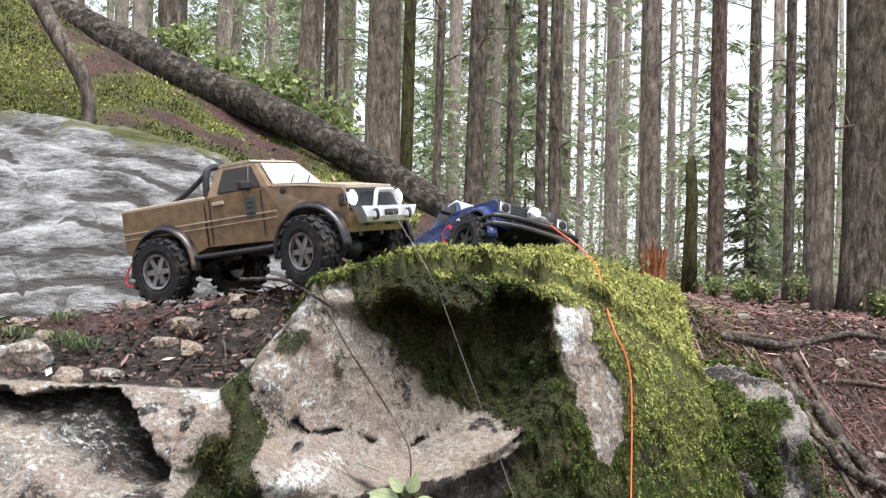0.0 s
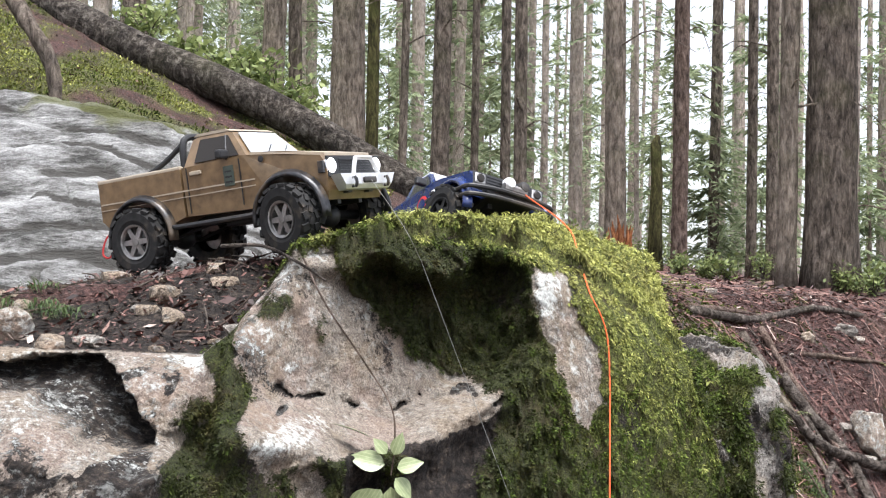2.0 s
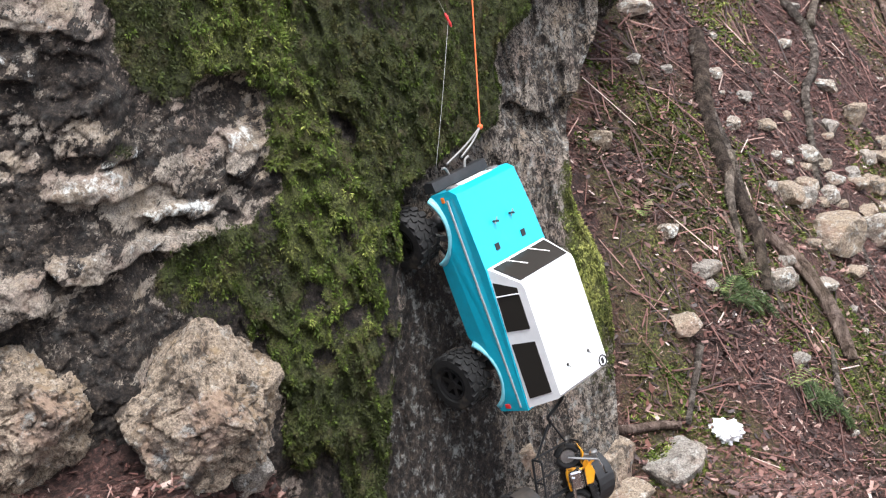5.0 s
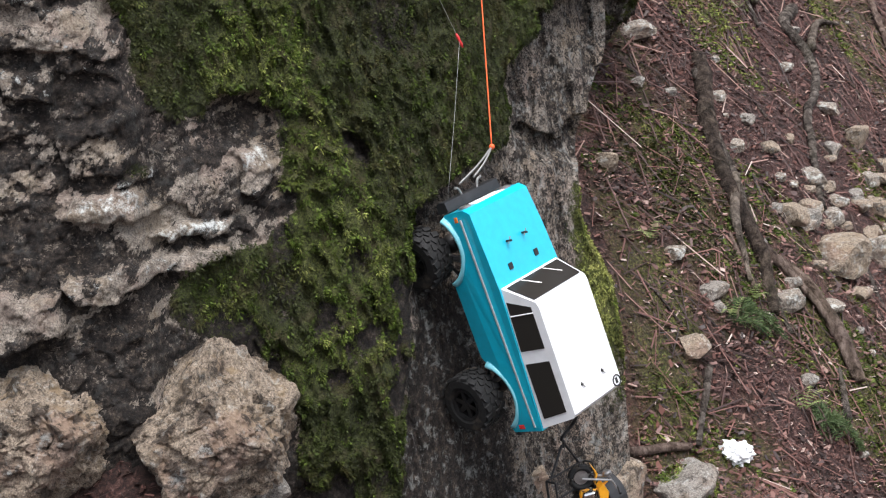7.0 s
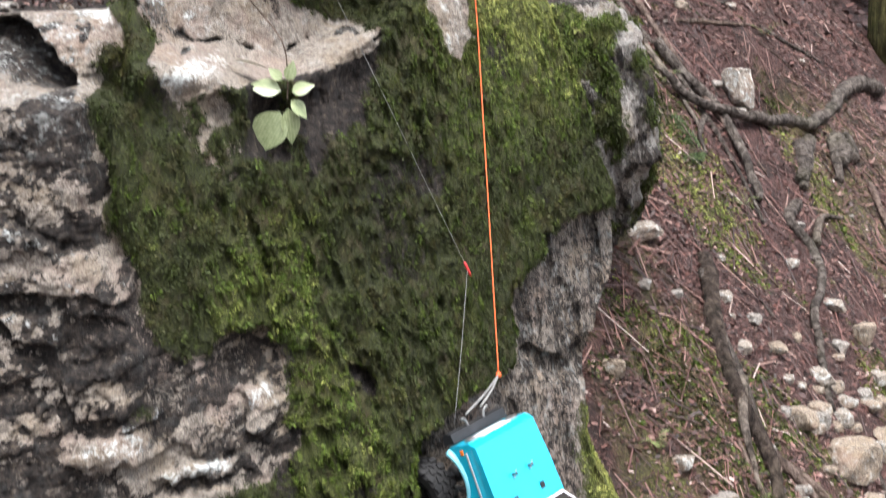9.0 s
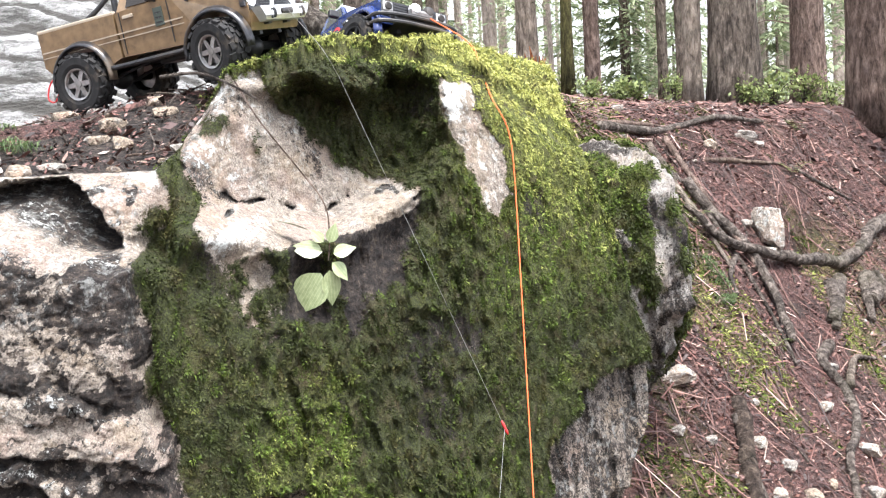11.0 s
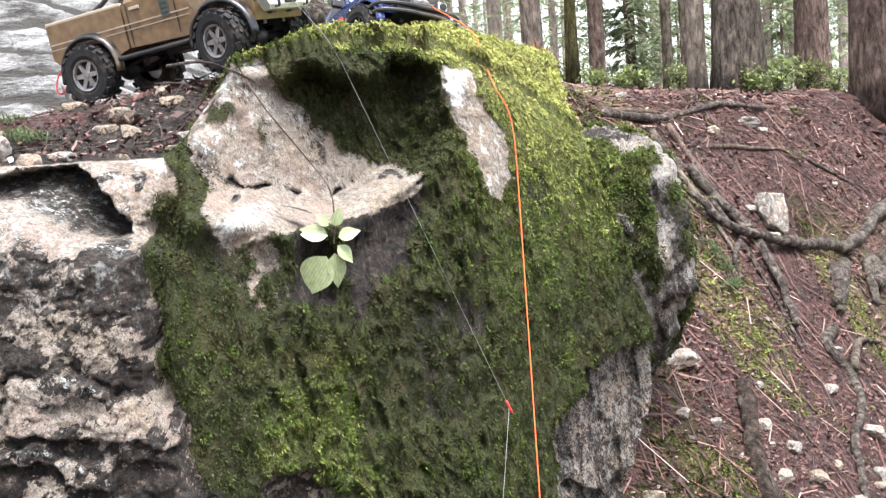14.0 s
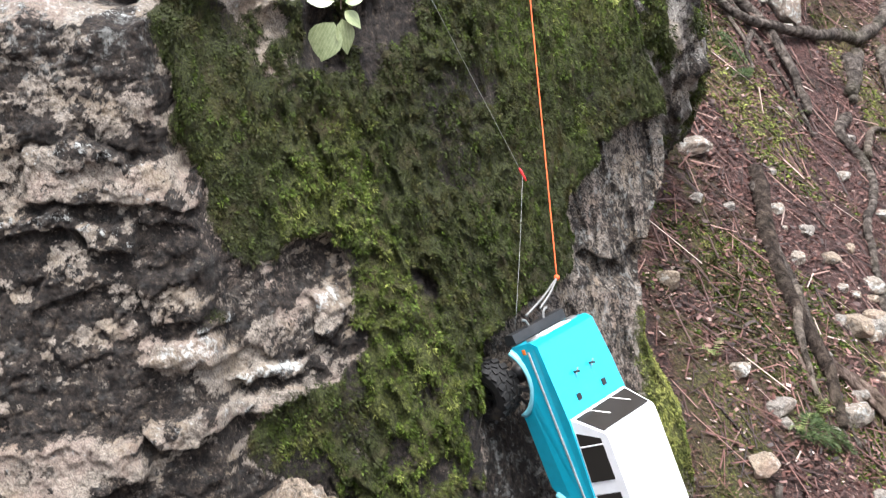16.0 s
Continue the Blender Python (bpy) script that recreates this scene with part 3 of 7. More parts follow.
moss = np.maximum(moss, 0.9 * blob(wx, wz, 0.44, 0.50, 0.045, 0.22) * sstep(0.68, 0.62, FZ + 0.3 * (FX - 0.43)) * 1.6)
moss = np.where(front, moss, np.maximum(moss, sstep(-0.26, -0.2, X) * sstep(0.5, 0.30, dist) * (1 - strip)))
moss = np.clip(np.where(~front & (FX < -0.26), 0.0, moss), 0, 1)
pil = 1 - np.abs(fbm(X, Y, Z * 0.6, 42, 2, 15))
big = 1 - np.abs(fbm(X, Y, Z * 0.6, 17, 2, 18))
clump = np.clip(0.55 * pil**3 + 0.45 * big**2, 0, 1)
# tone: yellow-green cap and flank, plus painted lit top, shaded hollow and clump gaps
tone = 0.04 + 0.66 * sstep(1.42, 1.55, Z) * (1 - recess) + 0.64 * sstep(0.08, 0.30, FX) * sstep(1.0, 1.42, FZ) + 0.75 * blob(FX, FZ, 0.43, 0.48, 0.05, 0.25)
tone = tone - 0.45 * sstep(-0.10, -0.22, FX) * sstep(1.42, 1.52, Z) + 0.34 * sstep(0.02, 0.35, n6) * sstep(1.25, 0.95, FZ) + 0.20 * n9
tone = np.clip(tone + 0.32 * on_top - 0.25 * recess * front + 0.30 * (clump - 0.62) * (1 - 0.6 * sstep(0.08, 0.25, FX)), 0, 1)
# joints of the broken rock
crag, joints, tonal = np.zeros_like(FX), np.zeros_like(FX), np.zeros_like(FX)
sel = front & (FX < 0.62) & (FX > -0.62) & (Z > 0.3)
for sc, am, sd in ((15.0, 0.008, 5), (44.0, 0.005, 6)):
    cv, ce = cells(FX[sel] * 0.7 + 0.03 * warp_n[0][sel], Y[sel] * 0.4, FZ[sel] * 1.5 + 0.03 * warp_n[1][sel], sc, sd)
    joints[sel] = np.maximum(joints[sel], sstep(0.075, 0.02, ce))
    tonal[sel] += 0.5 * (cv - 0.5)
    crag[sel] += am * (cv - 0.5) - am * 0.25 * sstep(0.08, 0.0, ce)
# dark stains with painted recess shade, pale lichen with painted lit tops
patchn = fbm(FX, 0, FZ * 1.5, 20, 5, 96, 0.65)
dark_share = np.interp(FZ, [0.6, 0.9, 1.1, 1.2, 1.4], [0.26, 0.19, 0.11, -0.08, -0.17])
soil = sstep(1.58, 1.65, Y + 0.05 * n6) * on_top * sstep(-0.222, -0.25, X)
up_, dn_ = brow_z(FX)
stain_shade = leftw * (0.18 + 0.50 * sstep(-0.07, 0.07, patchn + dark_share))
# pale rock and light from above, both painted on the brow's slope
white = 0.30 * leftw * sstep(dn_ - 0.002, dn_ + 0.02, FZ) * (1 - cav)
stain_shade = np.where(leftw * (FZ > dn_) > 0.3, 0.18 + 0.28 * sstep(0.05, 0.22, patchn), stain_shade)
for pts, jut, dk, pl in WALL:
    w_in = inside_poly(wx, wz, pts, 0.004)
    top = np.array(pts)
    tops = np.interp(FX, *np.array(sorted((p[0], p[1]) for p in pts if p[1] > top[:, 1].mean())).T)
    stain_shade = stain_shade * (1 - w_in) + (0.85 * dk + 0.55 * sstep(-0.04, 0.10, patchn - 0.14 + 0.5 * dk)) * w_in
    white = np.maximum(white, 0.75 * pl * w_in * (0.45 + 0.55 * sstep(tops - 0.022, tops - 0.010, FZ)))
stain_shade = np.where(leftw > 0.5, stain_shade + 0.22 * tonal + 0.28 * joints * (FZ < dn_) * sstep(-0.2, 0.1, n9), stain_shade)
# shade inside the cavity under the brow, painted near black
stain_shade = np.maximum(stain_shade, cav)
stain_shade = np.maximum(stain_shade, mossy * front * (1 - slab) * (1 - strip) * (1 - patch) * (0.80 - (0.62 - 0.5 * sstep(-0.05, 0.2, vert)) * tanface + 0.2 * wetface))
# grey wall: vertical streaks; near black at its left edge, behind the hanging car
stain_shade = np.maximum(stain_shade, patch * np.maximum(0.50 + 0.10 * sstep(0.0, 0.25, vert), 0.85 * sstep(0.20, 0.10, FX + 0.08 * n6 - 0.07 * sstep(0.65, 0.5, FZ))))
stain_shade = np.maximum(stain_shade, 0.50 * slab * sstep(0.10, 0.30, n9) * sstep(1.33, 1.37, FZ))
# shade of the hollow under the moss cap, painted darker
stain_shade = np.maximum(stain_shade, recess * front * 0.55)
stain_shade = np.maximum(stain_shade, 0.9 * soil)
crack = np.zeros_like(FX)
for line in ([(-0.262, 1.425), (-0.215, 1.385), (-0.185, 1.352), (-0.150, 1.350), (-0.11, 1.338)], [(0.035, 1.352), (0.065, 1.352), (0.09, 1.340)], [(-0.06, 1.33), (-0.02, 1.345), (0.035, 1.352)]):
    for (x0, z0), (x1, z1) in zip(line, line[1:]):
        tt = np.clip(((wx - x0) * (x1 - x0) + (wz - z0) * (z1 - z0)) / ((x1 - x0) ** 2 + (z1 - z0) ** 2), 0, 1)
        crack = np.maximum(crack, sstep(0.0042, 0.0012, np.hypot(wx - x0 - tt * (x1 - x0), wz - z0 - tt * (z1 - z0))) * sstep(-0.35, 0.0, warp_n[0]))
for cx_, cz_, rx_, rz_ in ((-0.168, 1.352, 0.012, 0.004), (-0.195, 1.338, 0.007, 0.006), (0.078, 1.338, 0.012, 0.005)):
    crack = np.maximum(crack, sstep(0.3, 0.6, blob(wx, wz, cx_, cz_, rx_, rz_)))
crack = crack * front
stain_shade = np.clip(np.maximum(stain_shade, crack), 0, 1)
pale = np.clip(0.30 - 0.25 * leftw * sstep(1.30, 1.15, FZ) - 0.3 * wetface + 0.7 * on_top * sstep(-0.24, -0.30, FX) + 0.5 * slab * sstep(1.42, 1.50, FZ) + 0.4 * strip - 0.3 * mossy * (1 - slab) * (1 - strip) * (1 - patch), 0, 1) * (1 - soil)
for cx_, cz_, rx_, rz_, amt in ((-0.185, 1.310, 0.045, 0.020, 0.62), (0.158, 1.490, 0.024, 0.045, 0.75), (-0.225, 1.517, 0.04, 0.014, 0.85), (-0.235, 1.44, 0.03, 0.05, 0.45), (-0.205, 1.47, 0.014, 0.035, 0.75), (-0.195, 1.40, 0.015, 0.012, 0.6), (-0.30, 1.415, 0.045, 0.022, 0.9), (-0.47, 1.34, 0.09, 0.030, 0.42)):
    white = np.maximum(white, amt * blob(wx, wz, cx_, cz_, rx_, rz_) * front)
# flat top behind the lip whitened too, standing in for overhead light
white = np.maximum(white, 0.42 * ~front * (FX < -0.25) * sstep(-0.25, 0.1, n9) * (1 - soil))
# relief
rough = np.where(leftw > 0.5, 1.0, 0.0) * np.where(FZ > dn_, 0.55, 1.0) + 0.40 * slab + 0.4 * strip + 0.2 * patch + 0.6 * np.maximum(tanface, np.maximum(wetface, bare))
rel = fbm(X, Y, Z, 6, 5, 11)
fine = fbm(X, Y, Z, 50, 3, 12)
lump = np.abs(fbm(X, Y, Z * 0.8, 34, 3, 13))
Y = Y + 0.012 * rel + 0.005 * fine * (1 - moss) + 0.006 * np.abs(warp_n[1]) * leftw + 0.006 * warp_n[0] * np.clip(leftw + 0.6 * slab + 0.5 * patch, 0, 1) + 0.014 * crack - crag * np.clip(rough, 0, 1) - moss * (0.010 * (0.4 + lump) + 0.040 * clump * (1 - 0.75 * sstep(0.08, 0.28, FX))) * (0.25 + 0.75 * sstep(-0.25, -0.08, FX)) + 0.010 * streak * mossy
X = X + 0.5 * moss * 0.012 * lump * sstep(0.3, 0.5, FX)
Z = Z + np.where(~front, (0.016 * lump + 0.030 * clump) * moss * (0.2 + 0.8 * sstep(-0.24, -0.05, X)) + 0.010 * rel, 0)
B_XYZ = np.stack([X, Y, Z], -1)
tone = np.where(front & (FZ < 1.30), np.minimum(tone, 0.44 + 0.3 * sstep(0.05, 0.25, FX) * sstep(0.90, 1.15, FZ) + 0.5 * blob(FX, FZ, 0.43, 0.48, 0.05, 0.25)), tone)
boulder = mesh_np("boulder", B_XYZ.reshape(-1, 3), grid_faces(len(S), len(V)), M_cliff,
                  attrs={"moss": moss.ravel(), "tone": tone.ravel(), "stain_shade": stain_shade.ravel(), "pale": pale.ravel(), "white": np.clip(white * (1 - moss) * (1 - crack), 0, 1).ravel()})
tagged(boulder, "huge pinkish granite boulder covered in green moss", "rock")


def on_face(x, z, out=0.0):
    """A point on the boulder's front, out metres before it."""
    d = (B_XYZ[:, :, 0] - x) ** 2 + (B_XYZ[:, :, 2] - z) ** 2 + np.where(VV > vf + 0.03, 1.0, 0.0)
    i, j = np.unravel_index(np.argmin(d), d.shape)
    return np.array([x, B_XYZ[i, j, 1] - out, z])


def unit(v):
    return v / (np.linalg.norm(v, axis=-1, keepdims=True) + 1e-12)


def moss_tufts(name, pos, nor, tn, per, seed, label, spread=0.0048, long=0.0042):
    """Tufts of short leafy blades, each fanning out of its own centre and drooping a little."""
    rg = np.random.RandomState(seed)
    n = len(pos)
    size = rg.uniform(0.5, 1.55, n)
    tuft_tone = np.clip(tn + rg.normal(0, 0.125, n) * (1 - 0.45 * sstep(0.4, 0.7, tn)), 0, 1)
    hang = 0.30 + 0.55 * sstep(0.45, 0.8, tuft_tone)
    i = np.repeat(np.arange(n), per)
    m = len(i)
    off = rg.normal(0, 1, (m, 3))
    off = off - nor[i] * np.sum(off * nor[i], 1, keepdims=True)
    off = unit(off) * rg.uniform(0, 1, (m, 1)) ** 0.6
    lift = rg.uniform(0.25, 1.0, (m, 1))
    d = unit(nor[i] * lift + off * 1.1 + np.array([0, 0, -1.0]) * hang[i, None] + rg.normal(0, 0.22, (m, 3)))
    base = pos[i] + off * spread * size[i, None] - nor[i] * 0.001
    L = (long * (1 + 0.25 * sstep(0.5, 0.8, tuft_tone) + 0.55 * sstep(0.80, 1.0, tuft_tone)))[i, None] * size[i, None] * rg.uniform(0.55, 1.2, (m, 1))
    W = L * rg.uniform(0.12, 0.24, (m, 1)) * (1 - 0.45 * sstep(0.5, 0.85, tuft_tone))[i, None]
    s = unit(np.cross(d, nor[i] + rg.normal(0, 0.6, (m, 3))))
    bend = np.array([0, 0, -1.0]) * L * 0.18
    v = np.stack([base, base + d * L * 0.55 + s * W, base + d * L + bend, base + d * L * 0.55 - s * W], 1).reshape(-1, 3)
    ob = mesh_np(name, v, np.arange(m * 4).reshape(-1, 4), M_moss, smooth=False, attrs={"tone": np.repeat(np.clip(tuft_tone[i] + 0.10 * (lift[:, 0] - 0.5), 0, 1), 4)})
    return tagged(ob, label, "moss", kind="stuff")


# moss over the boulder
rng = np.random.RandomState(5)
gu = np.gradient(B_XYZ, axis=0)
gv = np.gradient(B_XYZ, axis=1)
nrm = np.cross(gu, gv)
area = np.linalg.norm(nrm, axis=2)
nrm = nrm / (area[..., None] + 1e-12)
nrm = np.where((nrm[..., 1] > 0)[..., None] & (np.abs(nrm[..., 2]) < 0.6)[..., None], -nrm, nrm)
nrm = np.where((nrm[..., 2] < -0.5)[..., None], -nrm, nrm)
seen = (dist < 0.33) & (Z > 0.1) & (X > -0.36) & ~((VV > 0.93) & (X > -0.3)) & (Y < 3.0)
wgt = np.where(seen, area * sstep(0.35, 0.65, moss + 0.25 * warp_n[1]) * (0.65 + 0.5 * sstep(0.15, 0.62, clump)), 0).ravel()
pick = rng.choice(wgt.size, 36000, p=wgt / wgt.sum())
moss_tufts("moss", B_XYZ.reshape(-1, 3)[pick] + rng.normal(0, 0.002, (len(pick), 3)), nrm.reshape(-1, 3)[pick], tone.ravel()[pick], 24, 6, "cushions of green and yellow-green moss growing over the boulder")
# ---- vehicle materials ----
M_tan = plain("tan_paint", (0.172, 0.112, 0.056), 0.28, grain=0.12, coat=0.45)
M_tan_lite = plain("pale_gold_paint", (0.40, 0.335, 0.25), 0.35, grain=0.05)
M_blue = plain("dark_blue_paint", (0.010, 0.028, 0.125), 0.25, grain=0.06, coat=0.6)
M_turq = plain("turquoise_paint", (0.012, 0.44, 0.60), 0.30, grain=0.03, coat=0.5)
M_turq_lite = plain("turquoise_edge", (0.25, 0.66, 0.75), 0.4, grain=0.03)
M_white = plain("white_plastic", (0.82, 0.82, 0.82), 0.4, grain=0.02)
M_black = plain("black_plastic", (0.018, 0.018, 0.019), 0.5, grain=0.15)
M_rubber = plain("tyre_rubber", (0.010, 0.0095, 0.009), 0.82, grain=0.25, scale=120, bumpy=0.3)
M_flare = plain("worn_black_flare", (0.022, 0.022, 0.024), 0.32, grain=0.33, scale=150)
M_silver = plain("silver_metal", (0.36, 0.35, 0.34), 0.42, 0.85, grain=0.16)
M_alu = plain("brushed_aluminium", (0.72, 0.72, 0.72), 0.4, 0.6, grain=0.06)
M_chrome = plain("chrome", (0.8, 0.8, 0.8), 0.15, 1.0, grain=0.02)
M_orange_rope = plain("orange_cord", (0.85, 0.13, 0.03), 0.7, grain=0.06, scale=500)
M_red = plain("red_cord", (0.62, 0.03, 0.03), 0.6, grain=0.06, scale=300)
M_wire = plain("grey_wire", (0.26, 0.255, 0.24), 0.5, 0.5, grain=0.05, scale=500)
M_amber = plain("amber_lens", (0.75, 0.18, 0.03), 0.25)
M_yellow = plain("yellow_plastic", (0.85, 0.38, 0.02), 0.35, grain=0.04)
M_tyre_rim_dark = plain("dark_rim", (0.02, 0.02, 0.021), 0.35, 0.3)
M_badge = plain("dark_green_badge", (0.05, 0.065, 0.05), 0.5)
M_glass, nt, b = mat("tinted_glass")
b.inputs["Base Color"].default_value = (0.028, 0.025, 0.022, 1)
b.inputs["Roughness"].default_value = 0.08
b.inputs["Specular IOR Level"].default_value = 0.2
# windscreens: the sky's reflection painted in as a near-white base
M_sky_screen, nt, b = mat("sky_white_windscreen")
b.inputs["Base Color"].default_value = (0.72, 0.74, 0.75, 1)
b.inputs["Roughness"].default_value = 0.05
b.inputs["Metallic"].default_value = 0.55
M_lamp, nt, b = mat("lit_lens")
b.inputs["Base Color"].default_value = (0.9, 0.9, 0.88, 1)
b.inputs["Roughness"].default_value = 0.08
b.inputs["Emission Color"].default_value = (1, 0.98, 0.92, 1)
b.inputs["Emission Strength"].default_value = 1.5


# ---- shaping ----
def box_bm(x0, x1, y0, y1, z0, z1, bev=0.002, seg=2):
    bm = bmesh.new()
    bmesh.ops.create_cube(bm, size=1.0)
    for v in bm.verts:
        v.co = Vector(((x0 + x1) / 2 + v.co.x * (x1 - x0), (y0 + y1) / 2 + v.co.y * (y1 - y0), (z0 + z1) / 2 + v.co.z * (z1 - z0)))
    if bev:
        bmesh.ops.bevel(bm, geom=bm.edges[:], offset=bev, segments=seg, affect="EDGES", profile=0.5)
    return bm


def prism_bm(profile, y0, y1, bev=0.004, seg=2, narrow=None):
    """A side outline drawn out across the width; narrow(x, z) gives the share of the width kept at a point."""
    bm = bmesh.new()
    a = [bm.verts.new((x, y0, z)) for x, z in profile]
    c = [bm.verts.new((x, y1, z)) for x, z in profile]
    bm.faces.new(a)
    bm.faces.new(list(reversed(c)))
    n = len(profile)
    for i in range(n):
        j = (i + 1) % n
        bm.faces.new((a[i], c[i], c[j], a[j]))
    if narrow:
        for v in bm.verts:
            v.co.y *= narrow(v.co.x, v.co.z)
    if bev:
        edges = [e for e in bm.edges if len(e.link_faces) == 2 and e.calc_face_angle(0) > 0.6]
        bmesh.ops.bevel(bm, geom=edges, offset=bev, segments=seg, affect="EDGES", profile=0.5, clamp_overlap=True)
    return bm


def quad_bm(pts, thick=0.0012):
    """A thin plate on four or more corners."""
    bm = bmesh.new()
    p = [Vector(q) for q in pts]
    n = (p[1] - p[0]).cross(p[2] - p[0]).normalized() * thick
    a = [bm.verts.new(q) for q in p]
    c = [bm.verts.new(q + n) for q in p]
    bm.faces.new(a)
    bm.faces.new(list(reversed(c)))
    for i in range(len(p)):
        j = (i + 1) % len(p)
        bm.faces.new((a[i], c[i], c[j], a[j]))
    return bm


def tube_bm(path, radius, n=8, bm=None):
    path = np.asarray(path, float)
    v, f = tube_np(path, np.full(len(path), radius) if np.isscalar(radius) else radius, n)
    bm = bm or bmesh.new()
    vs = [bm.verts.new(p) for p in v]
    for q in f:
        q = list(dict.fromkeys(q))
        if len(q) > 2:
            bm.faces.new([vs[i] for i in q])
    return bm


def lathe_bm(profile, n=32, front=True, rear=True):
    """Turn (radius, offset) points round the y axis."""
    bm = bmesh.new()
    rings = []
    for r, o in profile:
        rings.append([bm.verts.new((r * math.cos(2 * math.pi * k / n), o, r * math.sin(2 * math.pi * k / n))) for k in range(n)])
    for a, c in zip(rings, rings[1:]):
        for k in range(n):
            bm.faces.new((a[k], a[(k + 1) % n], c[(k + 1) % n], c[k]))
    if front:
        bm.faces.new(rings[0])
    if rear:
        bm.faces.new(list(reversed(rings[-1])))
    return bm


def arch(cx, cz, r, a0, a1, n=10):
    return [(cx + r * math.cos(radians(a0 + (a1 - a0) * k / n)), cz + r * math.sin(radians(a0 + (a1 - a0) * k / n))) for k in range(n + 1)]


def tyre_bm(r=0.052, w=0.042):
    bm = lathe_bm([(r * 0.52, -w * 0.42), (r * 0.66, -w * 0.50), (r * 0.88, -w * 0.49), (r * 0.95, -w * 0.40), (r * 0.96, 0), (r * 0.95, w * 0.40), (r * 0.88, w * 0.49), (r * 0.66, w * 0.50), (r * 0.52, w * 0.42)], 36, False, False)
    for row, (off, yw) in enumerate(((-0.36, 0.26), (-0.1, 0.16), (0.13, 0.16), (0.38, 0.26))):
        for k in range(18):
            a = 2 * math.pi * (k + 0.5 * (row % 2)) / 18
            m = Matrix.Rotation(-a, 4, "Y") @ Matrix.Translation((r * 0.965, off * w, 0)) @ Matrix.Rotation(0.35 * (-1) ** row, 4, "X")
            made = bmesh.ops.create_cube(bm, size=1.0)["verts"]
            for v in made:
                v.co = m @ Vector((v.co.x * r * 0.09, v.co.y * yw * w, v.co.z * r * 0.21))
    return bm


def rim_bm(r=0.031, w=0.040, spokes=6):
    bm = lathe_bm([(r * 0.90, -w * 0.46), (r, -w * 0.48), (r * 1.0, -w * 0.40), (r * 0.86, -w * 0.36), (r * 0.84, -w * 0.02), (r * 0.2, -w * 0.02)], 28, False)
    for k in range(spokes):
        m = Matrix.Rotation(2 * math.pi * k / spokes, 4, "Y")
        for v in bmesh.ops.create_cube(bm, size=1.0)["verts"]:
            v.co = m @ Vector((r * 0.53 + v.co.x * r * 0.72, -w * 0.32 + v.co.y * w * 0.14, v.co.z * r * (0.30 - 0.1 * v.co.x)))
    hub = lathe_bm([(r * 0.05, -w * 0.42), (r * 0.22, -w * 0.42), (r * 0.26, -w * 0.30), (r * 0.26, -w * 0.1)], 14)
    me = bpy.data.meshes.new("hub_tmp")
    hub.to_mesh(me)
    hub.free()
    bm.from_mesh(me)
    bpy.data.meshes.remove(me)
    return bm


def add_wheels(car, base, half, r, w, rim_mat, steer=0.0, hub=None):
    tyre_me = rim_me = None
    for sx in (1, -1):
        for sy in (-1, 1):
            if tyre_me is None:
                t = part("tyre", tyre_bm(r, w), M_rubber, car, smooth=False)
                rim = part("rim", rim_bm(r * 0.53, w), rim_mat, t, smooth=False)
                tyre_me, rim_me = t.data, rim.data
            else:
                t = new("tyre", tyre_me)
                t.parent = car
                rim = new("rim", rim_me)
                rim.parent = t
            t.matrix_local = pose(sx * base / 2, sy * half, r if hub is None else hub, 0, 0, (180 if sy > 0 else 0) + (steer if sx > 0 else 0))


def empty(name, m, label, category, group=""):
    e = new(name)
    e.empty_display_size = 0.05
    e.matrix_world = m
    return tagged(e, label, category, group)


def frame_pose(pos, fwd, up):
    f = Vector(fwd).normalized()
    left = Vector(up).cross(f).normalized()
    u = f.cross(left)
    m = Matrix((f, left, u)).transposed().to_4x4()
    m.translation = pos
    return m


def running_gear(car, base, half, r, z_frame):
    for y in (-0.03, 0.03):
        part("frame_rail", box_bm(-base / 2 - 0.05, base / 2 + 0.05, y - 0.005, y + 0.005, z_frame - 0.008, z_frame + 0.006, 0.001), M_black, car)
    for sx in (-1, 1):
        ax = tube_bm([(sx * base / 2, -half, r), (sx * base / 2, -0.02, r), (sx * base / 2, 0.02, r), (sx * base / 2, half, r)], [0.008, 0.008, 0.008, 0.008])
        part("axle", ax, M_black, car)
        diff = bmesh.new()
        bmesh.ops.create_uvsphere(diff, u_segments=14, v_segments=10, radius=0.019)
        bmesh.ops.translate(diff, verts=diff.verts[:], vec=(sx * base / 2, 0.012, r))
        part("differential", diff, M_black, car, smooth=True)
        for sy in (-1, 1):
            part("shock_absorber", tube_bm([(sx * base / 2 - sx * 0.01, sy * half * 0.55, r), (sx * base / 2 - sx * 0.035, sy * half * 0.45, z_frame + 0.03)], 0.006), M_silver, car)
            part("link", tube_bm([(sx * base / 2, sy * half * 0.5, r - 0.006), (sx * 0.03, sy * 0.03, z_frame - 0.004)], 0.003, 6), M_black, car)
    part("gearbox", box_bm(-0.03, 0.05, -0.022, 0.022, z_frame - 0.016, z_frame + 0.02, 0.004), M_black, car)


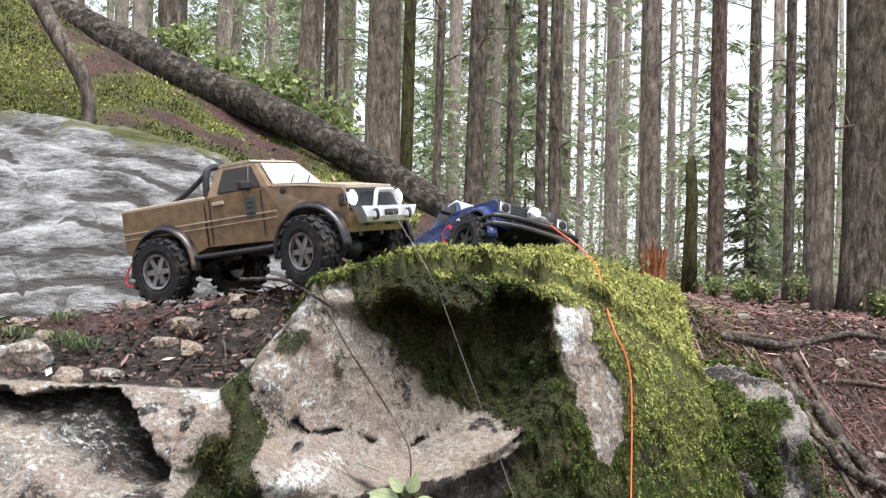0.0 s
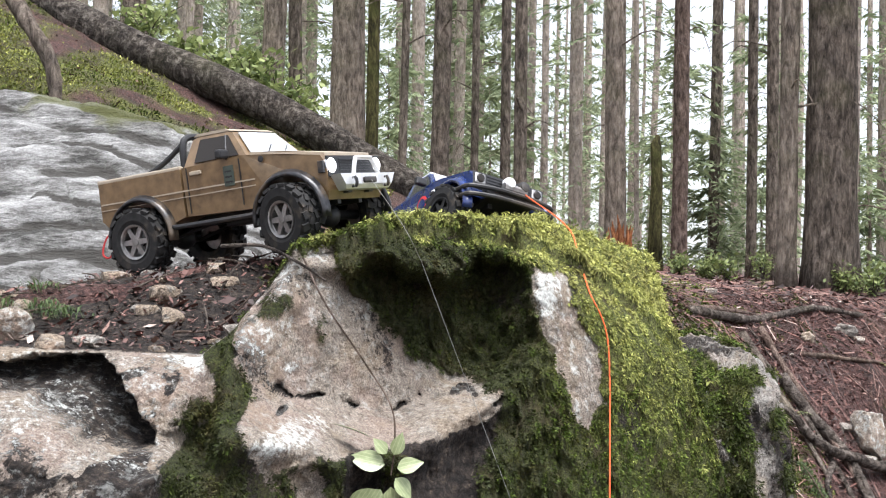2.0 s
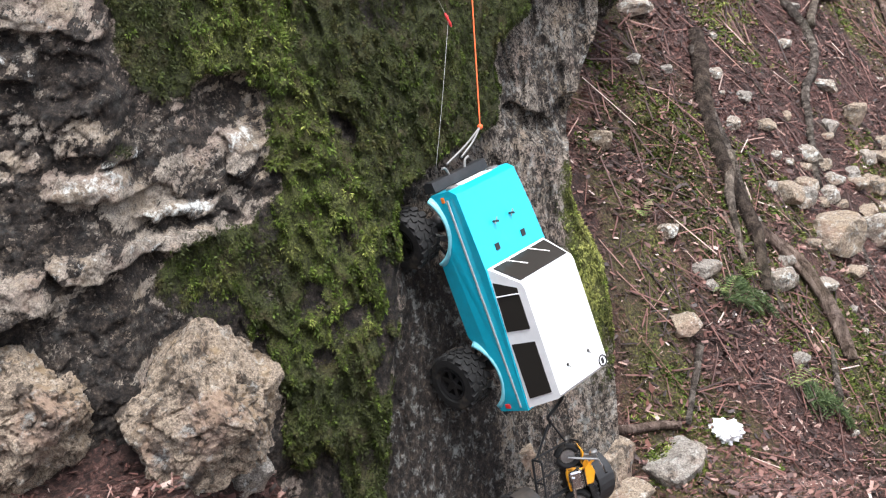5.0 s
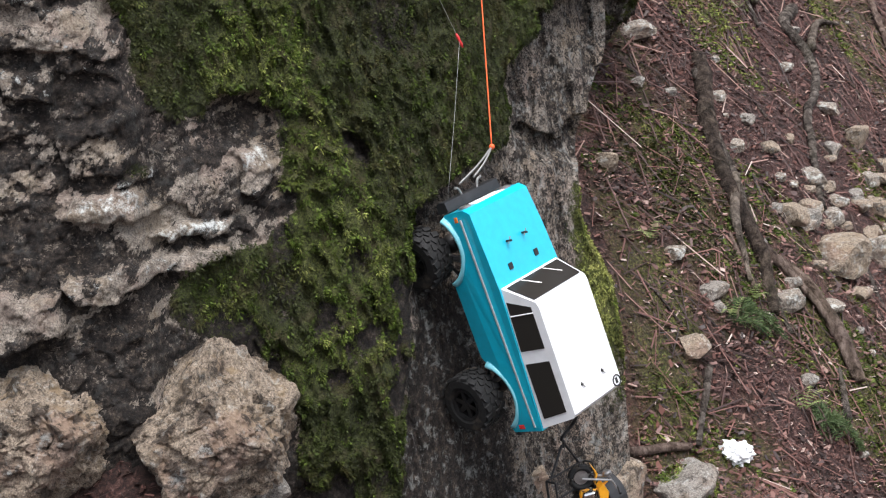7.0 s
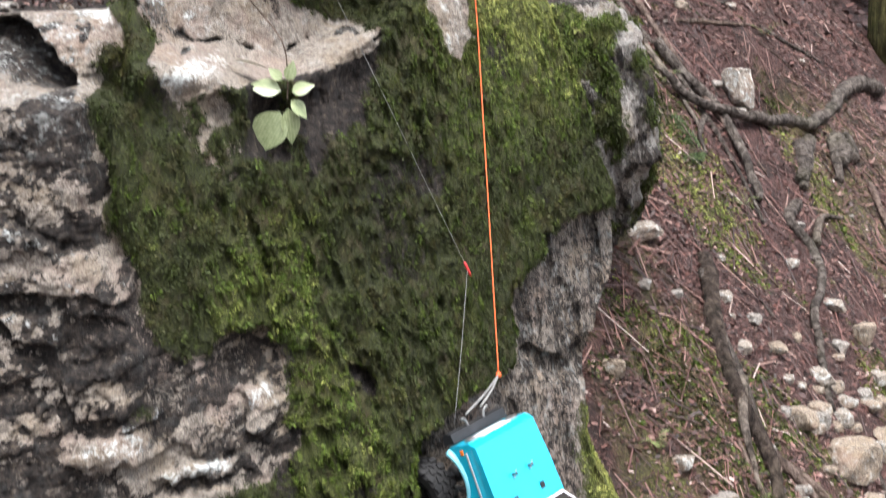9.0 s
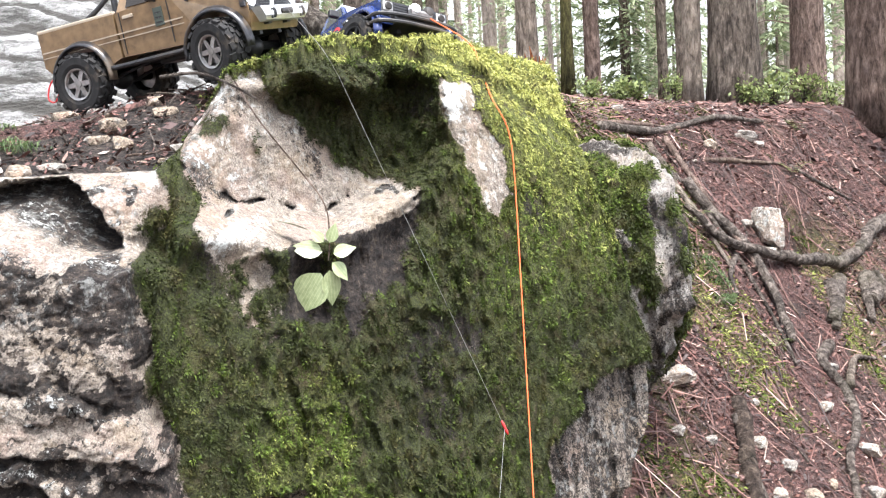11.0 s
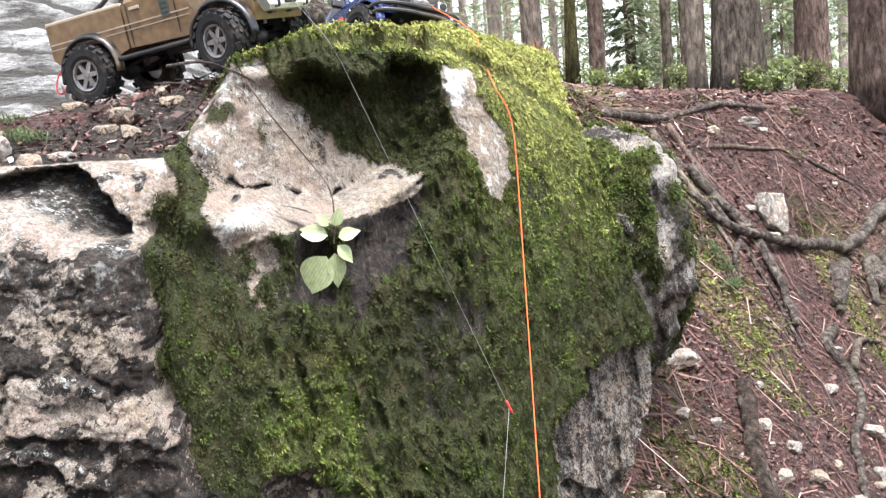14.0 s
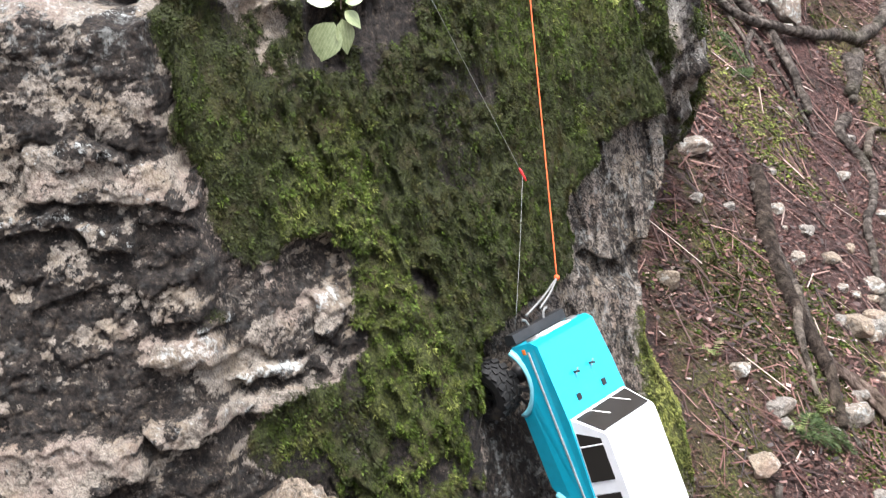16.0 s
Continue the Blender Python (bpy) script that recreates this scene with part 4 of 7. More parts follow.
def flare(car, cx, cz, r, y, side, mat_, wide=0.014, thick=0.010, a0=-8, a1=188):
    """A wheel-arch flare: a curved strip standing out of the wing."""
    bm = bmesh.new()
    n = 18
    rows = []
    for k in range(n + 1):
        a = radians(a0 + (a1 - a0) * k / n)
        c, s = math.cos(a), math.sin(a)
        rows.append([bm.verts.new((cx + rr * c, side * (y + yy), cz + rr * s)) for rr, yy in ((r, 0), (r, wide), (r + thick * 0.4, wide), (r + thick, 0.002))])
    for p, q in zip(rows, rows[1:]):
        for k in range(4):
            bm.faces.new((p[k], p[(k + 1) % 4], q[(k + 1) % 4], q[k]))
    bm.faces.new(rows[0])
    bm.faces.new(rows[-1])
    return part("wheel_arch", bm, mat_, car, smooth=True)


# ---- tan pickup ----
def tan_pickup(m):
    car = empty("toy_pickup", m, "muddy tan radio-controlled pickup truck with silver bumper on boulder", "toy truck")
    w = 0.086
    R = 0.061
    taper = lambda x, z: 1.0 - 0.10 * max(0.0, (x - 0.10) / 0.1) - 0.06 * max(0, (0.09 - z) / 0.03)
    cab = [(-0.052, 0.080)] + [(0.075, 0.076)] + arch(0.1435, 0.056, R, 160, 15) + [(0.207, 0.085), (0.208, 0.125), (0.200, 0.139), (0.13, 0.151), (0.066, 0.159), (-0.052, 0.156)]
    part("cab_body", prism_bm(cab, -w, w, 0.005, 2, taper), M_tan, car)
    hood = prism_bm([(0.069, 0.158), (0.13, 0.1515), (0.199, 0.1385), (0.199, 0.143), (0.13, 0.156), (0.069, 0.163)], -0.070, 0.070, 0.003, 2, taper)
    part("hood", hood, M_tan_lite, car, "pale gold hood")
    bed = [(-0.226, 0.094)] + arch(-0.1435, 0.056, R, 165, 15) + [(-0.056, 0.080), (-0.056, 0.155), (-0.226, 0.154)]
    part("cargo_bed", prism_bm(bed, -w, w, 0.004), M_tan, car)
    part("bed_floor", box_bm(-0.216, -0.064, -w + 0.010, w - 0.010, 0.150, 0.1565, 0.001), M_black, car)
    for sy in (-1, 1):
        part("bed_rail", box_bm(-0.228, -0.056, sy * (w - 0.005) - 0.005, sy * (w - 0.005) + 0.005, 0.153, 0.160, 0.002), M_tan_lite, car)
        for z, h in ((0.119, 0.0022), (0.110, 0.0014)):
            part("side_stripe", box_bm(-0.224, 0.085, sy * (w + 0.0004) - 0.0006, sy * (w + 0.0004) + 0.0006, z, z + h, 0), M_tan_lite, car)
        for x in (-0.044, 0.058):
            part("door_gap", box_bm(x, x + 0.0016, sy * (w + 0.0003) - 0.0006, sy * (w + 0.0003) + 0.0006, 0.084, 0.155, 0), M_black, car)
        part("door_handle", box_bm(-0.036, -0.014, sy * (w + 0.001) - 0.002, sy * (w + 0.001) + 0.002, 0.142, 0.148, 0.001), M_tan_lite, car)
        part("door_badge", box_bm(0.028, 0.047, sy * (w + 0.0006) - 0.0008, sy * (w + 0.0006) + 0.0008, 0.116, 0.147, 0.0004), M_badge, car, "dark badge with pale bars")
        for k in range(3):
            part("badge_bar", box_bm(0.031, 0.044, sy * (w + 0.0016) - 0.0004, sy * (w + 0.0016) + 0.0004, 0.121 + 0.008 * k, 0.1235 + 0.008 * k, 0), M_flare, car)
        part("fuel_cap", lathe_at(0.005, sy * w, 0.10, 0.148, sy), M_black, car)
        for cx in (0.1435, -0.1435):
            flare(car, cx, 0.056, R - 0.001, w - 0.001, sy, M_flare)
        part("side_step", tube_bm([(-0.085, sy * 0.088, 0.068), (-0.07, sy * 0.094, 0.066), (0.07, sy * 0.094, 0.066), (0.085, sy * 0.088, 0.068)], 0.0042), M_black, car)
        part("mirror", box_bm(0.030, 0.041, sy * 0.095 - 0.012, sy * 0.095 + 0.012, 0.158, 0.172, 0.003), M_black, car)
        part("mirror_arm", tube_bm([(0.036, sy * 0.080, 0.157), (0.036, sy * 0.094, 0.160)], 0.002, 6), M_black, car)
    # greenhouse
    tum = lambda x, z: 1.0 - 0.30 * max(0.0, (z - 0.158) / 0.045)
    gh = [(-0.052, 0.156), (-0.044, 0.199), (-0.034, 0.204), (0.020, 0.204), (0.033, 0.200), (0.069, 0.159)]
    part("cab_frame", prism_bm(gh, -0.080, 0.080, 0.004, 2, tum), M_tan, car)
    part("roof", prism_bm([(-0.042, 0.2035), (-0.036, 0.2075), (0.018, 0.2075), (0.030, 0.203)], -0.057, 0.057, 0.002), M_tan_lite, car, "pale scuffed roof")
    yy = lambda z: 0.080 * tum(0, z) + 0.0008
    for sy in (-1, 1):
        pts = [(-0.030, 0.1605), (0.056, 0.1605), (0.027, 0.196), (-0.028, 0.197)]
        pts = [(x, sy * yy(z), z) for x, z in (pts if sy < 0 else reversed(pts))]
        part("side_window", quad_bm(pts), M_glass, car)
        part("window_post", tube_bm([(0.032, sy * (yy(0.161) + 0.001), 0.1605), (0.022, sy * (yy(0.196) + 0.001), 0.197)], 0.0018, 6), M_black, car)
    zs = lambda x: 0.200 + (x - 0.033) * (0.159 - 0.200) / 0.036
    part("windscreen", quad_bm([(0.0365, -0.048, zs(0.0365) + 0.003), (0.0690, -0.066, zs(0.0690) + 0.003), (0.0690, 0.066, zs(0.0690) + 0.003), (0.0365, 0.048, zs(0.0365) + 0.003)]), M_sky_screen, car)
    for y in (-0.022, 0.022):
        part("wiper", tube_bm([(0.071, y, 0.163), (0.058, y + 0.028, 0.178)], 0.0009, 5), M_black, car)
    # front
    part("grille", box_bm(0.2055, 0.2095, -0.074, 0.074, 0.105, 0.137, 0.001), M_black, car)
    for k in range(5):
        part("grille_bar", box_bm(0.2092, 0.2108, -0.044, 0.044, 0.1145 + 0.004 * k, 0.1158 + 0.004 * k, 0), M_flare, car)
    for sy in (-1, 1):
        part("headlight", lathe_front(0.0115, 0.205, 0.2125, sy * 0.064, 0.1225), M_lamp, car)
        part("headlight_rim", lathe_front(0.0135, 0.204, 0.2105, sy * 0.064, 0.1225), M_chrome, car)
        part("indicator", box_bm(0.196, 0.206, sy * 0.0795 - 0.003, sy * 0.0795 + 0.003, 0.112, 0.130, 0.001), M_flare, car)
    bp = prism_bm([(0.214, 0.083), (0.228, 0.084), (0.232, 0.091), (0.232, 0.107), (0.214, 0.107)], -0.078, 0.078, 0.002, 2, lambda x, z: 1.0 - 0.22 * max(0, (0.107 - z) / 0.024))
    bumper = part("front_bumper", bp, M_alu, car, "scuffed bare aluminium bumper")
    hoop = spline([(0.228, -0.036, 0.106), (0.227, -0.030, 0.118), (0.226, -0.023, 0.129), (0.226, -0.018, 0.131), (0.226, 0.018, 0.131), (0.226, 0.023, 0.129), (0.227, 0.030, 0.118), (0.228, 0.036, 0.106)], 3)
    part("hoop", tube_bm(hoop, 0.0034), M_alu, bumper)
    part("fairlead", box_bm(0.2315, 0.2355, -0.018, 0.018, 0.092, 0.101, 0.003), M_black, bumper)
    for sy in (-1, 1):
        ring = [(0.2335 + 0.005 * math.cos(a), sy * 0.046, 0.094 + 0.008 * math.sin(a)) for a in np.linspace(0, 2 * math.pi, 13)]
        part("shackle", tube_bm(ring, 0.0024, 6), M_black, bumper)
        part("bumper_mount", box_bm(0.17, 0.215, sy * 0.03 - 0.006, sy * 0.03 + 0.006, 0.080, 0.092, 0.001), M_black, car)
    # roll bar
    hoop = spline([(-0.062, -0.066, 0.155), (-0.062, -0.063, 0.190), (-0.062, -0.05, 0.206), (-0.062, 0, 0.208), (-0.062, 0.05, 0.206), (-0.062, 0.063, 0.190), (-0.062, 0.066, 0.155)], 5)
    rb = part("roll_bar", tube_bm(hoop, 0.0055), M_black, car)
    for sy in (-1, 1):
        part("roll_bar_brace", tube_bm(spline([(-0.064, sy * 0.060, 0.196), (-0.10, sy * 0.066, 0.172), (-0.135, sy * 0.070, 0.156)], 4), 0.0045), M_black, rb)
    part("tail_panel", box_bm(-0.2295, -0.2255, -0.078, 0.078, 0.098, 0.152, 0.001), M_tan, car)
    running_gear(car, 0.287, 0.094, 0.052, 0.074)
    add_wheels(car, 0.287, 0.092, 0.0525, 0.042, M_silver, -14)
    cord = spline([(-0.235, -0.03, 0.085), (-0.262, -0.04, 0.072), (-0.268, -0.05, 0.045), (-0.25, -0.055, 0.036), (-0.24, -0.045, 0.055), (-0.232, -0.02, 0.075)], 6)
    part("tow_cord", tube_bm(cord, 0.0016, 6), M_red, car, "red tow cord loop")
    return car


def lathe_front(r, x0, x1, y, z):
    bm = lathe_bm([(r * 0.6, 0), (r, 0.001), (r, (x1 - x0) * 0.6), (r * 0.75, (x1 - x0) * 0.92), (r * 0.3, x1 - x0)], 20)
    bmesh.ops.rotate(bm, verts=bm.verts[:], cent=(0, 0, 0), matrix=Matrix.Rotation(-math.pi / 2, 3, "Z"))
    bmesh.ops.translate(bm, verts=bm.verts[:], vec=(x0, y, z))
    return bm


def lathe_at(r, y, x, z, side):
    bm = lathe_bm([(r, 0.0), (r, 0.0012), (r * 0.5, 0.0016)], 14)
    if side < 0:
        bmesh.ops.rotate(bm, verts=bm.verts[:], cent=(0, 0, 0), matrix=Matrix.Rotation(math.pi, 3, "Z"))
    bmesh.ops.translate(bm, verts=bm.verts[:], vec=(x, y, z))
    return bm


TAN = frame_pose((-0.3014, 2.0559, 1.5311), (0.872, -0.475, 0.119), (-0.149, -0.024, 0.989))
tan_pickup(TAN)


# ---- dark blue truck ----
def blue_truck(m):
    car = empty("toy_truck", m, "dark blue radio-controlled truck with black tube bumper on moss", "toy truck")
    w, R = 0.084, 0.062
    taper = lambda x, z: 1.0 - 0.05 * max(0.0, (x - 0.12) / 0.08)
    body = [(-0.21, 0.085)] + arch(-0.1435, 0.052, R, 160, 12) + [(0.075, 0.072)] + arch(0.1435, 0.052, R, 160, 20) + [(0.206, 0.085), (0.207, 0.112), (0.196, 0.126), (0.10, 0.144), (0.062, 0.149), (-0.21, 0.145)]
    part("body", prism_bm(body, -w, w, 0.005, 2, taper), M_blue, car)
    part("hood", prism_bm([(0.066, 0.148), (0.10, 0.1435), (0.190, 0.1265), (0.190, 0.131), (0.10, 0.149), (0.066, 0.153)], -0.062, 0.062, 0.003), M_blue, car)
    tum = lambda x, z: 1.0 - 0.22 * max(0.0, (z - 0.146) / 0.045)
    part("cab_frame", prism_bm([(-0.055, 0.146), (-0.046, 0.190), (-0.036, 0.195), (0.012, 0.195), (0.022, 0.192), (0.064, 0.148)], -0.079, 0.079, 0.004, 2, tum), M_blue, car)
    part("roof", box_bm(-0.044, 0.018, -0.060, 0.060, 0.1945, 0.1985, 0.0015), M_white, car, "white roof panel")
    zs = lambda x: 0.192 + (x - 0.022) * (0.148 - 0.192) / 0.042
    part("windscreen", quad_bm([(0.026, -0.058, zs(0.026) + 0.003), (0.063, -0.072, zs(0.063) + 0.003), (0.063, 0.072, zs(0.063) + 0.003), (0.026, 0.058, zs(0.026) + 0.003)]), M_sky_screen, car)
    for sy in (-1, 1):
        yy = lambda z: 0.079 * tum(0, z) + 0.0008
        pts = [(-0.030, 0.150), (0.052, 0.150), (0.020, 0.187), (-0.030, 0.188)]
        part("side_window", quad_bm([(x, sy * yy(z), z) for x, z in (pts if sy < 0 else reversed(pts))]), M_glass, car)
        part("mirror", box_bm(0.034, 0.046, sy * 0.094 - 0.012, sy * 0.094 + 0.012, 0.150, 0.166, 0.003), M_black, car)
        ring = lathe_at(0.019, sy * w, 0.034, 0.112, sy)
        part("door_disc", ring, M_red, car, "red disc on the door")
        part("disc_centre", lathe_at(0.013, sy * (w + 0.0012), 0.034, 0.112, sy), M_blue, car)
        part("wing_label", box_bm(0.068, 0.080, sy * (w + 0.0006) - 0.0008, sy * (w + 0.0006) + 0.0008, 0.112, 0.130, 0), M_white, car)
        part("label_bar", box_bm(0.070, 0.078, sy * (w + 0.0015) - 0.0004, sy * (w + 0.0015) + 0.0004, 0.118, 0.122, 0), M_black, car)
        flare(car, 0.1435, 0.052, R - 0.001, w - 0.001, sy, M_blue, 0.016, 0.014)
        flare(car, -0.1435, 0.052, R - 0.001, w - 0.001, sy, M_blue, 0.016, 0.014)
        part("headlight", box_bm(0.2055, 0.2105, sy * 0.064 - 0.012, sy * 0.064 + 0.012, 0.098, 0.120, 0.003), M_silver, car)
        part("headlight_lens", lathe_front(0.0085, 0.2095, 0.213, sy * 0.064, 0.109), M_glass, car)
    part("grille", box_bm(0.2055, 0.2085, -0.079, 0.079, 0.088, 0.122, 0.001), M_black, car)
    for k in range(4):
        part("grille_bar", box_bm(0.2083, 0.2096, -0.050, 0.050, 0.098 + 0.006 * k, 0.0995 + 0.006 * k, 0), M_flare, car)
    for sy in (-1, 1):
        part("spot_lamp", lathe_front(0.012, 0.216, 0.232, 0.008 + sy * 0.016, 0.108), M_white if sy < 0 else M_black, car)
    for z in (0.084, 0.068):
        path = spline([(0.185, -0.098, z + 0.002), (0.218, -0.092, z), (0.232, -0.045, z), (0.234, 0, z), (0.232, 0.045, z), (0.218, 0.092, z), (0.185, 0.098, z + 0.002)], 4)
        part("bumper_tube", tube_bm(path, 0.0045), M_black, car)
    part("bumper_plate", box_bm(0.212, 0.229, -0.062, 0.062, 0.074, 0.090, 0.003), M_black, car)
    part("winch", tube_bm([(0.222, -0.02, 0.100), (0.222, 0.03, 0.100)], 0.008), M_silver, car)
    part("skid_plate", prism_bm([(0.11, 0.062), (0.215, 0.074), (0.215, 0.079), (0.11, 0.072)], -0.05, 0.05, 0.001), M_black, car)
    running_gear(car, 0.287, 0.094, 0.052, 0.070)
    add_wheels(car, 0.287, 0.094, 0.052, 0.042, M_tyre_rim_dark, 8)
    return car


BLUE = frame_pose((0.0095, 2.5331, 1.5171), (0.523, -0.801, 0.293), (0.026, 0.358, 0.933))
blue_truck(BLUE)


# ---- turquoise off-roader on the rope ----
def turquoise_car(m):
    car = empty("toy_offroader", m, "turquoise radio-controlled off-roader with white hardtop hanging nose up", "toy car")
    w, R = 0.083, 0.066
    taper = lambda x, z: (1.0 - 0.05 * max(0.0, (x - 0.1) / 0.1)) * (1.0 - 0.10 * max(0, (0.125 - z) / 0.05))
    body = [(-0.214, 0.098), (-0.200, 0.093)] + arch(-0.1435, 0.066, R, 152, 22) + [(-0.066, 0.078), (0.072, 0.078)] + arch(0.1435, 0.066, R, 160, 40) + [(0.203, 0.115), (0.205, 0.165), (0.196, 0.179), (0.12, 0.186), (0.056, 0.190), (-0.212, 0.172)]
    part("body", prism_bm(body, -w, w, 0.006, 3, taper), M_turq, car)
    for sy in (-1, 1):
        part("trim_strip", box_bm(-0.205, 0.190, sy * (w + 0.0002) - 0.0014, sy * (w + 0.0002) + 0.0014, 0.155, 0.1590, 0.0006), M_alu, car, "bright metal side strip")
        flare(car, 0.1435, 0.066, R - 0.0015, w - 0.007, sy, M_turq_lite, 0.009, 0.010, 40, 165)
        flare(car, -0.1435, 0.066, R - 0.0015, w - 0.007, sy, M_turq_lite, 0.009, 0.010, 20, 150)
        part("hood_post", tube_bm([(0.125, sy * 0.022, 0.184), (0.125, sy * 0.022, 0.198)], 0.0022, 8), M_black, car)
        part("hood_clip", tube_bm([(0.121, sy * 0.022 + 0.004, 0.193), (0.131, sy * 0.022 - 0.005, 0.193)], 0.0011, 6), M_wire, car)
        part("hood_vent", box_bm(0.077, 0.089, sy * 0.036 - 0.005, sy * 0.036 + 0.005, 0.1885, 0.1903, 0), M_black, car)
        part("marker_lamp", box_bm(0.186, 0.196, sy * (w - 0.003) - 0.0012, sy * (w - 0.003) + 0.0012, 0.140, 0.147, 0.0005), M_amber, car)
        part("tail_lamp", box_bm(-0.207, -0.199, sy * (w - 0.001) - 0.0012, sy * (w - 0.001) + 0.0012, 0.118, 0.130, 0.0005), M_red, car)
        part("headlight", lathe_front(0.012, 0.203, 0.209, sy * 0.055, 0.150), M_silver, car)
    part("grille", box_bm(0.2035, 0.2065, -0.040, 0.040, 0.136, 0.164, 0.001), M_white, car)
    tum = lambda x, z: 1.0 - 0.13 * max(0.0, (z - 0.175) / 0.075)
    top = [(-0.208, 0.174), (-0.196, 0.243), (-0.190, 0.249), (0.010, 0.253), (0.020, 0.250), (0.056, 0.190)]
    part("hardtop", prism_bm(top, -0.081, 0.081, 0.005, 3, tum), M_white, car, "white hardtop roof")
    yy = lambda z: 0.081 * tum(0, z) + 0.0006
    for sy in (-1, 1):
        for pts in ([(-0.062, 0.186), (0.030, 0.192), (0.014, 0.238), (-0.062, 0.236)], [(-0.190, 0.184), (-0.086, 0.186), (-0.086, 0.236), (-0.182, 0.234)]):
            part("side_window", quad_bm([(x, sy * yy(z), z) for x, z in (pts if sy < 0 else reversed(pts))]), M_glass, car)
        part("window_divider", tube_bm([(0.004, sy * (yy(0.19) + 0.0012), 0.191), (0.004, sy * (yy(0.237) + 0.0012), 0.238)], 0.0014, 6), M_white, car)
        part("roof_post", tube_bm([(-0.150, sy * 0.03, 0.2495), (-0.150, sy * 0.03, 0.2515)], 0.0028, 10), M_black, car)
        part("roof_clip", tube_bm([(-0.145, sy * 0.03 + 0.003, 0.2525), (-0.157, sy * 0.03 - 0.003, 0.2525)], 0.0009, 5), M_wire, car)
    zs = lambda x: 0.250 + (x - 0.020) * (0.190 - 0.250) / 0.036
    part("windscreen", quad_bm([(0.0245, -0.066, zs(0.0245) + 0.0028), (0.0535, -0.072, zs(0.0535) + 0.0028), (0.0535, 0.072, zs(0.0535) + 0.0028), (0.0245, 0.066, zs(0.0245) + 0.0028)]), M_glass, car)
    for y in (-0.025, 0.035):
        part("wiper", tube_bm([(0.055, y, 0.196), (0.038, y - 0.022, 0.224)], 0.0011, 5), M_silver, car)
    ring = [(-0.182 + 0.010 * math.cos(a), -0.058 + 0.010 * math.sin(a), 0.2503) for a in np.linspace(0, 2 * math.pi, 25)]
    part("roof_ring", tube_bm(ring, 0.0013, 6), M_black, car, "dark ring mark on the roof")
    part("roof_mark", box_bm(-0.187, -0.177, -0.061, -0.055, 0.2494, 0.2503, 0), M_black, car)
    bp = part("front_bumper", prism_bm([(0.206, 0.098), (0.222, 0.100), (0.226, 0.108), (0.224, 0.122), (0.206, 0.124)], -0.072, 0.072, 0.003, 2, lambda x, z: 1.0), M_black, car)
    for sy in (-1, 1):
        part("hook", tube_bm(spline([(0.220, sy * 0.020, 0.118), (0.236, sy * 0.026, 0.120), (0.240, sy * 0.036, 0.122)], 4), 0.0024, 6), M_wire, bp)
    part("rear_bumper", box_bm(-0.226, -0.210, -0.070, 0.070, 0.090, 0.102, 0.003), M_black, car)
    part("interior", box_bm(-0.18, 0.02, -0.05, 0.05, 0.10, 0.135, 0.01), M_black, car)
    running_gear(car, 0.278, 0.096, 0.042, 0.084)
    add_wheels(car, 0.278, 0.098, 0.055, 0.048, M_tyre_rim_dark, 6, 0.042)
    return car


TURQ = frame_pose((0.1645, 1.6630, 0.5350), (-0.2511, 0.1674, 0.9534), (0.6347, -0.7151, 0.2928)) @ Matrix.Scale(0.86, 4)
turquoise_car(TURQ)


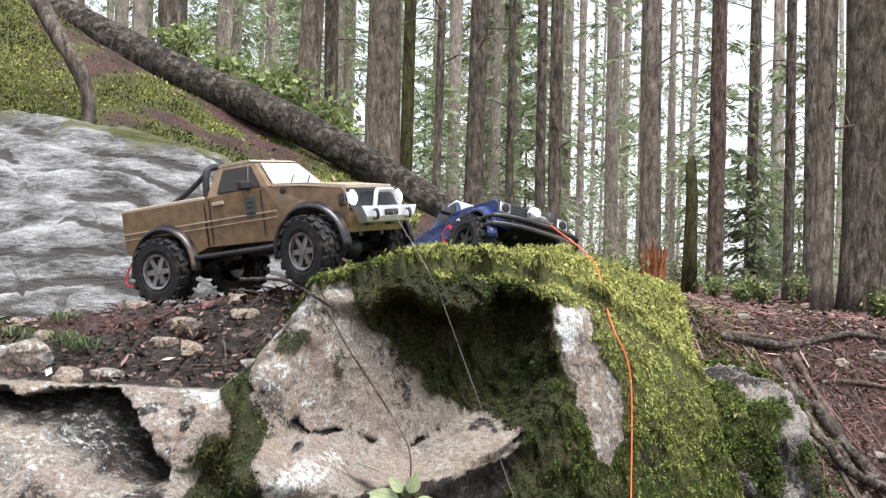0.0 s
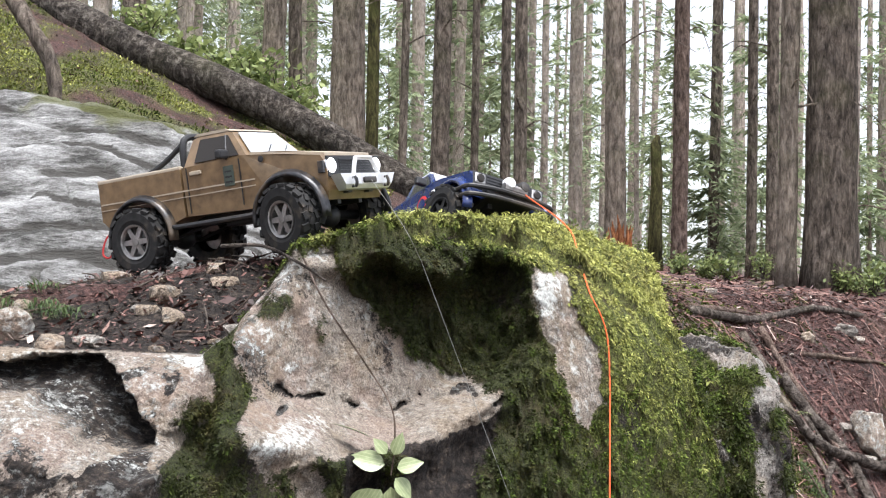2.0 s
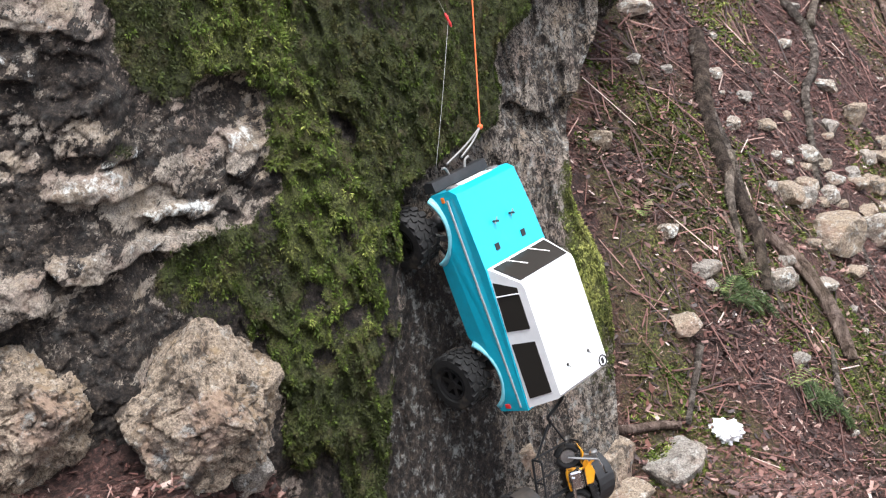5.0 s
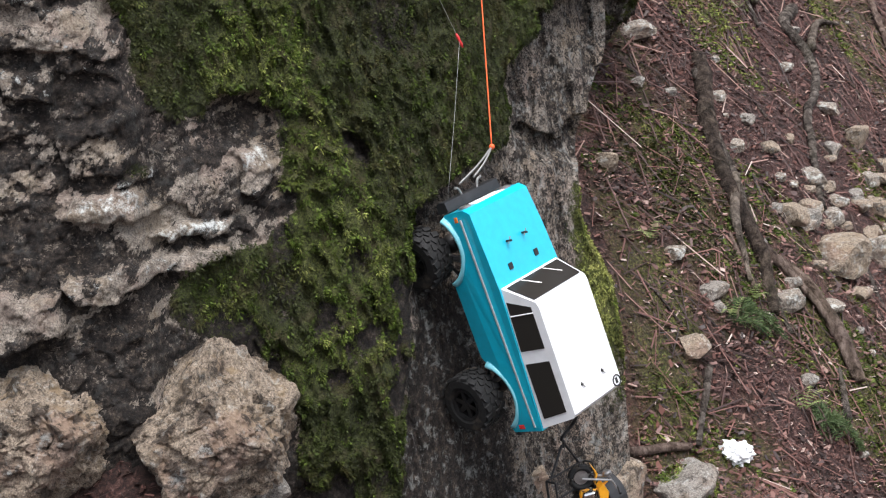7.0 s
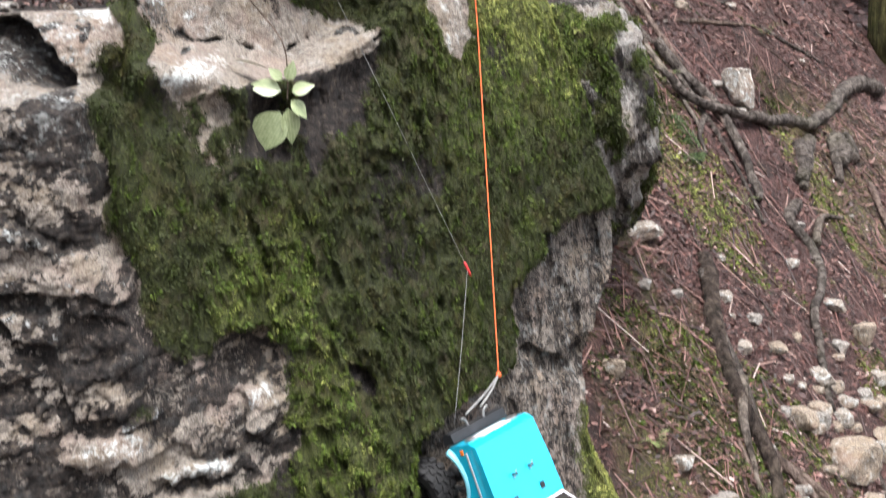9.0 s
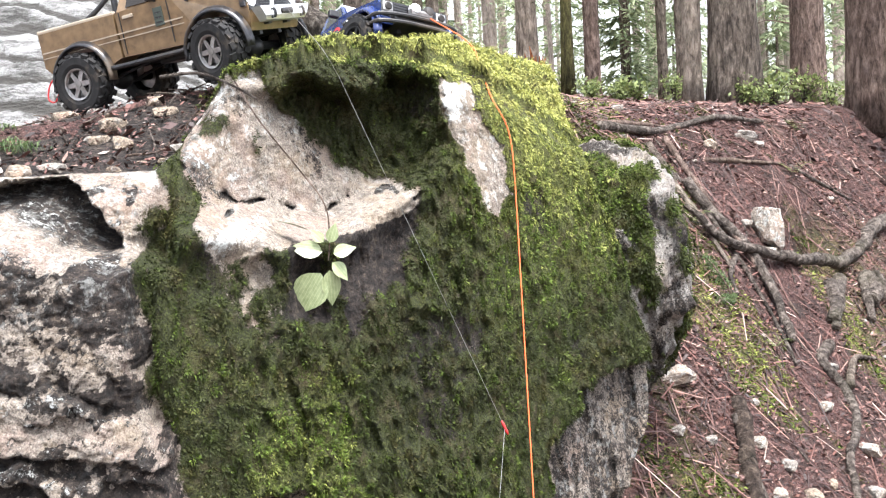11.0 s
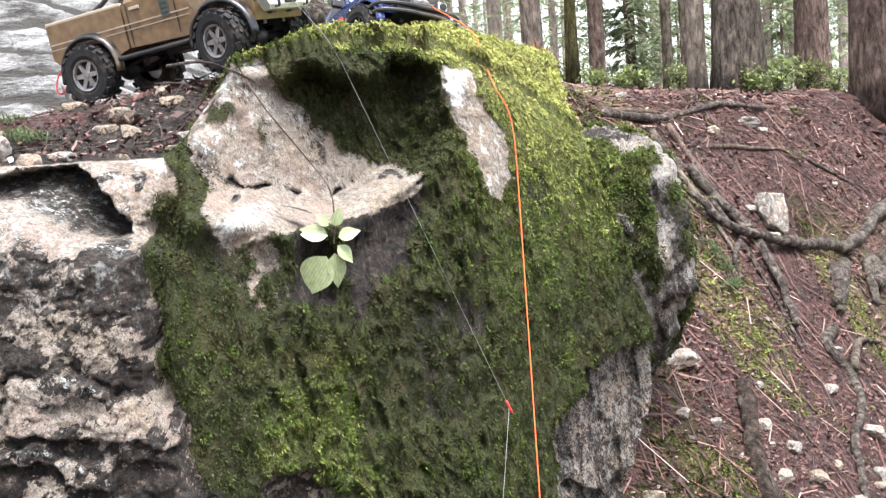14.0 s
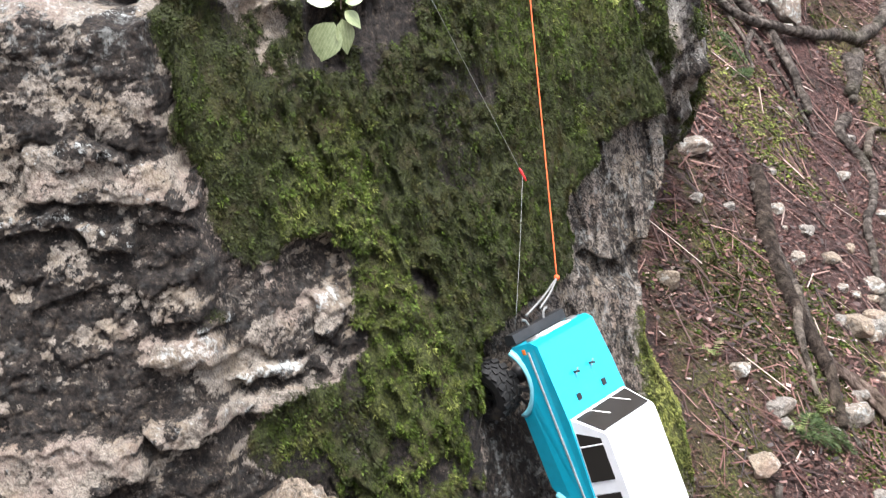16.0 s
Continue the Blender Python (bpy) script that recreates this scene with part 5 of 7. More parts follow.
# ---- trailer with a toy motorbike ----
def trailer(m):
    t = empty("toy_trailer", m, "black wire-mesh toy trailer hanging from the turquoise car", "trailer")
    hw, z = 0.055, 0.045
    for sy in (-1, 1):
        part("side_rail", tube_bm([(0.065, sy * hw, z), (-0.105, sy * hw, z)], 0.0026, 6), M_black, t)
        part("top_rail", tube_bm([(0.065, sy * hw, z + 0.022), (-0.075, sy * hw, z + 0.022), (-0.105, sy * hw, z + 0.002)], 0.0022, 6), M_black, t)
        for x in (0.065, 0.02, -0.03, -0.075):
            part("rail_post", tube_bm([(x, sy * hw, z), (x, sy * hw, z + 0.022)], 0.002, 6), M_black, t)
        part("drawbar", tube_bm([(0.065, sy * 0.042, z), (0.118, 0.004 * sy, z + 0.004)], 0.0024, 6), M_black, t)
        part("axle_arm", tube_bm([(-0.005, sy * hw, z), (-0.005, sy * (hw + 0.022), z), (-0.030, sy * (hw + 0.024), z - 0.01)], 0.0028, 6), M_black, t)
        tyre = part("tyre", tyre_bm(0.050, 0.044), M_rubber, t)
        part("rim", rim_bm(0.030, 0.044), M_tyre_rim_dark, tyre)
        tyre.matrix_local = pose(-0.035, sy * (hw + 0.045), z - 0.012, 0, 0, 180 if sy > 0 else 0)
        bm = bmesh.new()
        rows = []
        for k in range(13):
            a = radians(5 + 165 * k / 12)
            rows.append([bm.verts.new((-0.035 + rr * math.cos(a), sy * (hw + yy), z - 0.012 + rr * math.sin(a))) for rr, yy in ((0.054, 0.020), (0.054, 0.066), (0.0555, 0.066), (0.0555, 0.020))])
        for p, q in zip(rows, rows[1:]):
            for k in range(4):
                bm.faces.new((p[k], p[(k + 1) % 4], q[(k + 1) % 4], q[k]))
        part("mudguard", bm, M_black, t)
    for x in (0.065, 0.02, -0.03, -0.075, -0.105):
        part("cross_bar", tube_bm([(x, -hw, z), (x, hw, z)], 0.0022, 6), M_black, t)
    part("axle", tube_bm([(-0.035, -hw - 0.04, z - 0.012), (-0.035, hw + 0.04, z - 0.012)], 0.004, 8), M_black, t)
    bm = bmesh.new()
    for k in range(38):
        x = -0.104 + 0.168 * k / 37
        tube_bm([(x, -hw, z - 0.001), (x, hw, z - 0.001)], 0.00045, 3, bm)
    for k in range(25):
        y = -hw + 2 * hw * k / 24
        tube_bm([(-0.105, y, z - 0.002), (0.065, y, z - 0.002)], 0.00045, 3, bm)
    part("mesh_floor", bm, M_black, t, "woven black wire mesh")
    part("hitch", tube_bm(spline([(0.112, 0, z + 0.004), (0.124, 0, z + 0.006), (0.136, 0.010, z + 0.012), (0.160, -0.004, z + 0.030), (0.180, 0.004, z + 0.050)], 4), 0.0032, 6), M_black, t)
    return t


TRAIL = TURQ @ pose(-0.392, -0.004, 0.040, 0, -10, -6)
trailer(TRAIL)


def motorbike(m):
    b_ = empty("toy_motorbike", m, "yellow toy motorbike with chrome engine strapped on the trailer", "motorbike")
    for x, r in ((0.052, 0.020), (-0.050, 0.023)):
        ring = [(x + r * math.cos(a), 0, 0.024 + r * math.sin(a)) for a in np.linspace(0, 2 * math.pi, 21)]
        ty = part("tyre", tube_bm(ring, 0.0065, 8), M_rubber, b_)
        part("rim", tube_bm([(x, -0.004, 0.024), (x, 0.004, 0.024)], [r * 0.7, r * 0.7], 16), M_silver, ty)
    eng = part("engine", box_bm(-0.018, 0.022, -0.013, 0.013, 0.018, 0.042, 0.005), M_chrome, b_)
    for k in range(4):
        part("fin", box_bm(-0.014, 0.018, -0.0145, 0.0145, 0.034 + 0.004 * k, 0.0355 + 0.004 * k, 0), M_chrome, eng)
    part("tank", prism_bm([(-0.012, 0.048), (0.022, 0.050), (0.030, 0.060), (0.010, 0.068), (-0.014, 0.060)], -0.011, 0.011, 0.004, 2), M_yellow, b_)
    part("seat", prism_bm([(-0.066, 0.056), (-0.012, 0.050), (-0.010, 0.060), (-0.040, 0.062), (-0.068, 0.070)], -0.011, 0.011, 0.003), M_black, b_)
    for k in range(5):
        part("seat_rib", box_bm(-0.060 + 0.010 * k, -0.0585 + 0.010 * k, -0.0115, 0.0115, 0.057, 0.067, 0), M_flare, b_)
    part("tail", prism_bm([(-0.078, 0.062), (-0.056, 0.052), (-0.052, 0.060), (-0.078, 0.070)], -0.008, 0.008, 0.002), M_yellow, b_)
    part("front_mudguard", prism_bm([(0.030, 0.046), (0.052, 0.052), (0.074, 0.046), (0.052, 0.0555)], -0.007, 0.007, 0.001), M_yellow, b_)
    for sy in (-1, 1):
        part("fork", tube_bm([(0.052, sy * 0.009, 0.024), (0.032, sy * 0.009, 0.078)], 0.0022, 6), M_silver, b_)
        part("exhaust", tube_bm(spline([(0.010, sy * 0.014, 0.024), (-0.030, sy * 0.017, 0.020), (-0.078, sy * 0.017, 0.030)], 4), 0.0036, 8), M_chrome, b_)
        part("grip", tube_bm([(0.024, sy * 0.026, 0.084), (0.018, sy * 0.042, 0.083)], 0.003, 6), M_black, b_)
    part("handlebar", tube_bm(spline([(0.020, -0.036, 0.083), (0.028, -0.014, 0.080), (0.028, 0.014, 0.080), (0.020, 0.036, 0.083)], 4), 0.0018, 6), M_silver, b_)
    part("headlight", lathe_front(0.0085, 0.040, 0.050, 0, 0.074), M_silver, b_)
    part("frame", tube_bm(spline([(0.030, 0, 0.074), (0.016, 0, 0.046), (0.024, 0, 0.018), (-0.02, 0, 0.016), (-0.048, 0, 0.026)], 4), 0.0026, 6), M_yellow, b_)
    return b_


motorbike(TRAIL @ pose(-0.008, -0.012, 0.046, 52, 0, 8))
# ---- forest ----
def leaf_mat(name, a, c, rough=0.55):
    m, nt, b = mat(name)
    g = nt.nodes.new("ShaderNodeNewGeometry")
    nt.links.new(ramp(nt, g.outputs["Random Per Island"], [(0.0, a), (0.6, tuple((p + q) / 2 for p, q in zip(a, c))), (1.0, c)]), b.inputs["Base Color"])
    b.inputs["Roughness"].default_value = rough
    b.inputs["Specular IOR Level"].default_value = 0.3
    b.inputs["Transmission Weight"].default_value = 0.0
    tr = nt.nodes.new("ShaderNodeBsdfTranslucent")
    nt.links.new(b.inputs["Base Color"].links[0].from_socket, tr.inputs["Color"])
    ms = nt.nodes.new("ShaderNodeMixShader")
    ms.inputs[0].default_value = 0.35
    out = nt.nodes["Material Output"]
    nt.links.new(b.outputs[0], ms.inputs[1])
    nt.links.new(tr.outputs[0], ms.inputs[2])
    nt.links.new(ms.outputs[0], out.inputs["Surface"])
    return m


# needle colours lightened to carry the haze of the woods behind
M_needle = leaf_mat("conifer_needles", (0.13, 0.17, 0.09), (0.42, 0.48, 0.27))
M_bush = leaf_mat("shrub_leaves", (0.07, 0.10, 0.03), (0.34, 0.39, 0.15))


def trunk_mesh(r0, r1, height, seed, lean=(0, 0), n=18, rings=26):
    rg = np.random.RandomState(seed)
    t = np.linspace(0, 1, rings) ** 1.3
    path = np.stack([lean[0] * t + 0.04 * np.sin(3 * t + seed), lean[1] * t, t * height], 1)
    path[:, 0] -= path[0, 0]
    rad = r1 + (r0 - r1) * (1 - t) + r0 * 0.30 * np.exp(-t * height / (r0 * 2.0))
    v, f = tube_np(path, rad, n, 0.05, seed)
    return v, f


def sprays(rg, n_branch, h0, h1, reach, leafs=24, leaf=0.12):
    """Drooping conifer branches round a trunk at the origin: thin needle twigs set along both sides of each branch."""
    h = rg.uniform(h0, h1, n_branch)
    az = rg.uniform(0, 2 * np.pi, n_branch)
    ln = reach * rg.uniform(0.45, 1.0, n_branch) * (1.15 - 0.7 * (h - h0) / (h1 - h0 + 1e-6))
    t = np.linspace(0.12, 1, leafs)[None, :]
    rr = ln[:, None] * t
    ca, sa = np.cos(az)[:, None], np.sin(az)[:, None]
    p = np.stack([ca * rr, sa * rr, h[:, None] + 0.10 * rr - 0.32 * rr**2 / ln[:, None]], -1).reshape(-1, 3)
    n = len(p)
    p = p + rg.normal(0, leaf * 0.10, (n, 3))
    side = np.where(np.arange(n) % 2 == 0, 1.0, -1.0)[:, None]
    out = np.stack([ca + 0 * t, sa + 0 * t, 0 * rr], -1).reshape(-1, 3)
    across = np.stack([-sa + 0 * t, ca + 0 * t, 0 * rr], -1).reshape(-1, 3)
    d = out * 0.65 + across * side * 0.85 + np.array([0, 0, -1.0]) * rg.uniform(0.15, 0.75, (n, 1)) + rg.normal(0, 0.22, (n, 3))
    d /= np.linalg.norm(d, axis=1)[:, None]
    s = np.cross(d, np.array([0, 0, 1.0]) + rg.normal(0, 0.7, (n, 3)))
    s /= np.linalg.norm(s, axis=1)[:, None] + 1e-9
    L = leaf * rg.uniform(0.5, 1.3, (n, 1)) * (1.25 - 0.7 * np.tile(t, (n_branch, 1)).reshape(-1, 1))
    W = L * rg.uniform(0.07, 0.15, (n, 1))
    v = np.stack([p, p + d * L * 0.4 + s * W, p + d * L, p + d * L * 0.4 - s * W], 1).reshape(-1, 3)
    return v, np.arange(n * 4).reshape(-1, 4)


def tree(x, y, dia, bark_mat, seed, lean=0.0, height=15.0, crown=None, label="tall conifer trunk with rough grey-brown bark", dead=6):
    z = float(floor_z(x, y)) - 0.05
    e = empty("tree", pose(x, y, z), label, "tree", "forest trees")
    v, f = trunk_mesh(dia / 2, dia / 2 * 0.62, height, seed, (lean * height, 0))
    bm = bmesh.new()
    vs = [bm.verts.new(p) for p in v]
    for q in f:
        q = list(dict.fromkeys(q))
        bm.faces.new([vs[i] for i in q])
    part("trunk", bm, bark_mat, e, smooth=True)
    rg = np.random.RandomState(seed + 500)
    for k in range(dead):
        h = rg.uniform(0.6, 4.5)
        a = rg.uniform(0, 2 * math.pi)
        l = rg.uniform(0.15, 0.7)
        x0 = lean * h
        p = spline([(x0 + 0.3 * dia * math.cos(a), 0.3 * dia * math.sin(a), h), (x0 + l * 0.6 * math.cos(a), l * 0.6 * math.sin(a), h + 0.04), (x0 + l * math.cos(a + 0.2), l * math.sin(a + 0.2), h - rg.uniform(0, 0.2))], 3)
        part("limb", tube_bm(p, np.linspace(0.007, 0.002, len(p)), 5), bark_mat, e)
    if crown:
        v, f = sprays(rg, *crown)
        c = mesh_np("crown", v, f, M_needle, smooth=False)
        c.parent = e
    return e


# trunks by bearing, distance and apparent width
STAND_A = [(-0.243, 7.5, 0.165), (-0.136, 9.5, 0.17), (-0.116, 10.0, 0.11), (-0.0755, 9.0, 0.235), (-0.0567, 8.7, 0.085), (-0.004, 9.2, 0.13), (0.0237, 10.5, 0.065),
           (0.048, 10.0, 0.08), (0.0597, 9.0, 0.095), (0.1345, 8.2, 0.135), (0.184, 10.0, 0.125), (0.210, 11.5, 0.10), (0.240, 11.0, 0.09), (0.256, 10.5, 0.10)]
KIND_A = "dmdmgddddmrddd"
BARKS = {"d": M_bark_dark, "m": M_bark_mid, "g": M_bark_moss, "r": M_bark_red, "p": M_bark_hazed}
for k, (s, d, w) in enumerate(STAND_A):
    tree(s * d, d, w, BARKS[KIND_A[k]], 20 + k, {1: 0.03, 4: 0.0, 2: -0.01}.get(k, 0.004 * ((k % 3) - 1)))
STAND_B = [(-0.166, 15.0, 0.10), (-0.021, 16.0, 0.17), (0.0105, 17.0, 0.15), (0.067, 15.5, 0.10), (0.078, 15.0, 0.09), (0.1028, 13.0, 0.14), (0.151, 12.0, 0.05),
           (0.2288, 15.0, 0.08), (0.320, 12.5, 0.07), (0.343, 13.0, 0.15), (-0.20, 14.0, 0.09), (-0.27, 12.0, 0.14), (0.42, 12.0, 0.16), (0.38, 16.0, 0.12)]
for k, (s, d, w) in enumerate(STAND_B):
    tree(s * d, d, w, M_bark_hazed, 60 + k, 0.003 * ((k % 3) - 1), label="slender conifer trunk, paled by painted distance haze", dead=9, crown=(40, 0.9, 6.5, 1.3, 36, 0.11))
tree(1.885, 7.05, 0.105, M_bark_mid, 81, 0.002, label="grey-brown conifer trunk with mossy foot")
tree(2.14, 7.1, 0.28, M_bark_dark, 82, -0.002, label="thick dark conifer trunk with rough bark")
tree(3.31, 9.2, 0.25, M_bark_red, 83, 0.0, label="thick reddish conifer trunk")
tree(2.74, 6.6, 0.25, M_bark_red, 84, 0.004, label="dark red rotting conifer trunk with flaking bark")
tree(2.80, 6.1, 0.24, M_bark_moss, 85, 0.0, label="mossy conifer trunk at the bank")
tree(-0.26, 8.0, 0.05, M_bark_dark, 86, 0.012, label="thin dark leaning trunk")

# broken snag and torn stump
sn = empty("snag", pose(1.33, 8.05, float(floor_z(1.33, 8.05)) - 0.03), "broken mossy dead trunk with a jagged top", "snag")
v, f = tube_np([(0, 0, 0), (0, 0, 0.3), (0.005, 0, 0.65), (-0.005, 0, 0.84), (0.01, 0, 0.90)], [0.055, 0.042, 0.036, 0.034, 0.012], 12, 0.12, 3)
bm = bmesh.new()
vs = [bm.verts.new(p) for p in v]
for q in f:
    bm.faces.new([vs[i] for i in dict.fromkeys(q)])
part("trunk", bm, M_bark_moss, sn, smooth=True)
st = empty("stump", pose(1.045, 7.6, 1.655) @ Matrix.Scale(1.0, 4), "torn orange-red splintered stump", "stump")
rg = np.random.RandomState(7)
for k in range(16):
    a = rg.uniform(0, 2 * math.pi)
    r = rg.uniform(0.0, 0.07)
    h = rg.uniform(0.12, 0.27)
    p0 = (r * math.cos(a), r * math.sin(a), -0.05)
    p1 = (1.3 * r * math.cos(a), 1.3 * r * math.sin(a), h * 0.6)
    p2 = (1.6 * r * math.cos(a) + rg.uniform(-0.02, 0.02), 1.6 * r * math.sin(a), h)
    part("splinter", tube_bm([p0, p1, p2], [0.022, 0.015, 0.002], 5), M_rot, st)

# fallen log on the slope
log = empty("fallen_log", Matrix(), "fallen conifer trunk lying slanted across the hillside", "log")
lp = spline([(-2.05, 5.8, 2.83), (-1.34, 5.45, 2.475), (-0.73, 5.2, 2.205), (-0.15, 5.0, 1.875), (0.10, 4.9, 1.72)], 8)
v, f = tube_np(lp, np.linspace(0.088, 0.056, len(lp)), 20, 0.04, 9)
bm = bmesh.new()
vs = [bm.verts.new(p) for p in v]
for q in f:
    bm.faces.new([vs[i] for i in dict.fromkeys(q)])
part("trunk", bm, bark("log_bark", (0.014, 0.012, 0.010), (0.062, 0.052, 0.043), (0.21, 0.19, 0.165), 0.15, 0.8), log, smooth=True)
tube("bare_branch", spline([(-1.62, 4.55, 2.62), (-1.48, 4.45, 2.42), (-1.36, 4.4, 2.24), (-1.33, 4.38, 2.10), (-1.335, 4.36, 1.98)], 6), np.linspace(0.034, 0.020, 25), M_bark_dark, 10, 0.1)
tagged(bpy.data.objects["bare_branch"], "dark bare branch leaning on the mossy slope", "branch")

# distant woods
rg = np.random.RandomState(11)
fv, ff, tv, tf = [], [], [], []
nv = nt_ = 0
for k in range(90):
    d = rg.uniform(17, 48)
    s = rg.uniform(-0.55, 0.62)
    x, y = s * d, d
    z = float(ground_z(x, y)) - 0.1
    v, f = tube_np([(x, y, z), (x + rg.normal(0, 0.1), y, z + 7), (x + rg.normal(0, 0.2), y, z + 17)], np.array([1, 0.8, 0.55]) * rg.uniform(0.05, 0.13), 7, 0.05, k)
    tv.append(v)
    tf += [tuple(i + nt_ for i in q) for q in f if len(set(q)) == 4]
    nt_ += len(v)
    v, f = sprays(rg, 100 if s < 0.02 else (18 if 0.16 < s < 0.25 else 62), rg.uniform(0.1, 1.0), rg.uniform(5, 12), rg.uniform(1.2, 2.6), 44, 0.17)
    fv.append(v + np.array([x, y, z]))
    ff.append(f + nv)
    nv += len(v)
far = mesh_np("far_trunks", np.vstack(tv), np.array(tf), M_bark_hazed)
tagged(far, "distant slender conifer trunks of the forest", "woods", kind="stuff")
needles = mesh_np("far_foliage", np.vstack(fv), np.vstack(ff), M_needle, smooth=False)
tagged(needles, "hazy green drooping conifer branches of the distant forest", "foliage", kind="stuff")


# young conifers of the understorey
for k in range(22):
    d = rg.uniform(10.5, 16.0)
    s = rg.uniform(-0.16, 0.46)
    h = rg.uniform(0.9, 2.6)
    e = empty("young_conifer", pose(s * d, d, float(floor_z(s * d, d))), "young drooping conifer of the understorey", "tree", "young conifers")
    part("trunk", tube_bm([(0, 0, -0.05), (0.02, 0, h * 0.6), (0.0, 0.02, h)], [0.022, 0.014, 0.004], 6), M_bark_mid, e)
    v, f = sprays(rg, 60, 0.1, h, 0.75, 24, 0.11)
    c = mesh_np("crown", v, f, M_needle, smooth=False)
    c.parent = e


# shrubs
def shrub(x, y, size, n, seed, leaf=0.035, label="low yellow-green leafy shrub on the forest floor"):
    rg = np.random.RandomState(seed)
    z = float(floor_z(x, y))
    e = empty("shrub", pose(x, y, z), label, "shrub", "shrubs")
    bm = bmesh.new()
    tips = []
    for k in range(10):
        a, r, h = rg.uniform(0, 2 * math.pi), size * rg.uniform(0.2, 0.9), size * rg.uniform(0.5, 1.1)
        p = spline([(0, 0, -0.02), (r * 0.4 * math.cos(a), r * 0.4 * math.sin(a), h * 0.7), (r * math.cos(a), r * math.sin(a), h)], 3)
        tube_bm(p, np.linspace(0.005, 0.0015, len(p)), 4, bm)
        tips += [q for q in p[2:]]
    part("stem", bm, M_root, e)
    tips = np.array(tips)
    p = tips[rg.randint(0, len(tips), n)] + rg.normal(0, size * 0.16, (n, 3))
    d = rg.normal(0, 1, (n, 3)) + np.array([0, -0.3, 0.1])
    d /= np.linalg.norm(d, axis=1)[:, None]
    s = np.cross(d, np.array([0, 0, 1.0]) + rg.normal(0, 0.4, (n, 3)))
    s /= np.linalg.norm(s, axis=1)[:, None]
    L = leaf * rg.uniform(0.5, 1.2, (n, 1))
    v = np.stack([p, p + d * L * 0.45 + s * L * 0.3, p + d * L, p + d * L * 0.45 - s * L * 0.3], 1).reshape(-1, 3)
    lv = mesh_np("leaves", v, np.arange(n * 4).reshape(-1, 4), M_bush, smooth=False)
    lv.parent = e


for k, (s, d, size) in enumerate([(0.098, 6.4, 0.22), (0.115, 6.8, 0.22), (0.185, 7.4, 0.20), (0.205, 7.2, 0.22), (0.222, 7.0, 0.18), (0.13, 9.0, 0.35), (0.335, 6.3, 0.22), (0.36, 6.6, 0.25), (0.315, 6.9, 0.2),
                                  (0.16, 9.5, 0.3), (0.09, 10.5, 0.4), (0.25, 9.5, 0.3), (0.38, 8.0, 0.3)]):
    shrub(s * d, d, size * 0.65, 380, 300 + k, 0.03)
for k, (x, y, size) in enumerate([(-1.15, 5.9, 0.22), (-0.85, 5.6, 0.24), (-0.72, 5.55, 0.22), (-1.0, 5.7, 0.18), (-0.62, 5.5, 0.2), (-1.45, 6.2, 0.25)]):
    shrub(x, y, size, 420, 340 + k, 0.045, "bright green shrub growing behind the fallen log")
# ---- grey outcrop behind the trucks ----
def weathered(name):
    """Smooth grey weathered rock: broad mottling, dark seams and painted step shade by mask, faint green film."""
    m, nt, b = mat(name)
    c = coords(nt)
    mp = nt.nodes.new("ShaderNodeMapping")
    mp.inputs["Scale"].default_value = (0.55, 0.8, 1.7)
    nt.links.new(c, mp.inputs["Vector"])
    v = mp.outputs[0]
    n1 = noise_tex(nt, 11.0, 9.0, 0.74, v)
    n2 = noise_tex(nt, 48.0, 7.0, 0.72, v)
    n3 = noise_tex(nt, 230.0, 3.0, 0.6, c)
    col = ramp(nt, n1, [(0.38, (0.09, 0.088, 0.08)), (0.45, (0.24, 0.237, 0.222)), (0.53, (0.42, 0.415, 0.40)), (0.63, (0.64, 0.64, 0.62))])
    col = mix(nt, 1.0, col, ramp(nt, n2, [(0.34, (0.55, 0.54, 0.52)), (0.48, (0.95, 0.95, 0.95)), (0.66, (1.15, 1.15, 1.15))]), "MULTIPLY")
    col = mix(nt, 1.0, col, ramp(nt, n3, [(0.35, (0.8, 0.8, 0.8)), (0.65, (1.1, 1.1, 1.1))]), "MULTIPLY")
    seam_shade = ramp(nt, math_node(nt, "ADD", attr(nt, "stain_shade"), math_node(nt, "MULTIPLY", math_node(nt, "SUBTRACT", n2, 0.5), 1.4)), [(0.36, (0, 0, 0)), (0.62, (0.92,) * 3)])
    col = mix(nt, seam_shade, col, (0.085, 0.080, 0.070))
    film = ramp(nt, math_node(nt, "ADD", attr(nt, "moss"), math_node(nt, "SUBTRACT", n1, 0.5)), [(0.40, (0, 0, 0)), (0.60, (0.8,) * 3)])
    col = mix(nt, film, col, mix(nt, n2, (0.05, 0.055, 0.014), (0.20, 0.21, 0.06)))
    nt.links.new(col, b.inputs["Base Color"])
    b.inputs["Roughness"].default_value = 0.85
    b.inputs["Specular IOR Level"].default_value = 0.25
    bump(nt, b, math_node(nt, "ADD", n1, math_node(nt, "MULTIPLY", n2, 0.5)), 1.0, 0.05)
    return m


ox = np.linspace(-2.3, -0.25, 340)
oy = np.linspace(2.25, 3.9, 330)
OX, OY = np.meshgrid(ox, oy, indexing="ij")
u = OY - 2.42 - 0.10 * np.sin(3 * OX) - 0.30 * sstep(-0.70, -0.35, OX) + 0.06 * fbm(OX, OY, 0, 3, 4, 61)
crest = np.interp(OX, [-2.3, -1.04, -0.78, -0.60, -0.42, -0.25], [2.06, 1.92, 1.875, 1.82, 1.70, 1.40])
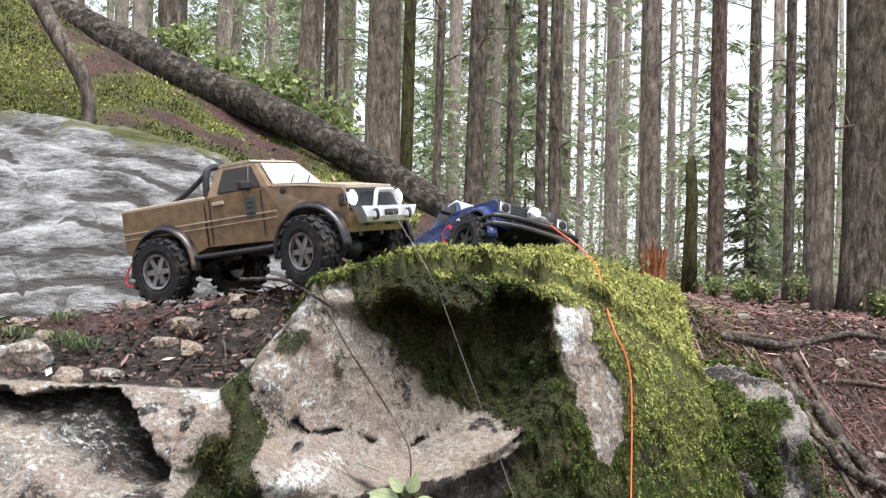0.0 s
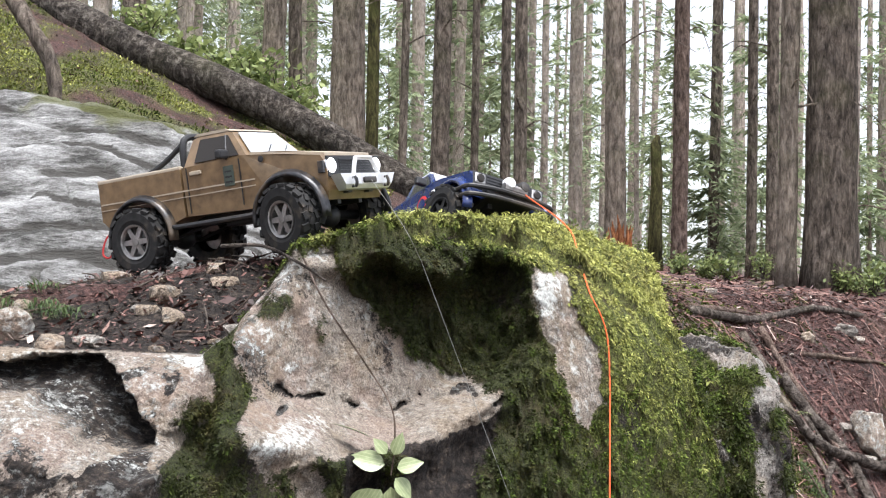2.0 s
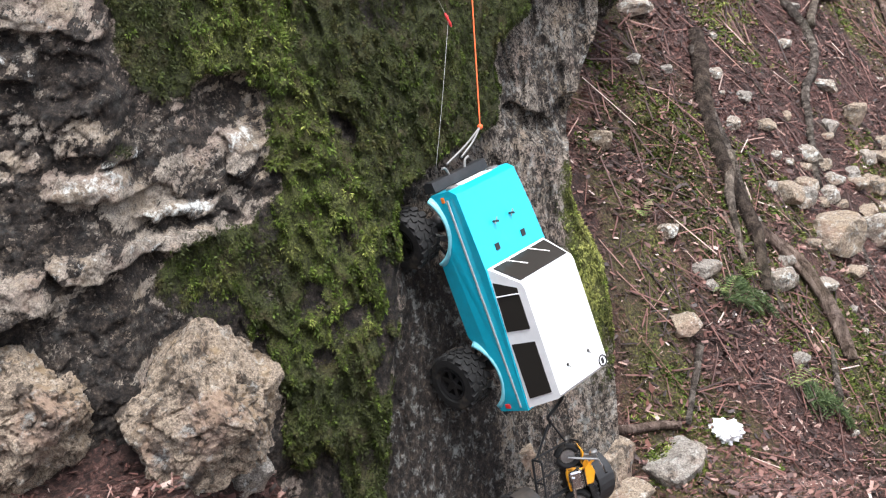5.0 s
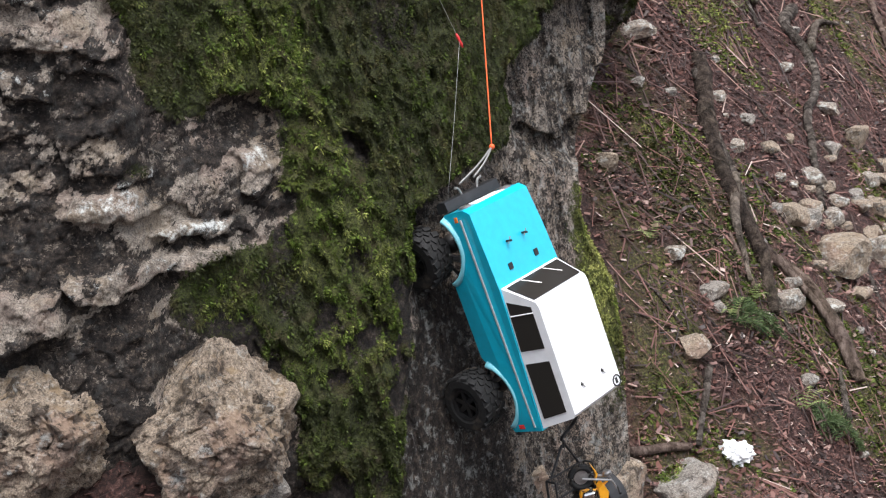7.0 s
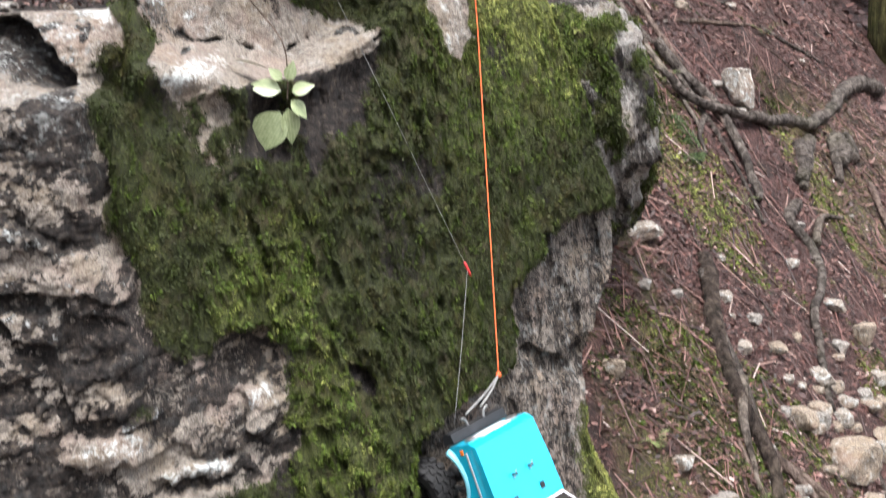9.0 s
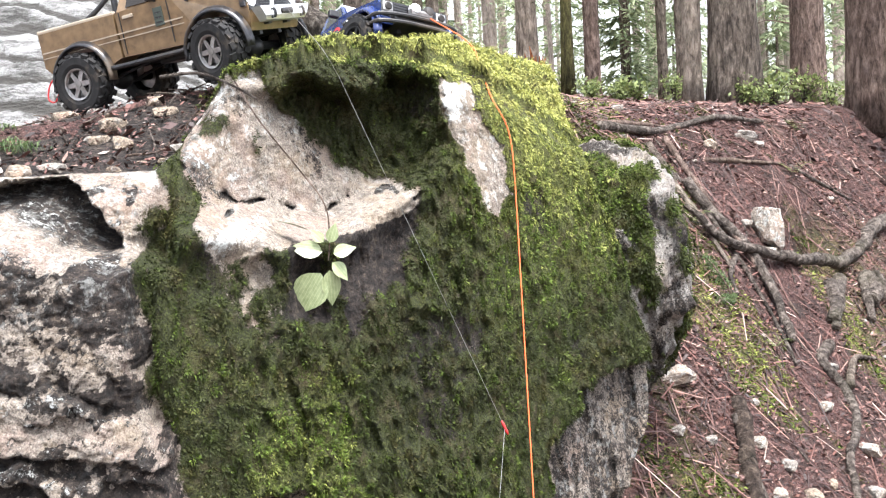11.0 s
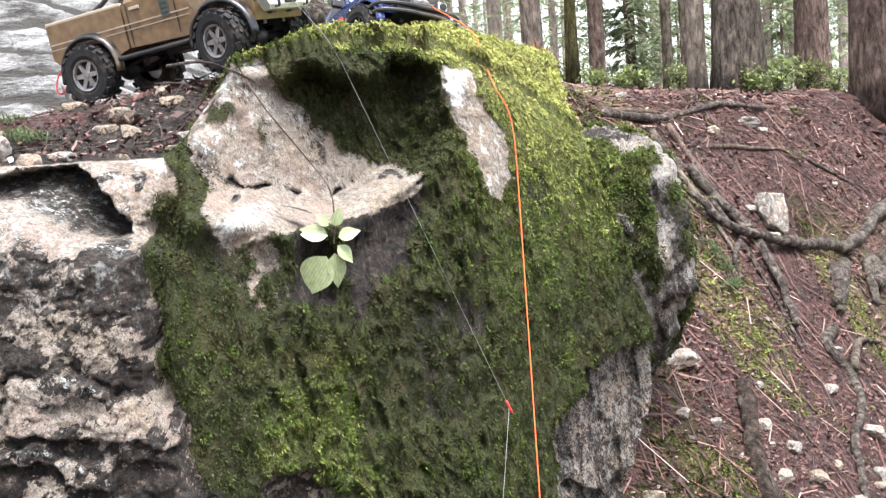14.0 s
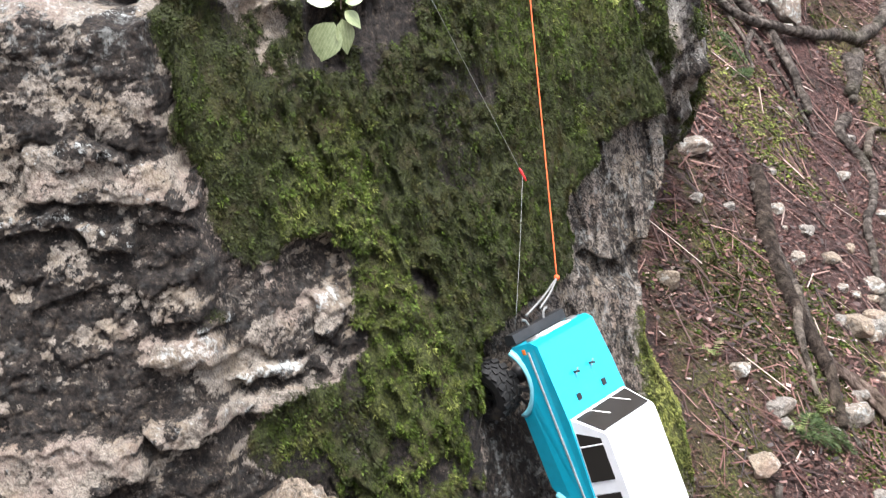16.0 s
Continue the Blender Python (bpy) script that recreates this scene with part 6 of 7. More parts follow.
beds = 6.5 * np.clip(u / 0.62, 0, 1.1) + 0.9 * (OX + 1.0) + 1.6 * fbm(OX * 0.7, OY * 1.3, 0, 2.0, 3, 67, 0.5) + 0.35 * fbm(OX, OY, 0, 9, 4, 68, 0.6)
fr_ = beds - np.floor(beds)
step_h = np.where(fr_ < 0.62, 0.30 * fr_ / 0.62, 0.30 + 0.70 * sstep(0.62, 1.0, fr_)) - fr_
rise = (np.clip(u / 0.62, 0, 1.1) + 1.15 * step_h / 6.5) * sstep(-0.03, 0.06, u)
OZ = 1.455 + (crest - 1.455) * np.clip(rise, 0, 1.05)
joint = np.abs(fbm(OX * 1.2 + 0.9 * OY, OY * 0.6, 0, 3, 4, 63, 0.6))
OZ = OZ + 0.034 * fbm(OX * 0.7, OY * 1.4, OZ, 7, 5, 62, 0.6) - 0.016 * sstep(0.03, 0.0, joint) - 0.6 * sstep(3.12, 3.6, OY)
# dark joints and blotches, and shade painted along the foot of each step
o_st = np.clip(0.6 * sstep(0.03, 0.01, joint) + 0.95 * sstep(0.55, 0.63, fr_) * sstep(0.86, 0.70, fr_) * sstep(-0.30, 0.10, fbm(OX, OY, 1, 4, 4, 68)) + 0.32 * sstep(0.10, 0.35, fbm(OX * 1.2, OY, OZ, 4, 5, 69)), 0, 1)
o_ms = 0.55 * sstep(0.56, 0.70, u + 0.12 * fbm(OX, OY, 0, 7, 4, 70)) + 0.30 * sstep(0.1, 0.35, fbm(OX, OY, 0, 6, 4, 75))
outcrop = mesh_np("outcrop", np.stack([OX, OY, OZ], -1).reshape(-1, 3), grid_faces(len(ox), len(oy)), weathered("grey_outcrop"), attrs={"moss": o_ms.ravel(), "stain_shade": o_st.ravel()})
tagged(outcrop, "pale grey layered granite outcrop rising behind the trucks", "rock")


def rock(x, y, z, sx, sy, sz, seed, material, label, rot=0.0, cuts=4, group="", name="stone"):
    """A broken stone: an icosphere cut by random planes and roughened."""
    bm = bmesh.new()
    bmesh.ops.create_icosphere(bm, subdivisions=cuts, radius=1.0)
    rg = np.random.RandomState(seed)
    planes = [(Vector(a + rg.normal(0, 0.22, 3)).normalized(), rg.uniform(0.55, 0.76)) for a in np.vstack([np.eye(3), -np.eye(3)])] + [(Vector(rg.normal(0, 1, 3)).normalized(), rg.uniform(0.58, 0.86)) for _ in range(9)]
    for v in bm.verts:
        for n, d in planes:
            s = v.co.dot(n) - d
            if s > 0:
                v.co -= n * s
        v.co += v.co.normalized() * (0.075 * noise.fractal(v.co * 2.6 + Vector((seed, 0, 0)), 0.7, 2.0, 5))
        v.co = Vector((v.co.x * sx, v.co.y * sy, v.co.z * sz)) * 1.15
    ob = link_bm(name, bm, material, False)
    ob.matrix_world = pose(x, y, z, 0, 0, rot)
    return tagged(ob, label, "stone", group)


def crag_block(x, y, z, size, planes, seed, material, label, rot=0.0, name="stone_block"):
    """A broken block: a ball cut to flat faces by the planes given, then chipped and pitted."""
    bm = bmesh.new()
    bmesh.ops.create_icosphere(bm, subdivisions=6, radius=1.0)
    p = np.array([v.co[:] for v in bm.verts])
    p = p * 1.3
    for nx, ny, nz, d in planes:
        n = unit(np.array([nx, ny, nz], float))
        s = p @ n - d - 0.05 * fbm(p[:, 0], p[:, 1], p[:, 2], 2.0, 3, seed + 5)
        p = p - np.clip(s, 0, None)[:, None] * n
    q = unit(p)
    wob = [fbm(p[:, 0], p[:, 1], p[:, 2], 3.0, 4, seed + k) for k in range(2)]
    cv, ce = cells(p[:, 0] + 0.15 * wob[0], p[:, 1], p[:, 2] + 0.15 * wob[1], 2.6, seed)
    cv2, ce2 = cells(p[:, 0] + 0.05 * wob[1], p[:, 1], p[:, 2], 8.0, seed + 1)
    h = 0.10 * wob[0] + 0.13 * (cv - 0.5) - 0.05 * sstep(0.12, 0.0, ce) + 0.045 * (cv2 - 0.5) + 0.03 * fbm(p[:, 0], p[:, 1], p[:, 2], 14, 3, seed + 9)
    p = (p + q * h[:, None]) * np.array(size)
    for v, c in zip(bm.verts, p):
        v.co = c
    ob = link_bm(name, bm, material, False)
    ob.matrix_world = pose(x, y, z, 0, 0, rot)
    return tagged(ob, label, "stone", "fallen blocks")


# big loose blocks at the foot of the wall
crag_block(-0.203, 1.19, 0.588, (0.105, 0.10, 0.096), [(-0.75, -0.25, 0.8, 0.62), (0.80, -0.3, 0.6, 0.66), (-0.1, -1, 0.35, 0.70), (0.35, -0.9, -0.25, 0.74), (1, -0.2, -0.1, 0.80), (-1, -0.3, -0.3, 0.76), (0, 0, -1, 0.8), (0, 1, 0.2, 0.8)], 4, M_block, "large angular pinkish granite block with dark stains")
crag_block(-0.405, 1.19, 0.615, (0.10, 0.10, 0.092), [(0.65, -0.3, 0.8, 0.62), (-0.4, -0.4, 0.9, 0.72), (0.9, -0.6, -0.2, 0.72), (-0.2, -1, 0.1, 0.70), (-1, 0, 0, 0.9), (0.4, -0.8, -0.5, 0.74)], 8, M_block, "large pale granite block with greenish film", 8)
crag_block(-0.44, 1.04, 0.45, (0.09, 0.08, 0.08), [(0.6, -0.5, 0.7, 0.66), (0, -1, 0.1, 0.72), (1, 0, 0, 0.8), (0, 0, 1, 0.7)], 12, M_block, "dark-stained granite block at the foot of the wall", 30)
rock(0.242, 1.74, 0.165, 0.062, 0.06, 0.055, 21, M_stone, "pinkish angular stone at the cliff's foot", 20, 4, "foot stones")
rock(0.43, 1.88, 0.06, 0.09, 0.08, 0.075, 22, M_block, "brownish grey stone at the cliff's foot", 60, 4, "foot stones")
rock(0.575, 1.93, 0.005, 0.09, 0.09, 0.06, 23, M_grey, "pale stone with mossy edge on the ground", 30, 4, "foot stones")
rock(-0.575, 1.69, 1.425, 0.050, 0.04, 0.038, 24, M_pale, "pale broken stone lying on the soil", 15, 4, "top stones")

tube("rotten_log", spline([(0.02, 1.46, 0.02), (0.10, 1.58, 0.10), (0.17, 1.68, 0.20)], 6), np.linspace(0.034, 0.026, 13), M_bark_red, 12, 0.12)
tagged(bpy.data.objects["rotten_log"], "short reddish rotten log leaning at the cliff's foot", "log")
rgf = np.random.RandomState(91)
for k in range(44):
    x, y = rgf.uniform(-0.5, 0.5), rgf.uniform(1.0, 1.75)
    y = y + 0.6 * max(0.0, x)
    r = rgf.uniform(0.012, 0.045)
    rock(x, y, float(floor_z(x, y)) + r * 0.3, r * 1.3, r, r * 0.8, 900 + k, (M_stone, M_grey, M_stone)[k % 3], "broken stone among dark soil at the wall's foot", 33 * k, 3, "rubble", "stone")
# the lower mossy boulder beside the big one
rg = np.random.RandomState(3)
bm = bmesh.new()
bmesh.ops.create_icosphere(bm, subdivisions=6, radius=1.0)
P = np.array([v.co[:] for v in bm.verts])
bm.free()
th = np.array([0.19, 0.36, 0.33])
Q = P * th * (1 + 0.16 * fbm(P[:, 0], P[:, 1], P[:, 2], 1.8, 6, 71, 0.6)[:, None] + 0.20 * np.abs(fbm(P[:, 0], P[:, 1], P[:, 2], 4, 5, 72, 0.6))[:, None] + 0.10 * np.abs(fbm(P[:, 0], P[:, 1], P[:, 2], 13, 4, 79))[:, None])
Q[:, 2] = np.where(Q[:, 2] > 0.28, 0.28 + (Q[:, 2] - 0.28) * 0.45, Q[:, 2])
Q = Q + np.array([0.585, 2.98, 1.075])
tmp = bmesh.new()
bmesh.ops.create_icosphere(tmp, subdivisions=6, radius=1.0)
tmp.verts.ensure_lookup_table()
fc = np.array([[v.index for v in f.verts] for f in tmp.faces])
tmp.free()
mk = sstep(0.02, 0.16, fbm(Q[:, 0], Q[:, 1], Q[:, 2], 9, 5, 73) - 0.05 + 0.14 * sstep(0.66, 0.76, Q[:, 0]) - 0.10 * sstep(1.22, 1.32, Q[:, 2])) * 0.9
one = np.ones(len(Q))
lower = mesh_np("boulder", Q, fc, granite("mossy_grey_granite", 0.5, 0.5, 0.3, True, 0.5), attrs={"moss": mk, "tone": 0.25 + 0.2 * sstep(1.0, 1.3, Q[:, 2]), "stain_shade": 0.32 + 0.4 * sstep(-0.1, 0.25, fbm(Q[:, 0], Q[:, 1], Q[:, 2], 7, 4, 74)), "pale": 0.12 * one, "white": 0.35 * sstep(1.30, 1.36, Q[:, 2]) * sstep(0.0, 0.3, fbm(Q[:, 0], Q[:, 1], Q[:, 2], 14, 4, 77)) * (1 - mk)})
tagged(lower, "lower grey boulder with dark moss beside the cliff", "rock")
rg = np.random.RandomState(27)
wq = np.clip(mk - 0.4, 0, 1) * (P[:, 1] < 0.5)
pk = rg.choice(len(Q), 3000, p=wq / wq.sum())
moss_tufts("moss", Q[pk] + rg.normal(0, 0.004, (len(pk), 3)), P[pk], np.clip(0.08 + 0.20 * sstep(1.1, 1.3, Q[pk, 2]) + rg.normal(0, 0.1, len(pk)), 0, 1), 26, 28, "dark green moss on the lower boulder", 0.008, 0.0065)

# stones on the bank
STONES = [(0.80, 3.15, 0.072, 0.028), (1.44, 3.39, 0.034, 0.03), (1.58, 3.55, 0.055, 0.05), (1.56, 3.39, 0.035, 0.03), (1.14, 2.91, 0.05, 0.04), (1.22, 2.97, 0.03, 0.035), (1.33, 3.09, 0.038, 0.025), (1.46, 3.26, 0.036, 0.02),
          (1.27, 2.91, 0.10, 0.06), (1.47, 3.07, 0.08, 0.06), (0.69, 2.24, 0.045, 0.03), (0.79, 2.43, 0.05, 0.02), (1.03, 3.02, 0.032, 0.02), (1.11, 3.19, 0.03, 0.02), (0.59, 2.59, 0.035, 0.03), (1.03, 2.60, 0.05, 0.035),
          (1.33, 4.68, 0.035, 0.03), (1.57, 5.01, 0.06, 0.03), (0.71, 2.46, 0.035, 0.02)]
for k, (x, y, r, h) in enumerate(STONES):
    rock(x, y, float(floor_z(x, y)) + h * 0.35, r, r * 0.8, h, 400 + k, M_pale if k % 3 == 0 else (M_stone, M_grey)[k % 2], "pale broken stone half buried in the litter" if k % 3 == 0 else "brownish angular stone half buried in the litter", 37 * k, 3, "bank stones")
rgs = np.random.RandomState(63)
for k in range(34):
    x = rgs.uniform(1.10, 1.75)
    y = 2.86 + 0.95 * (x - 1.10) + rgs.normal(0, 0.12)
    r = rgs.uniform(0.014, 0.042)
    rock(x, y, float(floor_z(x, y)) + r * 0.3, r * 1.4, r, r * 0.75, 1400 + k, (M_stone, M_pale, M_stone, M_block)[k % 4], "pale pinkish broken stone in a heap on the bank", 41 * k, 3, "stone heap", "stone")
rock(1.44, 4.35, 1.01, 0.06, 0.07, 0.095, 461, M_pale, "white chunk of rock beside a root", 20, 4)
rg = np.random.RandomState(13)
for k in range(60):
    x, y = rg.uniform(0.75, 2.0), rg.uniform(2.2, 5.2)
    r = rg.uniform(0.008, 0.025)
    rock(x, y, float(floor_z(x, y)) + r * 0.3, r * 1.3, r, r * 0.8, 500 + k, M_pale if k % 2 else M_grey, "small pebble lying on the litter", 20 * k, 2, "pebbles", "pebble")


# roots and sticks
def lying(name, ctrl, r0, r1, material, label, category, lift=0.6, seed=0, n=9, sag=0.0):
    pts = []
    for x, y in ctrl:
        pts.append((x, y, float(floor_z(x, y)) + r0 * lift))
    p = spline(pts, 14)
    p = p + r0 * 0.5 * np.stack([fbm(p[:, 0], p[:, 1], i, 9, 3, seed) for i in range(3)], 1)
    ob = tube(name, p, np.linspace(r0, r1, len(p)) * (1 + 0.25 * fbm(p[:, 0], p[:, 1], 7, 14, 3, seed)), material, n, 0.06, seed)
    return tagged(ob, label, category)


lying("root", [(1.0, 3.24), (0.94, 2.92), (0.97, 2.74), (0.99, 2.66), (0.97, 2.52)], 0.026, 0.014, M_bark_wet, "dark exposed tree root running down the bank", "root", 0.6, 1)
lying("root", [(0.99, 2.69), (1.09, 2.68), (1.15, 2.60), (1.17, 2.50)], 0.018, 0.020, M_bark_red, "brown broken root stub on the bank", "root", 0.7, 2)
lying("stick", [(0.90, 2.66), (0.93, 2.55)], 0.008, 0.006, M_bark_red, "thin reddish stick on the bank", "stick", 1, 3)
lying("root", [(1.54, 4.02), (1.46, 3.87), (1.52, 3.80), (1.47, 3.61), (1.40, 3.48), (1.33, 3.25), (1.30, 3.08)], 0.022, 0.010, M_root, "twisting grey root on the litter", "root", 0.7, 4)
lying("stick", [(0.72, 2.22), (0.64, 2.02)], 0.008, 0.006, M_root, "brown stick on the ground", "stick", 1, 5)
lying("stick", [(0.48, 1.95), (0.62, 2.01)], 0.010, 0.008, M_bark_red, "reddish stick at the boulder's foot", "stick", 1, 6)
lying("stick", [(1.37, 2.99), (1.38, 2.84)], 0.010, 0.008, M_root, "brown stick among the stones", "stick", 1, 7)
for k, (a_, b_, c_) in enumerate([((1.60, 4.14), (1.66, 4.34), 0.03), ((1.87, 4.49), (1.93, 4.66), 0.035), ((1.98, 4.62), (1.99, 4.76), 0.028)]):
    lying("root", [a_, ((a_[0] + b_[0]) / 2 + 0.02, (a_[1] + b_[1]) / 2), b_], c_ * 0.8, c_, M_root, "upright grey root under the arching root", "root", 1.2, 30 + k)
for k, pth in enumerate([[(1.06, 4.30), (1.17, 4.20), (1.24, 4.05), (1.30, 3.88), (1.32, 3.72)], [(1.10, 4.45), (1.22, 4.25), (1.33, 4.05), (1.38, 3.90)], [(1.02, 4.35), (1.12, 4.10), (1.19, 3.92)], [(1.24, 4.06), (1.18, 3.92), (1.17, 3.82)], [(0.82, 4.21), (1.0, 4.45), (1.2, 4.62)],
                         [(1.55, 3.86), (1.62, 4.02), (1.74, 4.12)], [(0.96, 3.17), (0.97, 3.0), (0.98, 2.88), (1.0, 2.74), (0.99, 2.60), (1.0, 2.50)], [(1.0, 2.70), (1.07, 2.66), (1.14, 2.60), (1.16, 2.50)], [(0.97, 2.85), (0.93, 2.70), (0.92, 2.55)], [(1.09, 2.36), (1.12, 2.50)]]):
    lying("root", pth, 0.011 + 0.003 * (k % 3), 0.006, (M_root, M_bark_red, M_bark_dark)[k % 3], "thin forked root creeping over the bank", "root", 1.1, 40 + k, 7)
lying("root", [(2.45, 5.50), (2.25, 5.30), (1.87, 4.72), (1.50, 4.28), (1.20, 4.03), (1.06, 4.05)], 0.038, 0.010, M_root, "thick grey root arching over a hollow", "root", 1.1, 8)
lying("root", [(1.12, 4.25), (1.19, 4.19), (1.31, 4.14), (1.34, 3.88), (1.33, 3.80)], 0.022, 0.012, M_root, "grey root hanging down the bank", "root", 1.2, 9)
lying("root", [(1.76, 4.50), (1.68, 4.30), (1.60, 4.12)], 0.026, 0.018, M_root, "short grey root reaching into the bank", "root", 1.0, 10)
lying("root", [(1.95, 4.72), (1.89, 4.60), (1.83, 4.38)], 0.024, 0.016, M_root, "short pale root reaching into the bank", "root", 1.0, 11)
lying("root", [(0.81, 4.19), (1.07, 4.47), (1.43, 4.95), (1.75, 5.35)], 0.017, 0.010, M_root, "dark root lying along the top of the bank", "root", 0.9, 12)
lying("stick", [(1.27, 4.53), (1.71, 4.97)], 0.011, 0.006, M_bark_red, "long reddish fallen stick", "stick", 1.0, 13)
lying("stick", [(1.77, 5.06), (2.14, 5.36)], 0.010, 0.007, M_root, "long fallen stick on the litter", "stick", 1.0, 14)
lying("wood_chip", [(2.02, 4.55), (1.98, 4.20)], 0.016, 0.012, M_bark_red, "pale split length of wood", "wood", 1.0, 15)
rg = np.random.RandomState(17)
for k in range(190):
    x, y, a, l = rg.uniform(0.65, 2.3), rg.uniform(2.0, 5.8), rg.uniform(0, 3.14), rg.uniform(0.06, 0.22)
    lying("twig", [(x, y), (x + l * math.cos(a) * 0.5, y + l * math.sin(a) * 0.5 + 0.01), (x + l * math.cos(a), y + l * math.sin(a))], 0.0035, 0.0015, M_root if k % 2 else M_bark_red, "thin dry twig on the litter", "twig", 1.2, 100 + k, 5)["group"] = "twigs"


# litter: needles, bark flakes and dead leaves
def litter(name, n, seed, xr, yr, size, material, label, zfun):
    rg = np.random.RandomState(seed)
    x, y = rg.uniform(*xr, n), rg.uniform(*yr, n)
    keep = fbm(x, y, 0, 3.5, 4, seed) + rg.normal(0, 0.25, n) > -0.28
    x, y = x[keep], y[keep]
    n = len(x)
    z = zfun(x, y) + rg.uniform(0.001, 0.010, n)
    a = rg.uniform(0, 2 * np.pi, n)
    d = np.stack([np.cos(a), np.sin(a), rg.normal(0, 0.3, n)], 1)
    s = np.stack([-np.sin(a), np.cos(a), rg.normal(0, 0.5, n)], 1)
    L = size * rg.uniform(0.4, 1.4, (n, 1))
    W = L * np.where(rg.uniform(0, 1, (n, 1)) < 0.72, 0.08, 0.36)
    p = np.stack([x, y, z], 1)
    v = np.stack([p - d * L / 2 - s * W / 2, p + d * L / 2 - s * W / 2, p + d * L / 2 + s * W / 2, p - d * L / 2 + s * W / 2], 1).reshape(-1, 3)
    ob = mesh_np(name, v, np.arange(n * 4).reshape(-1, 4), material, smooth=False)
    return tagged(ob, label, "litter", kind="stuff")


M_flake, nt, b = mat("dead_leaves")
g = nt.nodes.new("ShaderNodeNewGeometry")
nt.links.new(ramp(nt, g.outputs["Random Per Island"], [(0.0, (0.014, 0.007, 0.005)), (0.45, (0.062, 0.026, 0.020)), (0.85, (0.165, 0.074, 0.057)), (0.965, (0.28, 0.175, 0.14)), (1.0, (0.45, 0.37, 0.32))]), b.inputs["Base Color"])
b.inputs["Roughness"].default_value = 0.6
litter("litter", 100000, 21, (0.42, 2.4), (1.62, 5.6), 0.012, M_flake, "reddish dead needles, leaves and bark flakes", floor_z)
litter("far_litter", 14000, 22, (0.5, 4.5), (5.4, 9.5), 0.05, M_flake, "reddish dead leaves and twigs further off", floor_z)


litter("needle_litter", 150000, 25, (0.42, 2.6), (1.62, 6.2), 0.016, M_flake, "fine reddish needles scattered over the bank", floor_z)
rg = np.random.RandomState(33)
nt2 = 5000
tx, ty, ta = rg.uniform(0.5, 2.6, nt2), rg.uniform(2.0, 6.4, nt2), rg.normal(0.6, 0.9, nt2)
tl = rg.uniform(0.03, 0.13, nt2)
ex, ey = tx + tl * np.cos(ta), ty + tl * np.sin(ta)
w2 = rg.uniform(0.0008, 0.0022, nt2)
za, zb = floor_z(tx, ty) + rg.uniform(0.004, 0.012, nt2), floor_z(ex, ey) + rg.uniform(0.004, 0.016, nt2)
sxx, syy = -np.sin(ta) * w2, np.cos(ta) * w2
tv_ = np.stack([np.stack([tx - sxx, ty - syy, za], 1), np.stack([ex - sxx, ey - syy, zb], 1), np.stack([ex, ey, zb + 1.6 * w2], 1), np.stack([tx, ty, za + 1.6 * w2], 1), np.stack([tx + sxx, ty + syy, za], 1), np.stack([ex + sxx, ey + syy, zb], 1)], 1).reshape(-1, 3)
o6 = np.arange(nt2)[:, None] * 6
tf_ = np.concatenate([o6 + np.array([[0, 1, 2, 3]]), o6 + np.array([[3, 2, 5, 4]])])
straws = mesh_np("twig_litter", tv_, tf_, M_flake, smooth=False)
tagged(straws, "fine dry twigs strewn over the bank", "twigs", kind="stuff")
litter("foot_litter", 42000, 28, (-0.6, 0.45), (0.85, 1.75), 0.013, M_flake, "dark leaves and needles at the foot of the wall", floor_z)
litter("hill_litter", 7000, 24, (-2.2, -0.2), (3.4, 6.0), 0.014, M_flake, "dead leaves on the mossy slope", floor_z)
rg = np.random.RandomState(29)
hx, hy = rg.uniform(-2.6, -0.2, 170000), rg.uniform(3.3, 7.0, 170000)
hk_ = fbm(hx, hy, 0, 2.6, 5, 8) + 0.30 + rg.normal(0, 0.10, 170000) > 0.14
hx, hy = hx[hk_], hy[hk_]
nh = len(hx)
h0_ = np.stack([hx, hy, floor_z(hx, hy) - 0.004], 1)
hd = rg.normal(0, 0.6, (nh, 3)) + np.array([0.2, -0.4, 0.5])
hd /= np.linalg.norm(hd, axis=1)[:, None]
hs = np.cross(hd, rg.normal(0, 1, (nh, 3)))
hs /= np.linalg.norm(hs, axis=1)[:, None] + 1e-9
hl = rg.uniform(0.007, 0.020, (nh, 1))
hm = mesh_np("hill_moss", np.stack([h0_, h0_ + hd * hl * 0.5 + hs * hl * 0.2, h0_ + hd * hl, h0_ + hd * hl * 0.5 - hs * hl * 0.2], 1).reshape(-1, 3), np.arange(nh * 4).reshape(-1, 4), M_moss, smooth=False,
             attrs={"tone": np.repeat(np.clip(0.58 + 0.9 * fbm(hx, hy, 0, 3, 4, 78) + rg.normal(0, 0.1, nh), 0, 1), 4)})
tagged(hm, "yellow-green moss and low plants covering the slope", "moss", kind="stuff")
rg = np.random.RandomState(26)
w_s = np.where(soil > 0.4, area, 0).ravel()
sp = B_XYZ.reshape(-1, 3)[rg.choice(w_s.size, 26000, p=w_s / w_s.sum())] + rg.normal(0, 0.004, (26000, 3))
aa = rg.uniform(0, 2 * np.pi, 26000)
dd = np.stack([np.cos(aa), np.sin(aa), rg.normal(0, 0.4, 26000)], 1)
sd = np.stack([-np.sin(aa), np.cos(aa), rg.normal(0, 0.6, 26000)], 1)
LL = rg.uniform(0.003, 0.010, (26000, 1)) * np.where(rg.uniform(0, 1, (26000, 1)) < 0.12, 2.6, 1.0)
WW = LL * rg.uniform(0.1, 0.6, (26000, 1))
